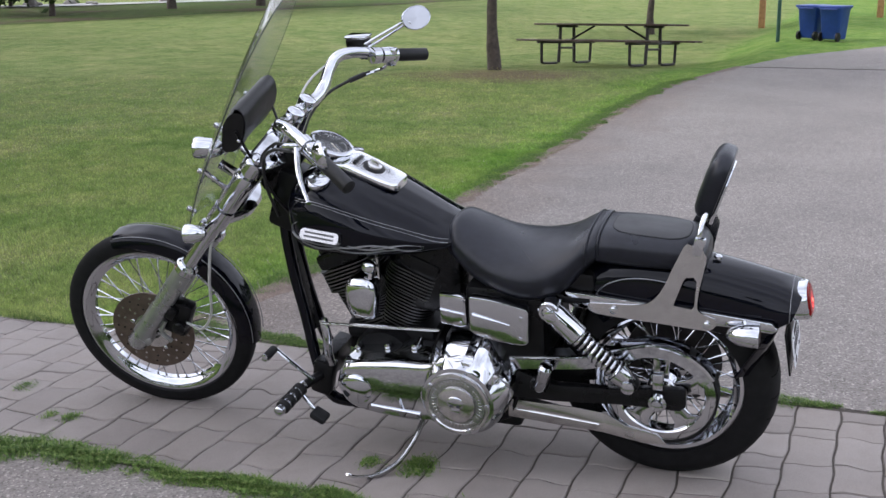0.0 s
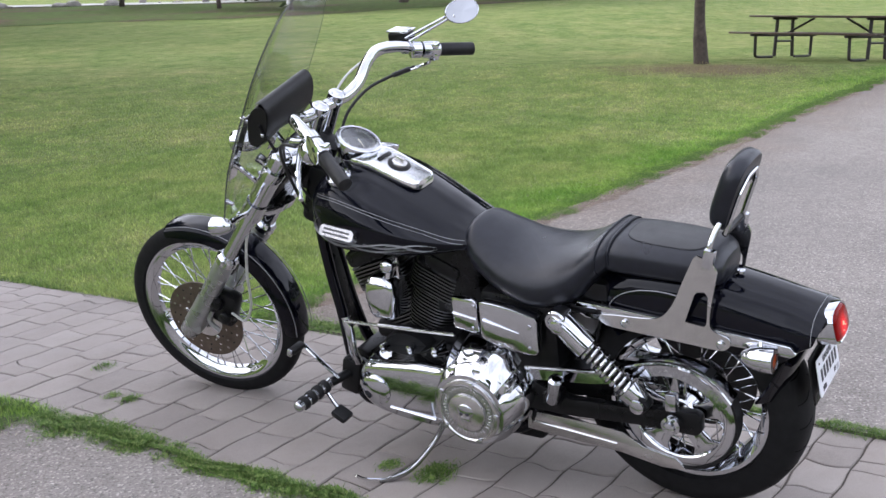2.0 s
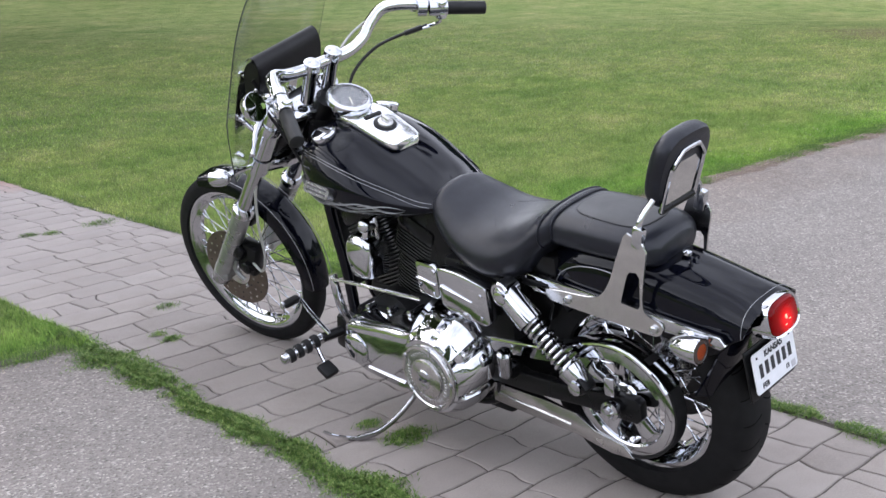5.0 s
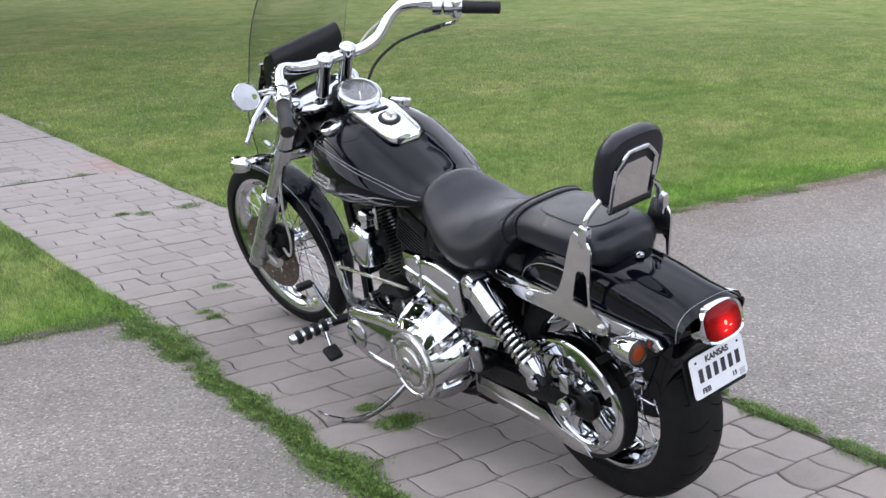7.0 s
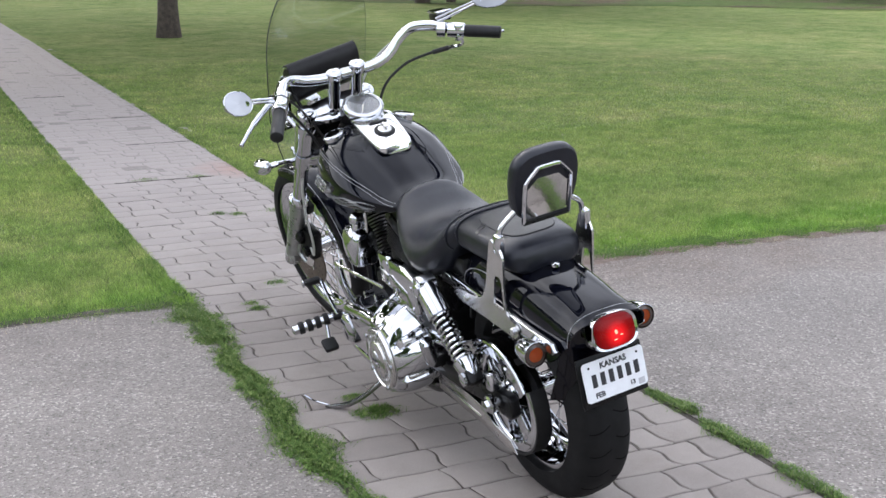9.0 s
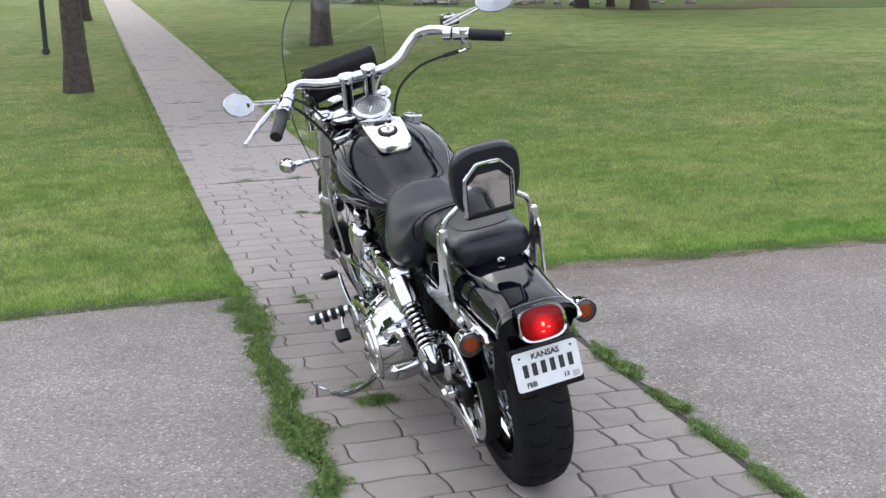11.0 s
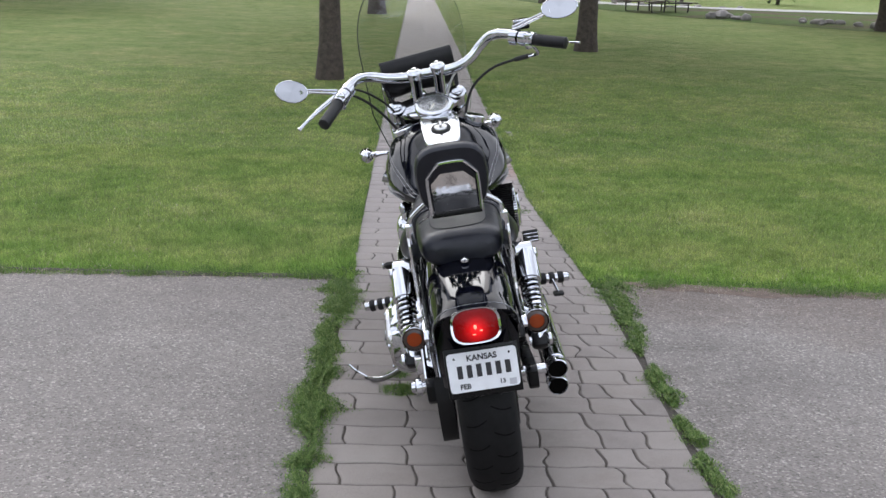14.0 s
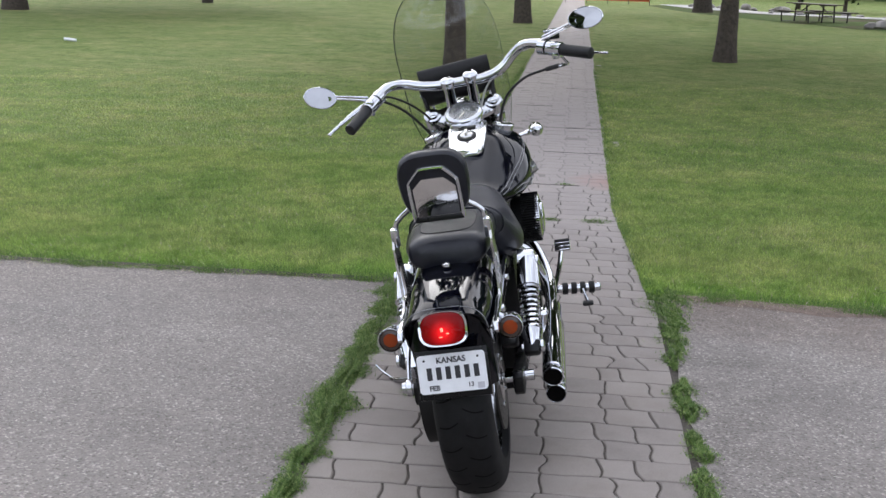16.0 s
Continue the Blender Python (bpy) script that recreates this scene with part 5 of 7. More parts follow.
def cylinder(sgn, name):
    d = Vector((math.sin(radians(22.5)) * sgn, 0, math.cos(radians(22.5))))
    base = CR + Vector((0.014, 0, 0))
    core = part(name, lathe([(0.1, 0.055), (0.33, 0.055)], base, d, 24), M_WRINKLE, bike, "black finned cylinder")
    rot = Matrix.Rotation(radians(22.5 * sgn), 4, "Y")
    for k in range(19):
        t = 0.105 + k * 0.0115
        head = k >= 12
        w, dd = (0.196, 0.16) if head else (0.184, 0.15)
        if not head:
            w -= 0.02 * (1 - k / 12)
        c = base + d * t
        m = Matrix.Translation(c) @ rot
        rect = rrect(w / 2, dd / 2, 0.07 if not head else 0.05, 7)
        part("fin", flat_plate(rect, -0.0021, 0.0021), M_WRINKLE, core, "", m)
        edge = Shape().add(*skin([[(x * s, y * s, z) for x, y in rect] for z, s in ((-0.0024, 1.0), (-0.0024, 1.006), (0.0024, 1.006), (0.0024, 1.0))], False))
        part("fin_edge", edge, M_FIN, core, "", m)
    c = base + d * 0.345
    part("rocker_cover", rbox((0.15, 0.17, 0.055), tuple(c), 0.016, (0, 22.5 * sgn, 0)), M_SATIN, core, "black rocker cover")
    part("rocker_cover_cap", rbox((0.12, 0.14, 0.03), tuple(c + d * 0.034), 0.012, (0, 22.5 * sgn, 0)), M_CHROME if sgn < 0 else M_SATIN, core)
    part("intake", tube([CR + d * 0.26, CR + Vector((0, -0.09, 0.27))], 0.026, 12), M_SATIN, core)


cylinder(1, "front_cylinder")
cylinder(-1, "rear_cylinder")
for dx in (0.05, -0.05):
    part("pushrod_tube", tube([CR + Vector((dx * 0.5, -0.11, 0.08)), CR + Vector((dx * 2.6, -0.1, 0.3))], 0.011, 10), M_CHROME, bike)

part("battery_box", rbox((0.17, 0.15, 0.24), (0.69, 0, 0.6), 0.02), M_SATIN, bike, "black battery box")

# horn cover between the cylinders
hc = []
for z, w, dpt in ((0.499, 0.037, 0.18), (0.503, 0.043, 0.195), (0.52, 0.047, 0.203), (0.56, 0.0535, 0.206), (0.585, 0.0545, 0.206), (0.606, 0.051, 0.203), (0.622, 0.042, 0.197), (0.633, 0.029, 0.188), (0.638, 0.012, 0.172)):
    ring = [(0.884 + w * math.copysign(abs(math.cos(a)) ** 0.45, math.cos(a)), 0.15 + (dpt - 0.15) * max(-0.6, math.copysign(abs(math.sin(a)) ** 0.6, math.sin(a))), z) for a in (2 * math.pi * q / 28 for q in range(28))]
    hc.append([(x, y, zz) for x, y, zz in ring])
horn = part("horn_cover", skin(hc), M_CHROME, bike, "chrome waterfall horn cover")
part("acorn_nut", lathe([(-0.03, 0.019), (-0.004, 0.019), (0.004, 0.023), (0.012, 0.022), (0.02, 0.016), (0.024, 0.002)], (0.858, 0.162, 0.662), (0, 1, 0.25), 28), M_CHROME, horn, "chrome acorn nut")
part("horn_bracket", tube([(0.858, 0.15, 0.67), (0.852, 0.165, 0.645), (0.858, 0.172, 0.615)], [0.016, 0.018, 0.012], 12, flat=0.6), M_CHROME, horn)
part("horn_rod", tube([(0.845, 0.135, 0.68), (0.842, 0.14, 0.62), (0.85, 0.145, 0.56)], 0.007, 8), M_STEEL, horn)

# primary cover
prim = xz([(0.985, 0.285), (0.965, 0.345), (0.93, 0.372), (0.82, 0.388), (0.7, 0.402), (0.655, 0.42), (0.62, 0.455), (0.56, 0.472), (0.49, 0.458), (0.445, 0.42), (0.425, 0.35), (0.43, 0.275), (0.46, 0.22), (0.52, 0.188), (0.62, 0.18), (0.75, 0.188), (0.88, 0.2), (0.95, 0.225), (0.985, 0.285)], 64)[:-1]
shrink = [0.78 + 0.22 * min(1.0, max(0.0, (x - 0.6) / 0.14)) for x, _ in prim]
prim = [(0.56 + (x - 0.56) * (q if x < 0.56 else 1.0), 0.31 + (z - 0.31) * q) for (x, z), q in zip(prim, shrink)]
cxz = Vector((0.7, 0, 0.3))
rings = []
for y, s in ((0.09, 0.97), (0.105, 1.0), (0.19, 1.0), (0.215, 0.985), (0.236, 0.945), (0.245, 0.86), (0.247, 0.6), (0.248, 0.05)):
    rings.append([(cxz.x + (x - cxz.x) * (s if y < 0.2 else 1 - (1 - s) * 0.75), y, cxz.z + (z - cxz.z) * s) for x, z in prim])
primary = part("primary_cover", skin(rings), M_CHROME, bike, "large chrome primary drive cover", None, 50)
DC = Vector((0.572, 0, 0.293))
DOME = [(0.1, 0.147), (0.13, 0.15), (0.165, 0.148), (0.2, 0.141), (0.228, 0.131), (0.25, 0.12), (0.262, 0.111), (0.264, 0.1), (0.264, 0.002)]
POCKETS = [radians(q) for q in (20, 62, 104, 150, 205, 320)]
rings = []
for y, r in DOME:
    ring = []
    for q in range(144):
        a = 2 * math.pi * q / 144
        near = min(abs((a - c + math.pi) % (2 * math.pi) - math.pi) for c in POCKETS)
        dent = 1.0 if near < 0.075 else max(0.0, 1 - (near - 0.075) / 0.035)
        flat_ = 0.006 * math.cos(6 * a + 0.4)
        deep = min(1.0, max(0.0, (0.258 - y) / 0.02))
        ring.append((DC.x - 0.012 * (0.264 - y) / 0.16 + math.cos(a) * (r + flat_ * deep - 0.02 * dent * deep), y, DC.z + 0.05 * (0.264 - y) / 0.16 + math.sin(a) * (r + flat_ * deep - 0.02 * dent * deep)))
    rings.append(ring)
part("clutch_dome", skin(list(reversed(rings))), M_CHROME, primary, "bulging chrome clutch housing with bolt pockets", None, 32)
for a in POCKETS:
    part("pocket_bolt", lathe([(0.15, 0.0085), (0.224, 0.0085), (0.228, 0.006), (0.2285, 0.001)], DC + Vector((math.cos(a) * 0.122 - 0.004, 0, 0.014 + math.sin(a) * 0.122)), (0, 1, 0), 10), M_STEEL, primary)
derby = part("derby_cover", lathe([(0.255, 0.1), (0.268, 0.1), (0.274, 0.098), (0.276, 0.091), (0.272, 0.088), (0.272, 0.06), (0.279, 0.058), (0.283, 0.05), (0.285, 0.002)], DC, (0, 1, 0), 56), M_STEEL, primary, "round engraved clutch cover")
part("derby_band", lathe([(0.2715, 0.085), (0.2735, 0.085), (0.2735, 0.06), (0.2715, 0.06)], DC, (0, 1, 0), 56, closed=True), M_BADGE, derby, "dark engraved ring")
for k in range(44):
    a = 2 * math.pi * k / 44
    if k % 11 != 5:
        part("ring_mark", rbox((0.0055, 0.002, 0.013 if k % 3 else 0.009), (DC.x + math.cos(a) * 0.0728, 0.2735, DC.z + math.sin(a) * 0.0728), 0.0006, (0, 90 - math.degrees(a), 0), 1), M_STEEL, derby)
for k in range(5):
    a = 2 * math.pi * k / 5 + 0.6
    part("bolt", lathe([(0.272, 0.008), (0.278, 0.008), (0.28, 0.004), (0.2805, 0.001)], DC + Vector((math.cos(a) * 0.0945, 0, math.sin(a) * 0.0945)), (0, 1, 0), 10), M_CHROME, derby)
part("derby_medallion", Shape().add(*ball((DC.x, 0.284, DC.z + 0.008), 0.026, (1, 0.25, 0.9), 10)).add(*rbox((0.03, 0.01, 0.02), (DC.x, 0.285, DC.z - 0.016), 0.006)), M_CHROME, derby, "domed centre emblem")
part("emblem_marks", Shape().add(*ball((DC.x - 0.01, 0.2905, DC.z + 0.002), 0.006, (1, 0.4, 0.8), 6)).add(*ball((DC.x + 0.01, 0.2905, DC.z + 0.002), 0.006, (1, 0.4, 0.8), 6)), M_INK, derby)
part("inspection_cover", lathe([(0.235, 0.05), (0.25, 0.05), (0.258, 0.04), (0.26, 0.002)], (0.905, 0, 0.285), (0, 1, 0), 36), M_CHROME, primary)
for x, z in ((0.93, 0.378), (0.83, 0.392), (0.74, 0.402), (0.9, 0.205), (0.76, 0.19), (0.64, 0.185)):
    part("bolt", lathe([(0.1, 0.0075), (0.15, 0.0075), (0.152, 0.0095), (0.16, 0.0095), (0.162, 0.005), (0.1625, 0.001)], (x, 0, z), (0, 1, 0), 10), M_CHROME, primary)
part("primary_rib", tube([(0.86, 0.246, 0.235), (0.7, 0.248, 0.226)], 0.005, 6), M_CHROME, primary)

# black panels behind, chrome coil covers
part("battery_box", rbox((0.24, 0.3, 0.24), (0.45, 0, 0.5), 0.02), M_SATIN, bike, "black battery box")
part("inner_panel", rbox((0.3, 0.17, 0.06), (0.85, 0.0, 0.395), 0.02), M_WRINKLE, bike)


def cover(poly, y0, y1):
    return prism(poly, y0, y1, 0.009)


cv = part("coil_cover", cover([(0.632, 0.612), (0.635, 0.513), (0.565, 0.503), (0.55, 0.515), (0.55, 0.6), (0.565, 0.61)], 0.17, 0.196), M_CHROME, bike, "small chrome electrical cover")
part("bolt", lathe([(0, 0.007), (0.004, 0.006), (0.005, 0.001)], (0.56, 0.195, 0.59), (0, 1, 0), 10), M_CHROME, cv)
part("bolt", lathe([(0, 0.007), (0.004, 0.006), (0.005, 0.001)], (0.57, 0.195, 0.52), (0, 1, 0), 10), M_CHROME, cv)
part("rib", tube([(0.63, 0.197, 0.562), (0.555, 0.197, 0.552)], 0.003, 6), M_CHROME, cv)
cv = part("battery_cover", cover(xz([(0.54, 0.61), (0.46, 0.604), (0.37, 0.586)], 8) + [(0.362, 0.576), (0.366, 0.478), (0.376, 0.47)] + xz([(0.39, 0.468), (0.46, 0.474), (0.52, 0.488), (0.543, 0.502)], 8), 0.165, 0.2), M_CHROME, bike, "chrome battery side cover")
for x, z in ((0.385, 0.557), (0.39, 0.49)):
    part("bolt", lathe([(0, 0.007), (0.004, 0.006), (0.005, 0.001)], (x, 0.199, z), (0, 1, 0), 10), M_CHROME, cv)
part("rib", tube([(0.53, 0.201, 0.558), (0.42, 0.201, 0.532)], [0.005, 0.0015], 6), M_CHROME, cv)
part("shift_rod", tube([(1.01, 0.215, 0.483), (0.64, 0.19, 0.487)], 0.0055, 8), M_STEEL, bike, "polished shift linkage rod")
part("engine_mount", tube(curve([(1.015, 0.2, 0.49), (1.005, 0.205, 0.44), (1.015, 0.19, 0.37), (1.02, 0.17, 0.32)], 16), 0.014, 10), M_CHROME, bike, "chrome front mount arm")
part("regulator", rbox((0.05, 0.14, 0.1), (1.09, 0, 0.25), 0.008, (0, -14, 0)), M_SATIN, bike)

# foot controls
for sgn in (1, -1):
    part("control_bracket", rbox((0.07, 0.05, 0.12), (1.06, 0.15 * sgn, 0.26), 0.012, (0, -14, 0)), M_SATIN, bike, "black forward-control bracket")
    part("peg_arm", tube([(1.06, 0.16 * sgn, 0.272), (1.09, 0.24 * sgn, 0.268)], 0.016, 10), M_SATIN, bike)
    a, b = Vector((1.09, 0.235 * sgn, 0.268)), Vector((1.107, 0.378 if sgn > 0 else -0.392, 0.256))
    peg = part("foot_peg", tube([a, b], 0.017, 14), M_CHROME, bike, "chrome foot peg with rubber bands")
    for k in range(4):
        c0 = a.lerp(b, 0.12 + 0.21 * k)
        c1 = a.lerp(b, 0.26 + 0.21 * k)
        part("rubber_band", tube([c0, c0.lerp(c1, 0.15), c0.lerp(c1, 0.85), c1], [0.019, 0.0225, 0.0225, 0.019], 14), M_RUBBER, peg)
    part("end_cap", ball(tuple(b), 0.017, (1, 0.5, 1), 8), M_CHROME, peg)
lever = part("shift_lever", tube(curve([(1.06, 0.225, 0.285), (1.09, 0.228, 0.31), (1.13, 0.23, 0.345), (1.178, 0.228, 0.383)], 14), 0.0075, 8, flat=0.7), M_CHROME, bike, "chrome toe shift lever")
part("toe_peg", rbox((0.026, 0.06, 0.024), (1.18, 0.258, 0.384), 0.009, (0, -20, 0)), M_RUBBER, lever, "rubber toe peg")
part("toe_peg_cap", rbox((0.018, 0.01, 0.024), (1.181, 0.292, 0.384), 0.004, (0, -20, 0)), M_CHROME, lever)
part("heel_arm", tube([(1.093, 0.262, 0.262), (1.065, 0.272, 0.235), (1.038, 0.28, 0.212)], 0.0065, 8), M_CHROME, lever)
part("heel_pad", rbox((0.054, 0.052, 0.022), (1.02, 0.287, 0.2), 0.009, (0, -30, 0)), M_RUBBER, lever, "rubber heel pad")
bl = part("brake_lever", tube(curve([(1.06, -0.22, 0.27), (1.08, -0.25, 0.34), (1.1, -0.27, 0.42)], 10), 0.009, 8), M_CHROME, bike, "chrome brake pedal arm")
part("brake_pad", rbox((0.05, 0.06, 0.014), (1.11, -0.275, 0.43), 0.006, (0, -40, 0)), M_CHROME, bl, "chrome brake pedal")
for k in (-1, 0, 1):
    part("pad_strip", rbox((0.01, 0.056, 0.004), (1.106 + k * 0.013, -0.275, 0.437 + k * 0.011), 0.001, (0, -40, 0)), M_RUBBER, bl)
part("brake_heel", rbox((0.04, 0.04, 0.014), (1.04, -0.345, 0.215), 0.006), M_RUBBER, bl)
part("brake_heel_arm", tube([(1.075, -0.33, 0.262), (1.045, -0.345, 0.22)], 0.006, 8), M_CHROME, bl)
# passenger pegs, folded
for sgn in (1, -1):
    pg = part("passenger_peg", tube([(0.345, 0.185 * sgn, 0.325), (0.341, 0.19 * sgn, 0.335), (0.312, 0.213 * sgn, 0.415), (0.31, 0.214 * sgn, 0.421)], [0.014, 0.02, 0.021, 0.014], 14), M_CHROME, bike, "chrome folded passenger peg")
    part("peg_mount", rbox((0.05, 0.06, 0.035), (0.345, 0.165 * sgn, 0.335), 0.008), M_SATIN, pg)

# side stand
part("side_stand", tube(curve([(0.70, 0.13, 0.22), (0.71, 0.165, 0.195), (0.725, 0.24, 0.138), (0.755, 0.315, 0.093), (0.79, 0.365, 0.078), (0.825, 0.4, 0.078)], 30), [0.014] * 8 + [0.0105] * 12 + [0.012] * 6 + [0.008] * 4, 10, flat=0.8), M_STAND, bike, "chrome side stand resting on the bricks")
part("stand_tip", tube(curve([(0.815, 0.39, 0.079), (0.848, 0.432, 0.1), (0.862, 0.455, 0.122)], 10), 0.0045, 6), M_CHROME, bike)
part("stand_pivot", rbox((0.05, 0.06, 0.06), (0.695, 0.165, 0.235), 0.01), M_SATIN, bike)
part("stand_shield", rbox((0.035, 0.012, 0.05), (0.72, 0.175, 0.215), 0.005), M_CHROME, bike)

# exhaust and air cleaner on the right
for z0, z1, x0, xs in ((0.26, 0.33, 0.135, 0.66), (0.185, 0.245, 0.19, 0.66)):
    d = Vector((xs - x0, 0.0, z1 - z0)).normalized()
    pts = [Vector((x0, -0.23, z0)) + d * t for t in (0.0, 0.004, 0.3, 0.5)]
    ex = part("muffler", lathe([(0.02, 0.0262), (0.0, 0.0262), (-0.003, 0.0285), (0.0, 0.0315), (0.03, 0.0315), (0.034, 0.0285), (0.036, 0.0325), (0.5, 0.0325), (0.53, 0.022), (0.53, 0.018)], Vector((x0, -0.23, z0)), d, 28), M_CHROME, bike, "chrome straight muffler")
    part("muffler_bore", lathe([(0.003, 0.0258), (0.006, 0.0258), (0.12, 0.0255), (0.121, 0.001)], Vector((x0, -0.23, z0)), d, 24), M_SOOT, ex, "sooty dark outlet")
    part("header_pipe", tube(curve([(x0 + 0.5, -0.228, z0 + 0.066), (0.85, -0.22, z1 + 0.05), (0.98 if z0 > 0.2 else 0.8, -0.17, 0.48), (0.96 if z0 > 0.2 else 0.77, -0.1, 0.55)], 24), 0.021, 12), M_CHROME, ex)
ac = part("air_cleaner", lathe([(0.1, 0.03), (0.11, 0.07), (0.125, 0.08), (0.19, 0.08), (0.195, 0.03)], (0.88, -0.012, 0.6), (0, -1, 0), 40), M_WRINKLE, bike, "black air cleaner drum")
s = Shape()
for k in range(60):
    a = 2 * math.pi * k / 60
    s.add(*tube([(0.88 + math.cos(a) * 0.086, -0.158, 0.6 + math.sin(a) * 0.086), (0.88 + math.cos(a) * 0.086, -0.218, 0.6 + math.sin(a) * 0.086)], 0.0022, 5))
part("filter_pleats", s, M_SATIN, ac)
part("air_cleaner_cover", lathe([(0.19, 0.081), (0.196, 0.084), (0.208, 0.08), (0.214, 0.057), (0.219, 0.053), (0.222, 0.03), (0.223, 0.002)], (0.88, -0.012, 0.6), (0, -1, 0), 40), M_CHROME, ac, "chrome air cleaner cover")


# ---- front end, turned with the steering ----
def fork_at(z, y, off=0.0):
    """A place on a fork leg at height z."""
    return Vector((1.205 - (z - 0.992) * math.tan(RAKE) + off, y, z))


for sgn in (1, -1):
    y = 0.118 * sgn
    foot, joint, top = fork_at(0.305, y), fork_at(0.62, y), fork_at(0.985, y)
    leg = part("fork_leg", tube([joint, top], 0.0255, 18), M_CHROME, bike, "chrome fork tube with a grey slider", STEER)
    part("fork_cover", lathe([(0.0, 0.028), (0.003, 0.033), (0.1, 0.034), (0.13, 0.037), (0.14, 0.033)], fork_at(0.83, y), FORK, 24), M_CHROME, leg, "chrome tapered fork cover", STEER)
    d = (joint - foot).normalized()
    L = (joint - foot).length
    part("slider", lathe([(-0.004, 0.004), (0.0, 0.027), (0.01, 0.034), (0.07, 0.0345), (0.1, 0.032), (L - 0.03, 0.0325), (L, 0.033), (L + 0.002, 0.024)], foot, d, 22), M_ALU, leg, "grey cast slider", STEER)
    part("seal_collar", lathe([(L - 0.03, 0.034), (L - 0.026, 0.0375), (L - 0.004, 0.0375), (L, 0.034), (L + 0.008, 0.029)], foot, d, 22), M_CHROME, leg, "", STEER)
    part("fork_cap", lathe([(-0.03, 0.036), (-0.006, 0.036), (0.0, 0.033), (0.002, 0.024), (0.01, 0.023), (0.014, 0.018), (0.0155, 0.001)], top, FORK, 20), M_CHROME, leg, "", STEER)
    part("axle_boss", lathe([(-0.02, 0.004), (-0.02, 0.02), (0.02, 0.022), (0.028, 0.014), (0.03, 0.001)], FRONT + Vector((0, y, 0)), (0, sgn, 0), 16), M_ALU, leg, "", STEER)
part("front_axle", tube([FRONT + Vector((0, 0.12, 0)), FRONT - Vector((0, 0.12, 0))], 0.01, 10), M_STEEL, bike, "", STEER)


def yoke(z, ht, back):
    s = Shape()
    c = fork_at(z, 0)
    rings = []
    for yy in np.linspace(-0.118, 0.118, 13):
        w = 0.03 + 0.022 * (1 - (abs(yy) / 0.118) ** 2)
        cx = c + Vector((-0.028 * (1 - (abs(yy) / 0.118) ** 2) * back, yy, 0))
        fx = Vector((math.cos(RAKE), 0, math.sin(RAKE)))
        rings.append([cx + fx * w * a + FORK * ht * b for a, b in ((1, 0.6), (0.8, 1), (-0.8, 1), (-1, 0.6), (-1, -0.6), (-0.8, -1), (0.8, -1), (1, -0.6))])
    s.add(*skin(rings))
    for sgn in (1, -1):
        s.add(*lathe([(-ht * 1.3, 0.02), (-ht * 1.25, 0.036), (ht * 1.25, 0.036), (ht * 1.3, 0.02)], fork_at(z, 0.118 * sgn), FORK, 22))
    return s


part("upper_yoke", yoke(0.965, 0.014, 1.0), M_CHROME, bike, "chrome upper fork yoke", STEER)
part("lower_yoke", yoke(0.80, 0.026, 1.0), M_CHROME, bike, "chrome lower fork yoke", STEER)
part("stem_nut", lathe([(0, 0.026), (0.012, 0.026), (0.02, 0.018), (0.022, 0.001)], fork_at(0.965, 0, -0.04), FORK, 16), M_CHROME, bike, "", STEER)
for sgn in (1, -1):
    part("shield_clamp", rbox((0.06, 0.045, 0.05), tuple(fork_at(0.86, 0.1 * sgn, 0.012)), 0.012, (0, -39, 0)), M_CHROME, bike, "chrome windshield clamp", STEER)
    part("shield_clamp", rbox((0.04, 0.035, 0.03), tuple(fork_at(0.76, 0.112 * sgn, 0.03)), 0.008, (0, -39, 0)), M_CHROME, bike, "", STEER)
part("yoke_panel", rbox((0.06, 0.19, 0.14), tuple(fork_at(0.87, 0, -0.005)), 0.018, (0, -39, 0)), M_SATIN, bike, "", STEER)

# front fender, between the fork legs
fl = []
for k in range(40):
    a = radians(75 + 117 * k / 39)
    fl.append((FRONT.x + math.cos(a) * 0.35, FRONT.z + math.sin(a) * 0.35))
part("front_fender", fender(list(reversed(fl)), [0.058 - 0.006 * (1 - k / 39) ** 8 * 3 for k in range(40)], [0.028 + 0.028 * math.sin(math.pi * min(1, (39 - k) / 14 + 0.15) / 2) for k in range(40)], 18), M_PAINT, bike, "glossy black front fender with pinstripe", STEER)
for sgn in (1, -1):
    arc = [(FRONT.x + math.cos(radians(77 + 112 * k / 30)) * 0.344, 0.0495 * sgn, FRONT.z + math.sin(radians(77 + 112 * k / 30)) * 0.344) for k in range(31)]
    part("pinstripe", tube([(x, y, z) for x, y, z in arc], 0.0014, 5), M_STRIPE, bike, "", STEER)
for sgn in (1, -1):
    part("fender_bracket", rbox((0.05, 0.03, 0.05), tuple(fork_at(0.56, 0.078 * sgn, -0.01)), 0.008, (0, -39, 0)), M_SATIN, bike, "", STEER)

# caliper behind the left leg
cal = part("front_caliper", Shape().add(*rbox((0.085, 0.056, 0.13), (FRONT.x - 0.118, 0.086, FRONT.z + 0.07), 0.016, (0, -25, 0))).add(*rbox((0.05, 0.034, 0.05), (FRONT.x - 0.105, 0.12, FRONT.z + 0.105), 0.012, (0, -25, 0))).add(*lathe([(0, 0.022), (0.018, 0.022), (0.022, 0.017), (0.0225, 0.002)], (FRONT.x - 0.125, 0.112, FRONT.z + 0.045), (0, 1, 0), 16)), M_SATIN, bike, "black front brake caliper", STEER)
part("caliper_bolt", lathe([(0, 0.008), (0.01, 0.008), (0.012, 0.001)], (FRONT.x - 0.13, 0.113, FRONT.z + 0.04), (0, 1, 0), 10), M_CHROME, cal, "", STEER)
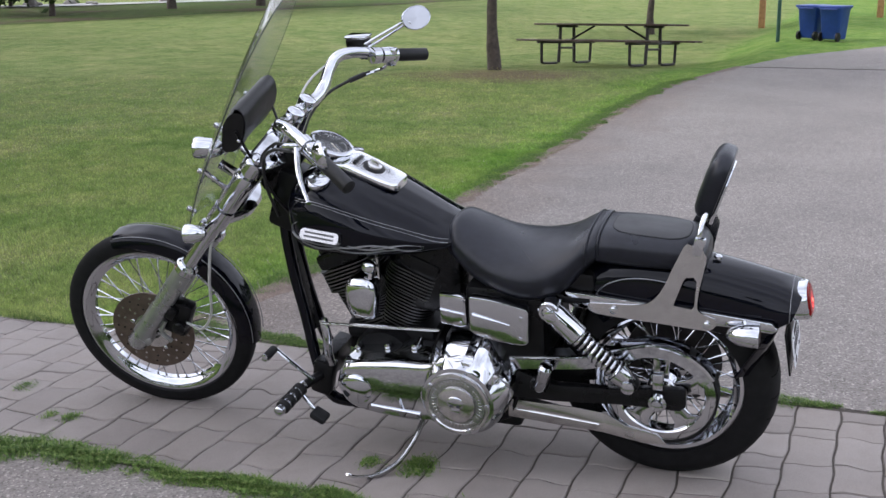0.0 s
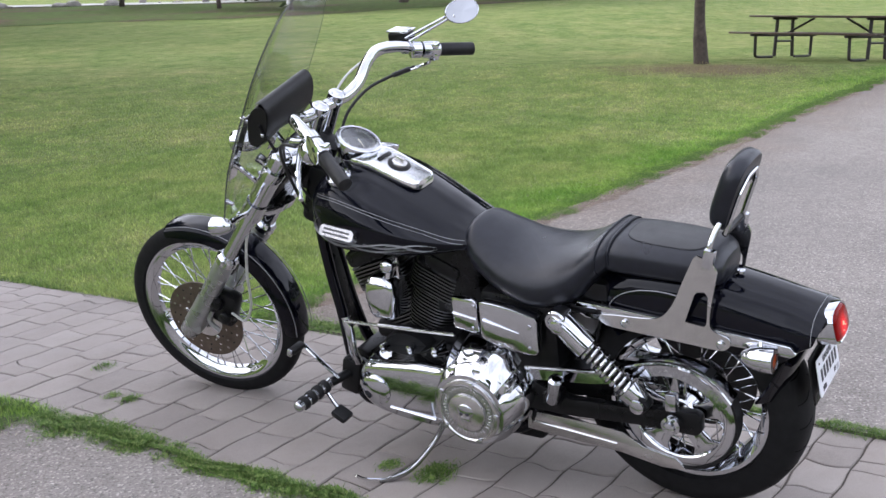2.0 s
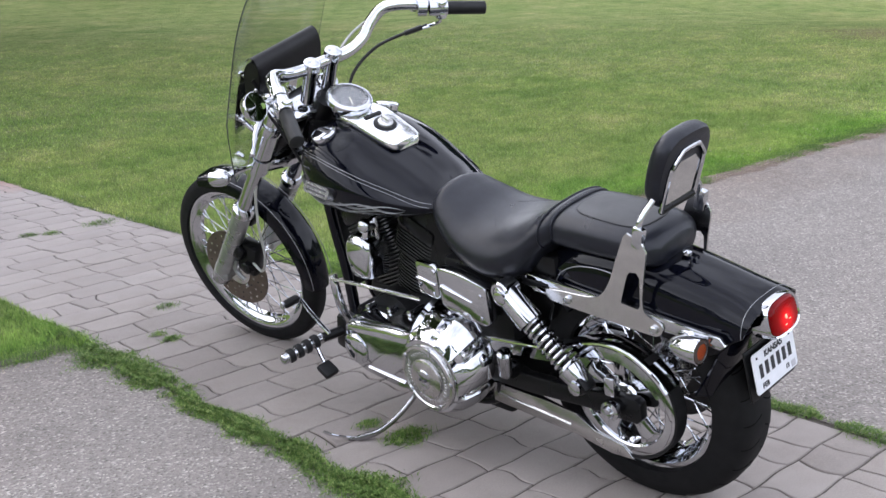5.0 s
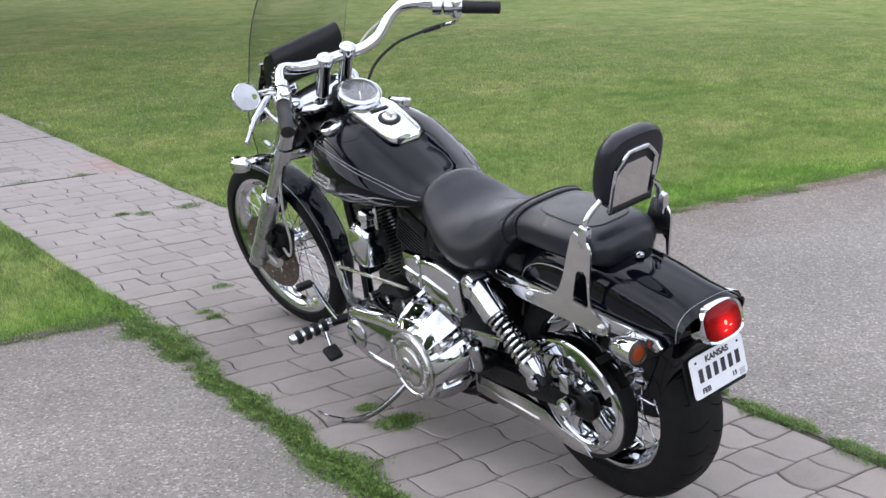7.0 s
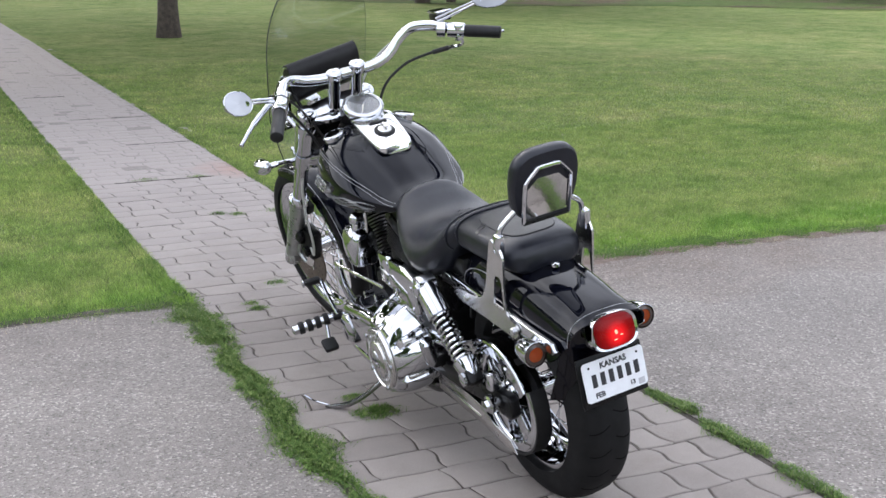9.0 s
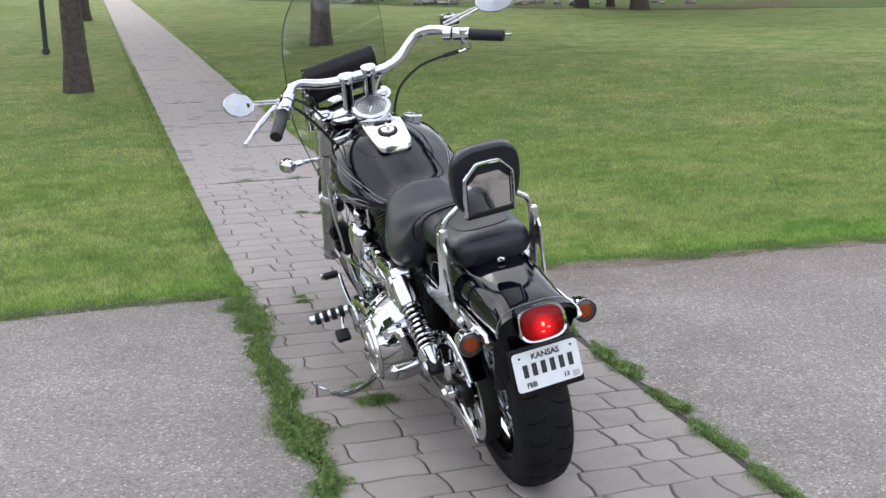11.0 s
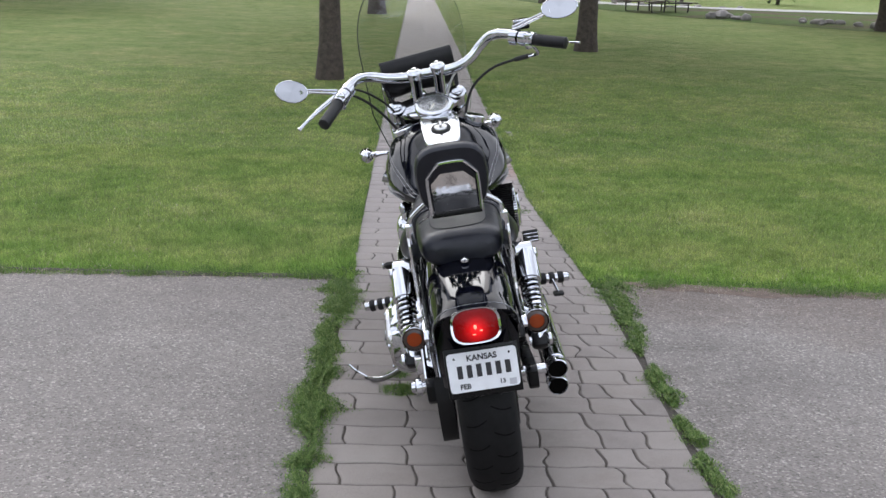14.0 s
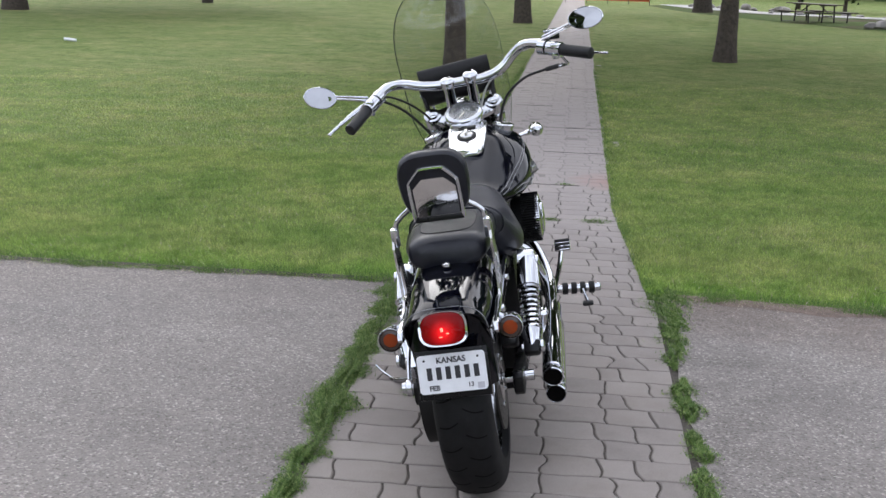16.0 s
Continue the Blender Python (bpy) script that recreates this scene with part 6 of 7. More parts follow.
part("caliper_pipe", tube(curve([(FRONT.x - 0.08, 0.12, FRONT.z + 0.07), (FRONT.x - 0.06, 0.125, FRONT.z + 0.03), (FRONT.x - 0.085, 0.12, FRONT.z - 0.01)], 10), 0.008, 8), M_ALU, cal, "", STEER)
part("brake_line", tube(curve([(FRONT.x - 0.15, 0.11, FRONT.z + 0.06), (FRONT.x - 0.21, 0.13, FRONT.z + 0.05), (FRONT.x - 0.262, 0.14, FRONT.z + 0.12), (FRONT.x - 0.285, 0.14, FRONT.z + 0.26), (FRONT.x - 0.325, 0.12, FRONT.z + 0.4), (FRONT.x - 0.44, 0.06, FRONT.z + 0.52)], 40), 0.0045, 8), M_CABLE, bike, "pale braided brake line", STEER)

# headlamp and front signals
hl = part("headlamp", lathe([(-0.066, 0.004), (-0.06, 0.014), (-0.046, 0.024), (-0.02, 0.031), (0.02, 0.0345), (0.03, 0.035), (0.035, 0.033)], (1.425, 0.0, 0.972), (1, 0, 0.02), 32), M_CHROME, bike, "chrome bullet headlamp", STEER)
part("headlamp_glass", lathe([(0.03, 0.033), (0.039, 0.024), (0.042, 0.001)], (1.425, 0.0, 0.972), (1, 0, 0.02), 28), M_MIRROR, hl, "clear lens over a reflector", STEER)
part("headlamp_bracket", tube([(1.39, 0, 0.92), (1.31, 0, 0.86)], 0.016, 8), M_CHROME, hl, "", STEER)
for sgn in (1, -1):
    c = Vector((1.378, 0.262 * sgn, 0.812))
    signal(c + Vector((0.03, 0, 0.0)), Vector((1, 0, -0.05)), STEER, 0.029, True, 0.06)
    part("signal_stalk", tube(curve([c, c + Vector((-0.01, -0.06 * sgn, -0.002)), fork_at(0.795, 0.13 * sgn)], 10), [0.011] * 4 + [0.008] * 6, 8), M_CHROME, bike, "", STEER)

# handlebar, as it stands turned to the left
HB = {1: [(1.107, 0.02, 1.09), (1.104, 0.09, 1.087), (1.09, 0.16, 1.095), (1.06, 0.225, 1.113), (1.01, 0.27, 1.114), (0.95, 0.303, 1.09), (0.892, 0.332, 1.058), (0.83, 0.366, 1.026)],
      -1: [(1.107, 0.02, 1.09), (1.1, -0.075, 1.094), (1.096, -0.14, 1.117), (1.092, -0.19, 1.163), (1.075, -0.235, 1.192), (1.03, -0.292, 1.19), (0.972, -0.343, 1.173), (0.925, -0.392, 1.158)]}
full = list(reversed(HB[-1][1:])) + HB[1]
part("handlebar", tube(curve(full, 110), 0.0185, 16), M_CHROME, bike, "wide chrome pullback handlebar")
MIRROR = {1: Vector((0.805, 0.479, 1.126)), -1: Vector((0.898, -0.461, 1.262))}
GRIP_END = {1: Vector((0.783, 0.39, 1.001)), -1: Vector((0.876, -0.468, 1.141))}
GRIP_IN = {1: Vector(HB[1][6]).lerp(Vector(HB[1][7]), 0.15), -1: Vector((0.941, -0.368, 1.163))}
LEVER_TIP = {1: Vector((0.862, 0.482, 0.988)), -1: Vector((0.965, -0.525, 1.128))}
for sgn in (1, -1):
    base, topr = Vector((1.155, 0.02 + 0.043 * sgn, 0.985 - 0.006 * sgn)), Vector((1.094, 0.02 + 0.043 * sgn, 1.104 - 0.008 * sgn))
    d = (topr - base).normalized()
    part("handlebar_riser", lathe([(0, 0.02), (0.1, 0.021), (0.112, 0.026), (0.128, 0.0275), (0.14, 0.0265), (0.145, 0.02), (0.146, 0.001)], base, d, 24), M_CHROME, bike, "chrome handlebar riser")
    a, b = Vector(HB[sgn][6]), Vector(HB[sgn][7])
    g1 = GRIP_END[sgn]
    g0 = GRIP_IN[sgn]
    part("grip", tube([g0, g0.lerp(g1, 0.03), g0.lerp(g1, 0.97), g1], [0.018, 0.0205, 0.0205, 0.015], 18), M_GRIP, bike, "black rubber handlebar grip")
    dirv = (b - a).normalized() if sgn > 0 else (g1 - g0).normalized()
    sw = g0 - dirv * 0.029
    part("switch_housing", Shape().add(*lathe([(-0.03, 0.018), (-0.028, 0.025), (0.0, 0.027), (0.028, 0.025), (0.03, 0.018)], sw, dirv, 18)).add(*rbox((0.03, 0.025, 0.03), tuple(sw + Vector((-0.01, 0, -0.02))), 0.007)).add(*rbox((0.022, 0.03, 0.022), tuple(sw + Vector((-0.02, 0, 0.012))), 0.006)), M_CHROME, bike, "chrome switch housing")
    pm = sw - dirv * 0.05
    part("lever_perch", Shape().add(*lathe([(-0.016, 0.018), (-0.014, 0.026), (0.014, 0.026), (0.016, 0.018)], pm, dirv, 18)).add(*rbox((0.05, 0.03, 0.026), tuple(pm + Vector((0.035, 0.015 * sgn, -0.004))), 0.008)), M_CHROME, bike)
    out_v = (Vector((0.45, 0.89, -0.15)) if sgn > 0 else Vector((0.85, -0.4, -0.35))).normalized()
    lv = [pm + out_v * 0.03, pm.lerp(LEVER_TIP[sgn], 0.3) + out_v * 0.03, pm.lerp(LEVER_TIP[sgn], 0.6) + out_v * 0.022, LEVER_TIP[sgn]]
    part("hand_lever", tube(curve(lv, 24), [0.0095] * 14 + [0.0075] * 4 + [0.0062] * 5 + [0.008], 10, flat=0.7), M_CHROME, bike, "chrome control lever")
    mc = MIRROR[sgn]
    root = pm + Vector((0.02, 0, 0.025)) if sgn < 0 else sw + Vector((0.012, 0.012, 0.02))
    st = root.lerp(mc, 0.75)
    part("mirror_stem", tube([root, root.lerp(mc, 0.1), st, mc + Vector((0.01, -0.03 * sgn, -0.008))], [0.007, 0.0045, 0.0042, 0.008], 8), M_CHROME, bike)
    part("mirror_stem", tube([root + Vector((0.014, 0, 0.01)), st + Vector((0.01, 0, 0.006))], 0.0045, 8), M_CHROME, bike)
    nv = Vector((-0.8, -0.48, 0.17) if sgn > 0 else (-0.86, 0.36, 0.27)).normalized()
    big = 1.0 if sgn > 0 else 1.1
    u = Vector((0, 1, 0.12)) - nv * Vector((0, 1, 0.12)).dot(nv)
    u.normalize()
    w = nv.cross(u)
    rings = []
    for t, s2 in ((-0.03, 0.05), (-0.026, 0.5), (-0.016, 0.82), (-0.004, 0.98), (0.002, 1.0), (0.004, 0.96), (0.002, 0.93)):
        rings.append([mc + nv * t + (u * math.cos(q) * 0.06 * big + w * math.sin(q) * 0.039) * s2 for q in (2 * math.pi * k / 36 for k in range(36))])
    mr = part("mirror", skin(rings), M_CHROME, bike, "oval chrome mirror")
    part("mirror_glass", skin([[mc + nv * (0.0028 + 0.001 * (1 - s2)) + (u * math.cos(q) * 0.0565 * big + w * math.sin(q) * 0.0363) * s2 for q in (2 * math.pi * k / 36 for k in range(36))] for s2 in (1.0, 0.8, 0.6, 0.4, 0.2, 0.01)], False), M_MIRROR, mr, "silvered glass", None, 180)
# brake fluid box on the right bar
pr_ = Vector((1.022, -0.337, 1.194))
part("fluid_reservoir", Shape().add(*rbox((0.07, 0.055, 0.028), tuple(pr_ + Vector((0.03, 0.0, 0.018))), 0.007)), M_SATIN, bike, "dark brake fluid reservoir")
part("reservoir_lid", rbox((0.076, 0.06, 0.009), tuple(pr_ + Vector((0.03, 0.0, 0.036))), 0.004), M_CHROME, bike, "chrome reservoir lid")
# cables
part("throttle_cable", tube(curve([(1.035, -0.362, 1.107), (1.055, -0.34, 1.1), (1.09, -0.285, 1.09), (1.13, -0.21, 1.066), (1.165, -0.135, 1.0), (1.18, -0.09, 0.88)], 40), 0.005, 8), M_HOSE, bike, "black throttle cable")
part("cable_boot", tube([(1.047, -0.349, 1.102), (1.08, -0.302, 1.093)], 0.0085, 8), M_HOSE, bike)
part("cable_elbow", tube(curve([(0.957, -0.35, 1.16), (0.985, -0.375, 1.12), (1.015, -0.38, 1.107), (1.045, -0.35, 1.1)], 10), 0.0055, 8), M_CHROME, bike)
part("brake_hose", tube(curve([(1.04, -0.32, 1.185), (1.1, -0.24, 1.175), (1.15, -0.15, 1.13), (1.17, -0.07, 1.05), (1.18, -0.03, 0.95)], 30), 0.004, 8), M_CABLE, bike, "pale brake hose")
part("clutch_cable", tube(curve([(0.97, 0.345, 1.08), (1.04, 0.315, 1.07), (1.12, 0.24, 1.01), (1.17, 0.16, 0.9), (1.17, 0.11, 0.78)], 40), 0.005, 8), M_HOSE, bike, "black clutch cable")
part("wiring_loom", tube(curve([(1.0, 0.315, 1.09), (1.08, 0.25, 1.06), (1.17, 0.17, 0.98), (1.19, 0.1, 0.86), (1.16, 0.05, 0.76)], 30), 0.0042, 8), M_HOSE, bike)


# windshield with its brackets and the leather pouch
def shield_at(u, z):
    """u: -1 to 1 across."""
    x = 1.494 - (z - 0.8) * 0.568 - 0.045 * abs(u) ** 2.0 + 0.02 * math.sin((z - 0.8) * 3.0) - 0.05 * max(0.0, z - 0.9)
    return Vector((x, u * shield_w(z), z))


def shield_w(z):
    t = (z - 0.7) / 0.76
    w = 0.126 + 0.072 * min(1.0, max(0, t) / 0.35) ** 0.8
    if t > 0.6:
        w *= math.sqrt(max(0.0, 1 - ((t - 0.6) / 0.4) ** 2.6)) * 0.9 + 0.1
    return w


rows_z = [0.725 + 0.735 * k / 34 for k in range(35)]
v, f = [], []
nu = 25
for side, off in ((0, 0.0), (1, -0.004)):
    for z in rows_z:
        for k in range(nu):
            p = shield_at(-1 + 2 * k / (nu - 1), z)
            v.append((p.x + off, p.y, p.z))
nr = len(rows_z)
for j in range(nr - 1):
    for k in range(nu - 1):
        a = j * nu + k
        f.append((a, a + 1, a + 1 + nu, a + nu))
        b = nr * nu + a
        f.append((b, b + nu, b + 1 + nu, b + 1))
rim = [j * nu for j in range(nr)] + [(nr - 1) * nu + k for k in range(1, nu)] + [j * nu + nu - 1 for j in range(nr - 2, -1, -1)] + [k for k in range(nu - 2, 0, -1)]
for i in range(len(rim)):
    a, b = rim[i], rim[(i + 1) % len(rim)]
    f.append((a, b, b + nr * nu, a + nr * nu))
ws = part("windshield", (v, f), M_SHIELD, bike, "tall clear acrylic windshield", STEER, 60)
ws.visible_shadow = False
part("edge", tube([shield_at(s_, z) + Vector((-0.002, 0, 0)) for s_, zs in ((1, rows_z),) for z in zs], 0.002, 6), M_EDGE, ws, "dark polished edge of the acrylic", STEER)
edge_pts = [v[i] for i in rim]
part("windshield_edge", tube([(x - 0.002, y, z) for x, y, z in edge_pts], 0.001, 6, loop=True), M_RIM, ws, "", STEER)
for sgn in (1, -1):
    p0, p1 = shield_at(0.62 * sgn, 0.8), shield_at(0.62 * sgn, 1.13)
    mid = shield_at(0.62 * sgn, 0.95)
    bk = []
    for z in np.linspace(0.9, 1.11, 9):
        q = shield_at(0.62 * sgn, z)
        w2 = 0.02 if z < 1.08 else 0.013
        bk.append([(q.x - 0.008, q.y - w2, z), (q.x - 0.006, q.y + w2, z), (q.x - 0.0095, q.y + w2, z), (q.x - 0.0115, q.y - w2, z)])
    part("shield_bracket", skin(bk), M_WAVY, ws, "bright steel windshield bracket plate", STEER)
    for z in (0.81, 0.95, 1.1):
        q = shield_at(0.62 * sgn, z)
        part("bolt", lathe([(-0.02, 0.006), (0.006, 0.009), (0.01, 0.006), (0.011, 0.001)], q, (1, 0, 0.5), 10), M_CHROME, ws, "", STEER)
    part("shield_arm", tube([mid + Vector((-0.012, 0, 0)), fork_at(0.86, 0.1 * sgn)], 0.008, 8), M_CHROME, ws, "", STEER)
bagr = []
for k in range(13):
    t = -1 + k / 6
    s2 = 1.0 if abs(t) < 0.95 else 0.93
    ring = []
    for q in range(28):
        a = 2 * math.pi * q / 28
        c, si = math.cos(a), math.sin(a)
        ring.append((1.262 - 0.34 * (0.068 * si) + 0.036 * s2 * math.copysign(abs(c) ** 0.75, c) + 0.006 * math.cos(t * 1.5), 0.135 * t, 1.082 + 0.066 * s2 * math.copysign(abs(si) ** 0.8, si) + 0.003 * math.sin(t * 5 + 1)))
    bagr.append(ring)
bag = part("windshield_bag", skin(bagr), M_BAG, bike, "rolled black leather windshield pouch", STEER, 60)
flap = []
for t in (-1.01, 1.01):
    flap.append([(1.262 - 0.04 * math.sin(a) * 0.6 - 0.042 * math.cos(a) * 0.95, 0.135 * t, 1.085 + 0.072 * math.sin(a)) for a in np.linspace(radians(-35), radians(120), 14)])
fv = flap[0] + flap[1]
ff = [(i, i + 1, 15 + i, 14 + i) for i in range(13)]
part("flap", (fv + [(x + 0.003, y, z - 0.002) for x, y, z in fv], ff + [tuple(28 + q for q in reversed(g)) for g in ff] + [(0, 14, 42, 28), (13, 41, 55, 27)]), M_BAG, bag, "", STEER)
for sgn in (1, -1):
    part("bag_strap", tube([(1.25, 0.14 * sgn, 1.09), (1.225, 0.125 * sgn, 1.0), (1.2, 0.115 * sgn, 0.96)], 0.007, 6, flat=0.5), M_SATIN, bag, "", STEER)
    part("strap_stud", ball((1.245, 0.143 * sgn, 1.06), 0.006, (1, 1, 1), 6), M_CHROME, bag, "", STEER)


# ---- trees, furniture and far things ----
def tree(name, x, y, r, h, seed, label, lean=0.0, crown=True, leaf=0.26, count=9000):
    t = thing(name, label, "tree", pose(x, y, ground_height(x, y) - 0.02))
    rr = np.random.default_rng(seed)
    pts = [(lean * (k / 8) ** 1.3 * h * 0.5 + 0.03 * math.sin(k + seed), 0.03 * math.cos(k * 1.3 + seed), h * 0.55 * k / 8) for k in range(9)]
    rad = [r * (1.45 if k == 0 else 1.08 if k == 1 else 1.0 - 0.055 * k) for k in range(9)]
    dense = curve(pts, 24)
    dr = [float(np.interp(k / 23, [q / 8 for q in range(9)], rad)) * (1 + 0.05 * math.sin(k * 1.9 + seed)) for k in range(24)]
    part("trunk", tube(dense, dr, 14), M_BARK, t)
    top = Vector(pts[-1])
    limbs = Shape()
    ends = []
    for k in range(7):
        a = 2 * math.pi * k / 7 + rr.uniform(-0.3, 0.3)
        z0 = rr.uniform(0.62, 0.98)
        b = Vector(dense[int(z0 * 23)])
        e = b + Vector((math.cos(a), math.sin(a), 0)) * h * rr.uniform(0.24, 0.4) + Vector((0, 0, h * rr.uniform(0.1, 0.3)))
        limbs.add(*tube(curve([b, b.lerp(e, 0.5) + Vector((0, 0, 0.05 * h)), e], 8), [r * 0.42 * (1 - 0.75 * q / 7) for q in range(8)], 7))
        ends.append(e)
    ends.append(top + Vector((0, 0, h * 0.3)))
    limbs.add(*tube([top, ends[-1]], [r * 0.5, r * 0.12], 7))
    part("limbs", limbs, M_BARK, t)
    if crown:
        vs, fs = [], []
        for k in range(count):
            e = ends[k % len(ends)]
            d = rr.normal(size=3)
            d = d / np.linalg.norm(d) * h * 0.21 * rr.uniform(0.2, 1.0) ** 0.5
            c = np.array(e) + d * (1, 1, 0.75)
            a, b = rr.normal(size=3), rr.normal(size=3)
            a = a / np.linalg.norm(a) * leaf * rr.uniform(0.6, 1.3)
            b = np.cross(a, b)
            b = b / np.linalg.norm(b) * leaf * 0.5
            i = len(vs)
            vs += [c - a, c + b, c + a, c - b]
            fs.append((i, i + 1, i + 2, i + 3))
        cr = new("crown", big_mesh("crown", vs, fs, M_FOLIAGE))
        cr.parent = t
    return t


LABEL_TREE = "park tree with a straight grey-brown trunk on the lawn"
tree("tree", 1.97, 12.25, 0.125, 10.0, 1, LABEL_TREE)
tree("tree", 6.12, 18.6, 0.15, 11.0, 2, LABEL_TREE, 0.08)
tree("tree", 1.96, 31.4, 0.2, 12.0, 3, LABEL_TREE)
tree("tree", 16.4, 5.43, 0.078, 7.0, 4, "slim park tree standing in a patch of bare soil")
tree("tree", -25.2, -13.6, 0.35, 16.0, 6, "tall leafy park tree by the lane's far end", 0.0, True, 0.5, 9000)
tree("tree", 28.8, 5.5, 0.08, 6.0, 5, "thin young park tree")
for k, (x, y, r, h) in enumerate(((15.6, 28.9, 0.16, 9), (16.4, 28.7, 0.1, 8), (16.5, 27.0, 0.2, 10), (28.7, 26.2, 0.06, 6), (33.1, 22.0, 0.12, 7), (36.1, 20.4, 0.12, 7), (-12.1, 28.9, 0.26, 12), (-9.6, 38.4, 0.14, 10), (8.5, 46.1, 0.3, 11), (24.0, 40.0, 0.2, 9), (-3.0, 52.0, 0.2, 9))):
    tree("tree", x, y, r, h, 20 + k, "distant park tree with a dark trunk", 0.0, True, 0.34, 4200)


def shrub(x, y, w, h, clear, seed):
    """A low bushy tree: its crown begins clear metres over the ground."""
    rr = np.random.default_rng(seed)
    vs, fs = [], []
    for k in range(1300):
        d = rr.normal(size=3)
        d = d / np.linalg.norm(d) * rr.uniform(0.2, 1.0) ** 0.5 * (1 + 0.25 * math.sin(4 * d[0] + seed) * math.cos(3 * d[1]))
        c = np.array((d[0] * w, d[1] * w, clear + (h - clear) * (0.5 + 0.5 * d[2])))
        a, b = rr.normal(size=3), rr.normal(size=3)
        a = a / np.linalg.norm(a) * 0.14 * rr.uniform(0.6, 1.3)
        b = np.cross(a, b)
        b = b / np.linalg.norm(b) * 0.07
        i = len(vs)
        vs += [c - a, c + b, c + a, c - b]
        fs.append((i, i + 1, i + 2, i + 3))
    t = thing("shrub", "low bushy dark green tree beyond the lawn", "bush", pose(x, y, ground_height(x, y)))
    part("stem", tube([(0, 0, -0.1), (0.03, 0, clear), (0.0, 0.02, h * 0.7)], [0.11, 0.08, 0.03], 8), M_BARK, t)
    cr = new("crown", big_mesh("crown", vs, fs, M_FOLIAGE))
    cr.parent = t


for k, (x, y, w, h, clear) in enumerate(((28.0, 22.7, 1.15, 3.2, 0.35), (33.6, 29.0, 1.2, 2.8, 0.05), (29.4, 31.5, 0.9, 2.6, 0.5), (15.9, 54.6, 1.2, 3.4, 0.5), (14.2, 56.9, 1.1, 3.2, 0.5), (20.4, 54.0, 1.5, 3.6, 0.3))):
    shrub(x, y, w, h, clear, 60 + k)


# picnic table: x along its benches
TABLE = pose(18.46, 4.19, -0.145, 0, 0, -106.3) @ pose(0, 0, 0, -3.4, -1.0, 0)
SECOND_TABLE = pose(11.5, 38.8, ground_height(11.5, 38.8), 0, 0, -66)


def picnic_table(where, label):
    t = thing("picnic_table", label, "picnic table", where @ Matrix.Diagonal((0.975, 1.025, 0.84, 1)))
    for k in range(5):
        part("top_board", rbox((2.44, 0.135, 0.035), (0, -0.29 + k * 0.145, 0.745), 0.006), M_PICNIC, t)
    for sgn in (1, -1):
        for k in range(2):
            part("bench_board", rbox((2.44, 0.13, 0.035), (0, sgn * (0.66 + 0.14 * k), 0.445), 0.006), M_PICNIC, t)
    for x in (-0.8, 0.8):
        for sgn in (1, -1):
            part("leg", tube([(x, 0.2 * sgn, 0.73), (x, 0.24 * sgn, 0.02)], 0.027, 8), M_DARKSTEEL, t)
            part("bench_leg", tube(curve([(x, 0.75 * sgn, 0.43), (x, 0.74 * sgn, 0.08), (x, 0.7 * sgn, 0.025), (x, 0.6 * sgn, 0.015), (x, 0.3 * sgn, 0.015)], 14), 0.024, 8), M_DARKSTEEL, t)
        part("bench_beam", tube([(x, -0.86, 0.41), (x, 0.86, 0.41)], 0.026, 8), M_DARKSTEEL, t)
        part("brace", tube([(x, 0, 0.41), (x * 0.35, 0, 0.72)], 0.02, 8), M_DARKSTEEL, t)
        part("tie", tube([(x, -0.24, 0.3), (x, 0.24, 0.3)], 0.02, 8), M_DARKSTEEL, t)
        part("crosspiece", tube([(x, -0.3, 0.71), (x, 0.3, 0.71)], 0.025, 8), M_DARKSTEEL, t)


picnic_table(TABLE, "brown coated picnic table with attached benches on dark steel legs")
picnic_table(SECOND_TABLE, "dark picnic table standing where the lawn drops to the creek")


def bin_cart(x, y, turn):
    t = thing("wheeled_bin", "blue plastic wheeled refuse bin on the lawn", "bin", pose(x, y, 0, 0, 0, turn) @ Matrix.Scale(0.62, 4))
    rings = [[(sx * w, sy * d, z) for sx, sy in ((1, 0.8), (0.8, 1), (-0.8, 1), (-1, 0.8), (-1, -0.8), (-0.8, -1), (0.8, -1), (1, -0.8))] for z, w, d in ((0.06, 0.26, 0.24), (0.1, 0.27, 0.26), (0.9, 0.33, 0.34), (0.94, 0.36, 0.37), (0.96, 0.36, 0.37))]
    part("body", skin(rings), M_BLUE, t)
    part("lid", rbox((0.74, 0.78, 0.07), (0, 0, 0.99), 0.03), M_BLUE, t, "blue lid")
    part("handle", tube([(-0.26, 0.42, 0.93), (0.26, 0.42, 0.93)], 0.02, 8), M_BLUE, t)
    for sx in (-1, 1):
        part("wheel", lathe([(-0.03, 0.02), (-0.03, 0.13), (0.03, 0.13), (0.03, 0.02)], (0.27 * sx, 0.27, 0.13), (1, 0, 0), 18), M_RUBBER, t, "black wheel")


bin_cart(22.6, 0.98, 65)
bin_cart(22.95, 1.38, 62)

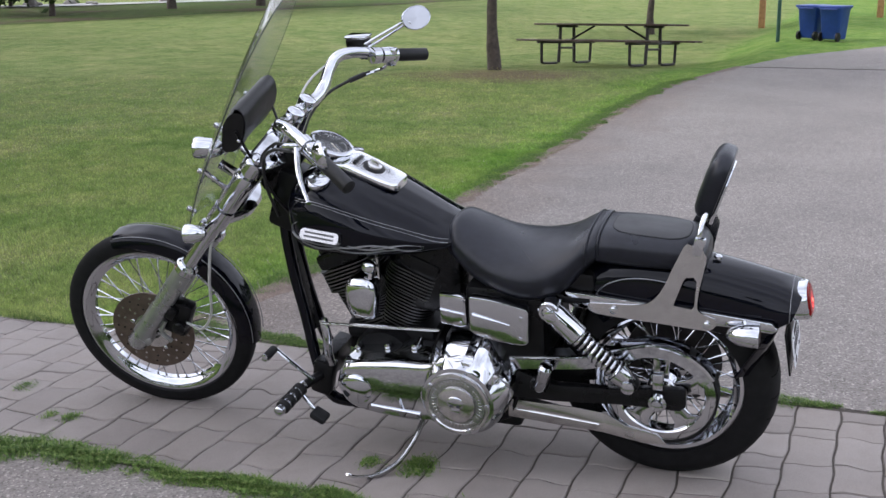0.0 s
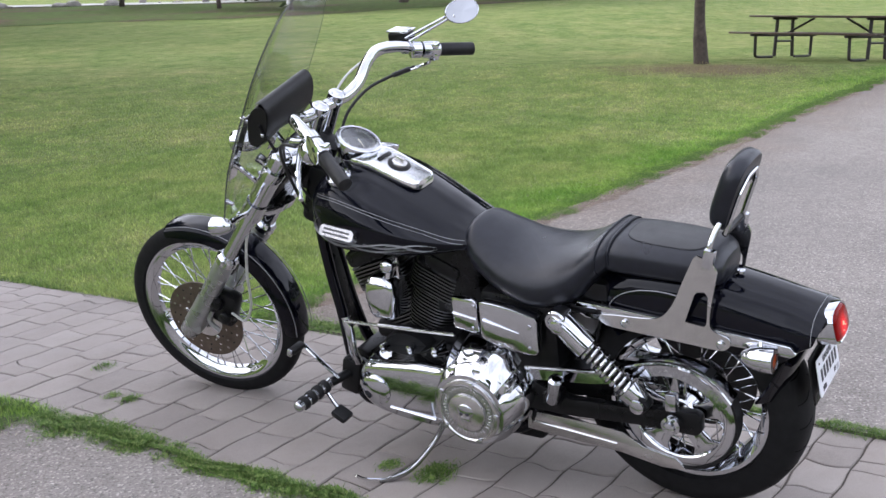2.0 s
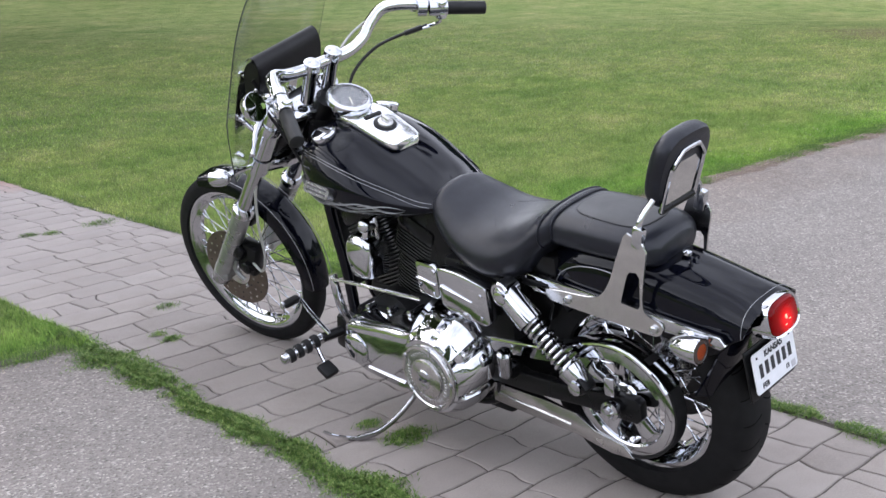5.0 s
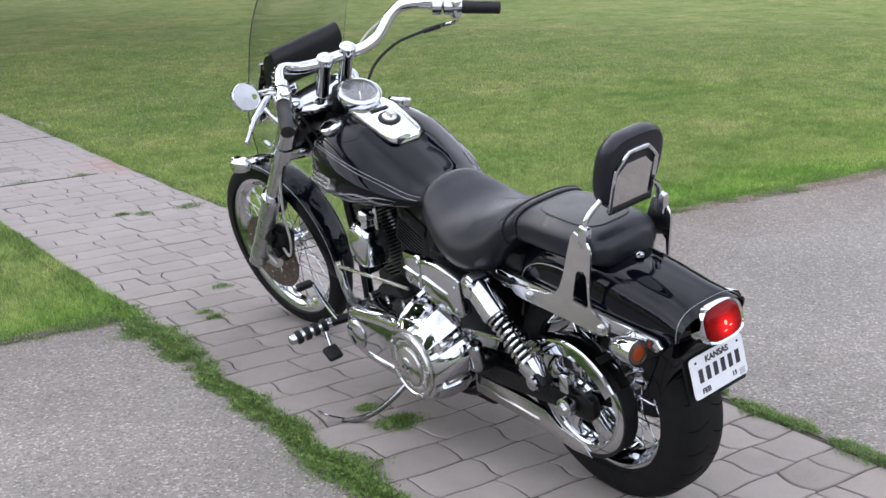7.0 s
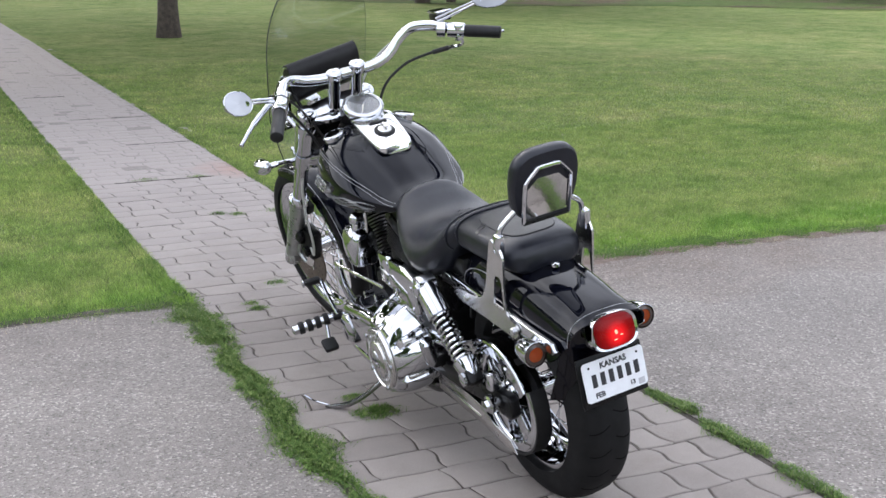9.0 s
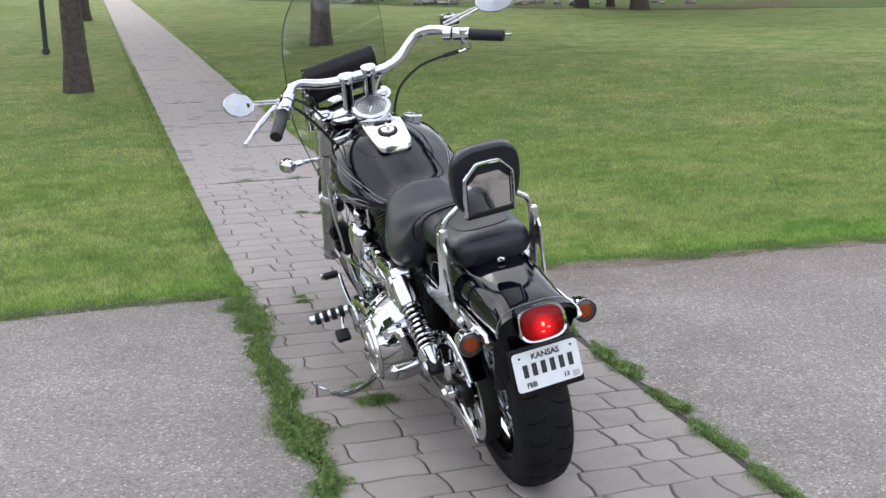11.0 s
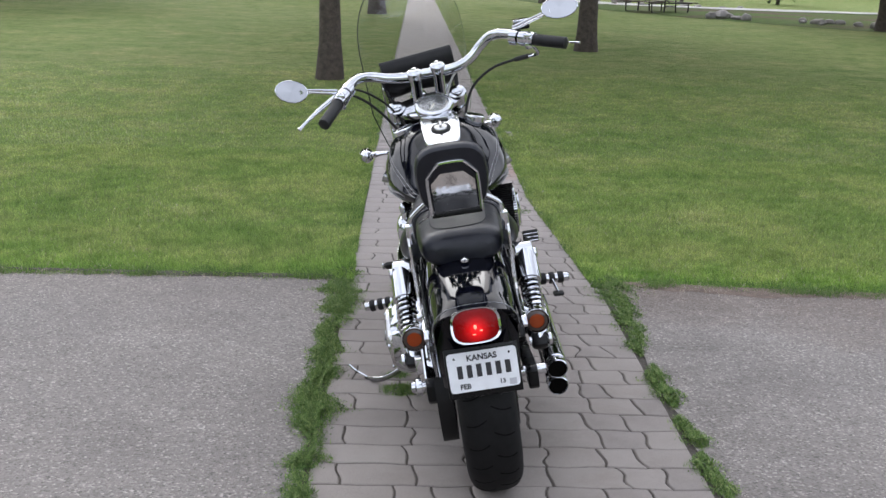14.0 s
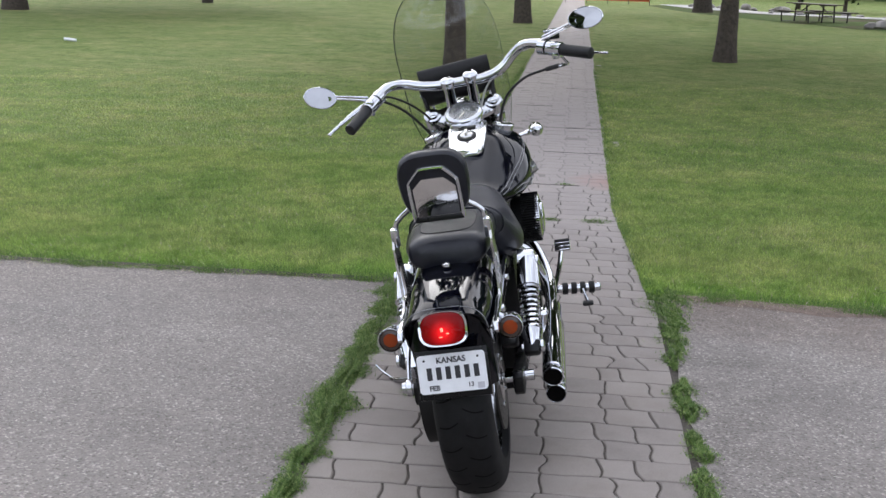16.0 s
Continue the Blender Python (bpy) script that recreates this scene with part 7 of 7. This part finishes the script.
sg = thing("sign_post", "small white sign on a green post", "sign", pose(22.5, 1.95, 0, 0, 0, 0))
part("post", tube([(0, 0, -0.05), (0, 0, 1.5)], 0.035, 10), M_GREENPOST, sg)
part("sign_board", rbox((0.04, 0.75, 0.5), (-0.05, -0.2, 1.32), 0.008), M_SIGN, sg)
for x, y in ((32.0, 3.2), (31.9, 0.3)):
    pt = thing("bollard", "orange-brown wooden post at the lane's edge", "post", pose(x, y, ground_height(x, y)), "posts by the lane")
    part("post", Shape().add(*rbox((0.16, 0.16, 1.0), (0, 0, 0.48), 0.015)), M_POSTWOOD, pt)
part_pole = thing("lamp_pole", "thin dark pole standing on the lawn", "pole", pose(1.42, 18.9, 0))
part("pole", tube([(0, 0, -0.05), (0, 0, 3.2)], 0.045, 10), M_POLE, part_pole)
part("collar", lathe([(0, 0.07), (0.08, 0.065), (0.1, 0.045)], (0, 0, 0), (0, 0, 1), 12), M_POLE, part_pole)

# far orange fence
fe = thing("construction_fence", "orange plastic fence far down the path", "fence", pose(2.9, 55, ground_height(2.9, 55)))
for k in range(9):
    part("stake", tube([(-4 + k, 0, -0.1), (-4 + k, 0, 1.15)], 0.02, 6), M_DARKSTEEL, fe)
s = Shape()
for k in range(7):
    s.add(*rbox((8.0, 0.012, 0.1), (0, 0, 0.2 + k * 0.14), 0.0))
for k in range(60):
    s.add(*rbox((0.05, 0.01, 0.95), (-3.95 + k * 0.134, 0, 0.6), 0.0))
part("netting", s, M_ORANGE, fe)

def strip_ground(name, line, w, z, material, label, category):
    v, f = [], []
    dense = [q for q in curve([(x, y, 0) for x, y in line], 60)]
    for i, q in enumerate(dense):
        a, b = Vector(dense[max(0, i - 1)]), Vector(dense[min(59, i + 1)])
        d = (b - a).normalized()
        nn = Vector((-d.y, d.x, 0))
        ww = w * (1 + 0.3 * soft_noise(i * 0.4, 0, 1.0, 7))
        for e in (-1, -0.33, 0.33, 1):
            p = Vector(q) + nn * ww * e
            v.append((p.x, p.y, ground_height(p.x, p.y) + z))
    for i in range(59):
        for k in range(3):
            f.append((i * 4 + k, i * 4 + k + 1, i * 4 + 5 + k, i * 4 + 4 + k))
    solid(name, (v, f), material, label, category, kind="structure", sharp=0)


# the lawn ends at a crest; a rough grassy swale lies between it and a pale stony creek
CREST = ((60, 12), (44, 15), (33, 18.6), (27.7, 20.1), (24.6, 21.0), (22.8, 23.4), (20.4, 25.2), (17.2, 26.3), (14.2, 29.8), (12.5, 33.1), (11.0, 36.8), (9.4, 41.5), (7.8, 47.0), (6.8, 54.0))
CREEK = ((62, 17), (48, 21.5), (39, 25.5), (34.5, 28.4), (32.2, 31.2), (30.4, 34.6), (26.5, 39.2), (21.5, 42.0), (16.2, 43.4), (13.3, 44.9), (11.2, 46.6), (9.6, 50.0), (8.4, 55.0))


def swale():
    near, far = (curve([(x, y, 0) for x, y in line], 90) for line in (CREST, CREEK))
    v, f = [], []
    for i, (a, b) in enumerate(zip(near, far)):
        a, b = Vector(a), Vector(b)
        for k in range(6):
            q = a.lerp(b, k / 5 + (0.03 * soft_noise(i * 0.5, k, 1.0, 2.2) if k < 5 else 0.02))
            v.append((q.x, q.y, ground_height(q.x, q.y) + (0.0 if k == 0 else 0.03)))
    for i in range(89):
        for k in range(5):
            f.append((i * 6 + k, i * 6 + k + 1, i * 6 + 7 + k, i * 6 + 6 + k))
    solid("swale", (v, f), M_SWALE, "rough grass and bare earth sloping to the creek, shade in their colour", "bank", kind="structure", sharp=0)


swale()
strip_ground("bank", CREEK, 1.15, 0.06, M_PALE, "pale stony creek bed beyond the lawn", "creek bed")


def bank_rocks():
    """Pale boulders along the swale and the creek, each its own stone."""
    rr = np.random.default_rng(77)
    spots = [((12.3, 34.9), (15.8, 31.0), 13, 0.26), ((8.3, 54.5), (12.0, 49.5), 11, 0.3), ((11.5, 47.0), (17.0, 44.2), 8, 0.24), ((27.5, 37.0), (33.0, 30.0), 12, 0.3), ((33.0, 30.0), (40.0, 25.4), 8, 0.26), ((16.5, 30.0), (22.0, 27.0), 5, 0.2)]
    for a, b, n, size in spots:
        for k in range(n):
            q = Vector(a).lerp(Vector(b), rr.uniform(0, 1)) + Vector((rr.normal() * 0.45, rr.normal() * 0.45))
            r = size * rr.uniform(0.3, 0.95)
            st = ball((0, 0, 0), 1.0, (1, 1, 1), 8)
            vs = [Vector(p) for p in st[0]]
            sx, sy, sz = r * rr.uniform(0.8, 1.5), r * rr.uniform(0.7, 1.1), r * rr.uniform(0.45, 0.8)
            vs = [Vector((p.x * sx, p.y * sy, p.z * sz)) * (1 + 0.28 * noise.noise(p * 1.7 + Vector((k * 3.1, size * 40, 0)))) for p in vs]
            t = solid("rock", (vs, st[1]), M_ROCK, "pale weathered boulder on the grassy bank", "rock", None, "boulders along the bank", "", 40)
            t.matrix_world = pose(q.x, q.y, ground_height(q.x, q.y) + 0.03 + sz * 0.35, 0, 0, rr.uniform(0, 360))


bank_rocks()
lt = thing("litter", "scrap of white paper lying on the lawn", "litter", pose(-5.57, 17.8, 0.02, 0, 0, 30))
part("scrap", rbox((0.22, 0.12, 0.03), (0, 0, 0), 0.012, (12, 8, 0)), M_LITTER, lt)

# far woods all round
rw = np.random.default_rng(11)
vs, fs = [], []
for k in range(22000):
    a = rw.uniform(0, 2 * math.pi)
    rad = 95 + 10 * math.sin(3 * a) + rw.normal() * 4
    hmax = 15 + 4 * math.sin(7 * a) + 3 * math.sin(17 * a + 1)
    c = np.array((3 + rad * math.cos(a), 5 + rad * math.sin(a), rw.uniform(0, 1) ** 0.8 * hmax))
    p, q = rw.normal(size=3), rw.normal(size=3)
    p = p / np.linalg.norm(p) * 1.1 * rw.uniform(0.6, 1.4)
    q = np.cross(p, q)
    q = q / np.linalg.norm(q) * 0.8
    i = len(vs)
    vs += [c - p, c + q, c + p, c - q]
    fs.append((i, i + 1, i + 2, i + 3))
tagged(new("far_woods", big_mesh("far_woods", vs, fs, M_FOLIAGE)), "dark green belt of trees far round the park", "woods", kind="stuff")


# ---- grass, weeds and pavers ----
def blades(xs, ys, hs, ws, rg, material, name, label, bend=0.5, z0=None, low=0.1):
    n = len(xs)
    a = rg.uniform(0, 2 * math.pi, n)
    t = rg.uniform(low, bend, n)
    ca, sa = np.cos(a), np.sin(a)
    z = np.zeros(n) if z0 is None else z0
    base1 = np.stack([xs - sa * ws, ys + ca * ws, z - 0.01], 1)
    base2 = np.stack([xs + sa * ws, ys - ca * ws, z - 0.01], 1)
    tip = np.stack([xs + ca * hs * t, ys + sa * hs * t, z + hs * np.sqrt(np.maximum(0.05, 1 - t * t))], 1)
    v = np.empty((3 * n, 3))
    v[0::3], v[1::3], v[2::3] = base1, base2, tip
    f = np.arange(3 * n).reshape(n, 3)
    return tagged(new(name, big_mesh(name, v, f, material)), label, "grass", kind="stuff")


def lawn_blades():
    rg = np.random.default_rng(21)
    out = []
    for (x0, x1, y0, y1, dens, h, w) in ((-1.5, 2.82, 2.62, 3.8, 15000, 0.021, 0.0017), (3.8, 9.0, 2.4, 3.8, 15000, 0.021, 0.0017), (-2.5, 2.9, 3.8, 6.5, 8000, 0.019, 0.0022), (3.8, 9.5, 3.8, 6.5, 8000, 0.019, 0.0022), (-6.0, 2.9, 6.5, 14, 2400, 0.017, 0.0035), (3.8, 15, 6.5, 14, 2400, 0.017, 0.0035), (9.5, 16.0, 3.8, 6.5, 3000, 0.018, 0.0032), (9.0, 16.0, 2.0, 3.8, 3000, 0.018, 0.0032), (-6, -2.5, 3.8, 6.5, 3000, 0.018, 0.0032), (-6, -1.5, 2.6, 3.8, 3000, 0.018, 0.0032)):
        n = int((x1 - x0) * (y1 - y0) * dens)
        x, y = rg.uniform(x0, x1, n), rg.uniform(y0, y1, n)
        keep = np.ones(n, bool)
        edge_y = np.where(x < 3.3, LAWN_Y + 0.02, np.interp(x, [e[0] for e in edge], [e[1] for e in edge])) + 0.012 * np.sin(x * 7.0 + 2 * np.sin(x * 1.7)) + 0.012 * np.sin(x * 31.0)
        keep &= y > edge_y
        keep &= (x < path_west(y) + 0.01) | (x > 3.915 - 0.11 * np.clip((y - 2.7) / 2.0, 0, 1))
        far = np.hypot(x - 3.3, y - 1.0)
        keep &= rg.uniform(0, 1, n) < np.clip((14.0 - far) / 9.0, 0, 1)
        patchy = np.sin(x * 1.7 + 0.8 * np.sin(y * 1.3)) * np.sin(y * 1.9 + 0.7 * np.sin(x * 1.1))
        hh = h * rg.uniform(0.45, 1.0, n) * (1 + 0.3 * patchy)
        near_edge = np.exp(-np.maximum(0, y - edge_y) / 0.12) + np.exp(-np.minimum(np.abs(x - PATH_L), np.abs(x - PATH_R)) / 0.07)
        hh *= 1 + 0.5 * np.minimum(1, near_edge)
        out.append((x[keep], y[keep], hh[keep], np.full(keep.sum(), w)))
    x, y, hh, w = (np.concatenate(q) for q in zip(*out))
    raised = np.where((np.abs(x - 3.355) < 0.645) & (y > LAWN_Y), 0.012, 0.0)
    blades(x, y, hh, w, rg, M_GRASS, "grass", "short mown green grass blades", 0.985, raised, 0.6)


def lawn_fringe():
    """Longer, fresher grass where mower and feet don't reach: along the lane and the path."""
    rg = np.random.default_rng(77)
    n = 120000
    x = np.concatenate([rg.uniform(-5.0, PATH_L, n // 2), rg.uniform(3.93, 15.0, n)])
    ey = np.where(x < 3.3, LAWN_Y + 0.05, np.interp(x, [e[0] for e in edge], [e[1] for e in edge])) + 0.012 * np.sin(x * 7.0 + 2 * np.sin(x * 1.7)) + 0.012 * np.sin(x * 31.0) - 0.02 * np.clip(np.sin(x * 4.3 + 2 * np.sin(x * 1.9)), 0, 1) + 0.016 * rg.normal(size=len(x))
    clump = 0.62 + 0.38 * np.sin(x * 14.0 + 3 * np.sin(x * 3.1)) * np.sin(x * 5.3 + 1.0)
    tongue = 0.035 * np.clip(np.sin(x * 9.0 + 2.5 * np.sin(x * 2.3)) * np.sin(x * 3.7), -0.3, 1.0)
    y = ey + np.abs(rg.normal(0, 0.075, len(x))) - 0.02 - tongue
    h = rg.uniform(0.008, 0.036, len(x)) * clump
    m = 46000
    y2 = 2.65 + rg.uniform(0, 1, m) ** 1.8 * 13.0
    east = rg.uniform(0, 1, m) < 0.5
    x2 = np.where(east, 3.915 - 0.11 * np.clip((y2 - 2.7) / 2.0, 0, 1) + np.abs(rg.normal(0, 0.035, m)), path_west(y2) + 0.01 - np.abs(rg.normal(0, 0.035, m)))
    h2 = rg.uniform(0.012, 0.034, m) * (0.65 + 0.35 * np.sin(y2 * 11.0 + 2 * np.sin(y2 * 2.3)))
    xs, ys, hs = np.concatenate([x, x2]), np.concatenate([y, y2]), np.concatenate([h, h2])
    blades(xs, ys, hs, rg.uniform(0.0012, 0.003, len(xs)), rg, M_FRINGE, "grass_fringe", "longer fresh green grass along the lawn's edges", 0.97, None, 0.35)


def soil_edge(name, x0, x1, seed, reach, material):
    """Bare soil between asphalt and turf; its dark colour also paints the turf's shadow line."""
    n = int(abs(x1 - x0) / 0.05)
    v, f = [], []
    for k in range(n + 1):
        x = x0 + (x1 - x0) * k / n
        y = LAWN_Y + 0.06 if x < 3.3 else float(np.interp(x, [e[0] for e in edge], [e[1] for e in edge]))
        a = reach * (1.0 + 1.1 * soft_noise(x, seed, 1.3, seed) + 0.8 * soft_noise(x, seed, 5.0, seed) + 0.5 * soft_noise(x, seed, 17.0, seed))
        v += [(x, y - max(0.004, a), 0.0015), (x, y + 0.01, 0.006), (x, y + 0.05, 0.0)]
    for k in range(n):
        for q in (0, 1):
            f.append((3 * k + q, 3 * k + 3 + q, 3 * k + 4 + q, 3 * k + 1 + q))
    solid(name, (v, f), material, "bare brown soil and painted shadow line along the lane's edge", "soil", kind="structure", sharp=0)


soil_edge("soil_edge_west", -14.0, 2.7, 4.0, 0.026, M_SOIL)
soil_edge("soil_edge_east", 4.0, 17.0, 9.0, 0.065, M_DIRT)
lawn_blades()
lawn_fringe()


def clippings():
    """Dry mown stalks and dead grass: along the lane's edge and loosely over the lawn."""
    rg = np.random.default_rng(91)
    n, m = 9000, 5200
    x = np.concatenate([rg.uniform(-5.0, 2.7, n // 3), rg.uniform(4.0, 13.0, n)])
    ey = np.where(x < 3.3, LAWN_Y + 0.03, np.interp(x, [e[0] for e in edge], [e[1] for e in edge]))
    y = ey - 0.03 + rg.normal(0, 0.035, len(x))
    x2, y2 = np.concatenate([rg.uniform(-3, 2.7, m), rg.uniform(4.0, 12.0, m)]), 2.7 + rg.uniform(0, 1, 2 * m) ** 1.4 * 6.0
    keep = np.sin(x2 * 1.9 + 1.1 * np.sin(y2 * 1.3)) + 0.7 * np.sin(y2 * 2.7 + x2) > 0.1
    xs, ys = np.concatenate([x, x2[keep]]), np.concatenate([y, y2[keep]])
    z = np.concatenate([np.full(len(x), 0.006), np.full(keep.sum(), 0.016)])
    blades(xs, ys, rg.uniform(0.012, 0.04, len(xs)), rg.uniform(0.0008, 0.0018, len(xs)), rg, M_STRAW, "dry_stalks", "pale dry grass stalks lying on the lawn and its edge", 0.999, z, 0.97)


clippings()


def weeds():
    """Low leafy weeds: small leaves heaped in clumps, with a few blades."""
    rg = np.random.default_rng(31)
    px, py, ph = [], [], []
    # full strip on the west edge
    n = 115000
    y = rg.uniform(-3.0, 2.85, n)
    c = 2.75 + 0.008 * np.sin(y * 3.1) + 0.01 * np.sin(y * 8.7 + 1) + 0.012 * np.sin(y * 19.0)
    half = 0.062 + 0.012 * np.sin(y * 5.3 + 2) + 0.012 * np.sin(y * 13.0) + 0.008 * np.sin(y * 31.0) + 0.035 * np.clip((y - 2.1) / 0.6, 0, 1)
    u = rg.normal(0, 0.5, n)
    grid = np.linspace(-3.0, 2.85, 900)
    thick = np.interp(y, grid, np.array([soft_noise(q, 1.0, 9.0, 7.5) + 0.6 * soft_noise(q, 4.0, 23.0, 3.5) for q in grid]))
    keep = rg.uniform(0, 1, n) < np.clip(0.62 + 0.9 * thick, 0.15, 1.0)
    y, u, c, half = y[keep], u[keep], c[keep], half[keep] * (0.85 + 0.3 * np.clip(thick[keep], -0.5, 1))
    px.append(c + u * half), py.append(y), ph.append(0.026 * np.exp(-u * u * 1.2) * (0.7 + 0.5 * np.sin(y * 17 + 9 * u)))
    # ragged patches on the east edge: middle, length, middle and width across, and thickness
    for y0, y1, xa, xb, wa, wb, m in ((1.68, 2.2, 3.972, 3.995, 0.03, 0.058, 6500), (2.1, 2.85, 3.995, 4.02, 0.05, 0.1, 13000), (1.14, 1.56, 3.972, 3.978, 0.042, 0.036, 7000), (0.8, 1.05, 3.978, 3.984, 0.04, 0.034, 3600), (0.44, 0.75, 3.976, 3.978, 0.044, 0.03, 4400), (0.07, 0.38, 3.968, 3.974, 0.03, 0.034, 3400), (-0.6, -0.05, 3.97, 3.975, 0.04, 0.035, 4500), (-1.6, -1.0, 3.97, 3.975, 0.03, 0.045, 4500), (-2.9, -2.0, 3.97, 3.975, 0.03, 0.045, 6000)):
        s_ = rg.uniform(0, 1, m)
        y = y0 + (y1 - y0) * s_
        wob = np.sin(y * 23.0 + 2.0 * np.sin(y * 9.0))
        ends = np.clip(np.minimum(s_, 1 - s_) * 6.0, 0.25, 1.0)
        u = rg.normal(0, 0.55, m)
        w = (wa + (wb - wa) * s_) * ends * (1 + 0.28 * wob)
        keep = rg.uniform(0, 1, m) < 0.42 + 0.4 * np.sin(y * 57.0 + 7 * u)
        px.append((xa + (xb - xa) * s_ + 0.012 * np.sin(y * 17.0) + u * w)[keep]), py.append((y + rg.normal(0, 0.012, m))[keep]), ph.append((0.026 * np.exp(-u * u) * (0.65 + 0.35 * wob) * ends)[keep])
    # tufts between the bricks
    for cx, cy, r0, m, h in ((3.045, 1.25, 0.07, 850, 0.024), (3.02, 1.4, 0.045, 250, 0.012), (3.016, 2.52, 0.04, 200, 0.012), (3.01, 2.6, 0.035, 120, 0.01), (3.33, 4.39, 0.05, 160, 0.01), (3.43, 4.33, 0.05, 160, 0.01), (3.7, 4.34, 0.09, 280, 0.012), (3.21, 2.87, 0.05, 150, 0.012), (3.49, 5.55, 0.06, 120, 0.01), (3.15, 5.57, 0.08, 120, 0.01)):
        a, r = rg.uniform(0, 2 * math.pi, m), np.sqrt(rg.uniform(0, 1, m)) * (1 + 0.3 * rg.normal(size=m))
        px.append(cx + np.cos(a) * r * r0), py.append(cy + np.sin(a) * r * r0 * 0.7), ph.append(h * np.clip(1.1 - r, 0.2, 1))
    x, y, h = np.concatenate(px), np.concatenate(py), np.concatenate(ph)
    n = len(x)
    z = h * rg.uniform(0.1, 1.0, n)
    a = rg.uniform(0, 2 * math.pi, n)
    tilt = rg.uniform(-0.9, 0.9, n)
    ln, wd = rg.uniform(0.004, 0.009, n), rg.uniform(0.0014, 0.0034, n)
    thin = rg.uniform(0, 1, n) < 0.55
    ln, wd = np.where(thin, rg.uniform(0.008, 0.021, n), ln), np.where(thin, rg.uniform(0.0008, 0.0016, n), wd)
    tilt = np.where(thin, rg.uniform(0.1, 1.1, n), tilt)
    d = np.stack([np.cos(a) * np.cos(tilt), np.sin(a) * np.cos(tilt), np.sin(tilt)], 1) * ln[:, None]
    roll = rg.uniform(-0.8, 0.8, n)
    s = np.stack([-np.sin(a) * np.cos(roll), np.cos(a) * np.cos(roll), np.sin(roll)], 1) * wd[:, None]
    c = np.stack([x, y, z + 0.001], 1)
    v = np.empty((4 * n, 3))
    v[0::4], v[1::4], v[2::4], v[3::4] = c - d, c + s, c + d, c - s
    tagged(new("weeds", big_mesh("weeds", v, np.arange(4 * n).reshape(n, 4), M_WEED)), "low green weeds growing along the edges of the bricks", "weeds", kind="stuff")


weeds()

# pavers: wavy-edged stones in staggered rows, each laid between its own joints
ROW, ROW_AT, GAP = 0.1439, 0.638, 0.0062
COLUMNS = ((2.775, 3.035, 3.25, 3.455, 3.655, 3.768, 3.948), (2.775, 2.872, 3.093, 3.29, 3.482, 3.69, 3.845, 3.948))


def row_line(k, x):
    """The joint below row k, at x across the path."""
    return ROW_AT + ROW * k + 0.009 * soft_noise(x, k * 1.7, 3.1, 2.2) + 0.0035 * math.sin(x * 28.0 + 2.3 * k)


def paver(k, left, right, steps):
    """One stone of row k between two end joints (x, slant, bulge, wave): its middle, vertices and faces."""
    def end(j, t):
        return j[0] + j[1] * (t - 0.5) + j[2] * math.sin(math.pi * t) + j[3] * math.sin(2 * math.pi * t)

    def at(u, t):
        x = end(left, t) * (1 - u) + end(right, t) * u
        return x, row_line(k, x) * (1 - t) + row_line(k + 1, x) * t
    o = [at(q / steps, 0.0) for q in range(steps)] + [at(1.0, q / steps) for q in range(steps)]
    o += [at(1 - q / steps, 1.0) for q in range(steps)] + [at(0.0, 1 - q / steps) for q in range(steps)]
    cx, cy = (left[0] + right[0]) / 2, ROW_AT + ROW * (k + 0.5)
    w, m = right[0] - left[0], len(o)
    v = []
    for z, g in ((-0.03, GAP * 0.5), (-0.0045, GAP * 0.5), (-0.0007, GAP * 0.5 + 0.0018), (0.0, GAP * 0.5 + 0.0055)):
        v += [((x - cx) * (1 - 2 * g / w), (y - cy) * (1 - 2 * g / ROW), z) for x, y in o]
    f = [(r * m + q, r * m + (q + 1) % m, (r + 1) * m + (q + 1) % m, (r + 1) * m + q) for r in range(3) for q in range(m)]
    return (cx, cy), v, f + [tuple(range(3 * m, 4 * m))]


rp = np.random.default_rng(41)
rest_v, rest_f = [], []
for k in range(-51, int((BRICK_END - ROW_AT) / ROW)):
    xs = [COLUMNS[k % 2][0]] + [x + rp.normal() * 0.011 for x in COLUMNS[k % 2][1:-1]] + [COLUMNS[k % 2][-1]]
    for q in range(len(xs) - 2, -1, -1):
        if xs[q + 1] - xs[q] > 0.17 and rp.uniform() < 0.1:
            xs.insert(q + 1, (xs[q] + xs[q + 1]) / 2)
    joints = [(x, rp.normal() * 0.013 - 0.014, rp.normal() * 0.007, rp.normal() * 0.005 - 0.004) for x in xs]
    joints[0], joints[-1] = (xs[0], 0, 0, 0), (xs[-1], 0, 0, 0)
    near = 0.1 < ROW_AT + ROW * k < 5.6
    for a, b in zip(joints[:-1], joints[1:]):
        (cx, cy), v, f = paver(k, a, b, 6 if near else 4)
        m = pose(cx, cy, rp.normal() * 0.0009, rp.normal() * 0.25, rp.normal() * 0.25, rp.normal() * 0.3)
        if near:
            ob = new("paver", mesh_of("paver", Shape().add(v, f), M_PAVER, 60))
            ob.parent = pav
            ob.matrix_world = m
        else:
            i = len(rest_v)
            rest_v += [tuple(m @ Vector(q)) for q in v]
            rest_f += [tuple(i + q for q in g) for g in f]
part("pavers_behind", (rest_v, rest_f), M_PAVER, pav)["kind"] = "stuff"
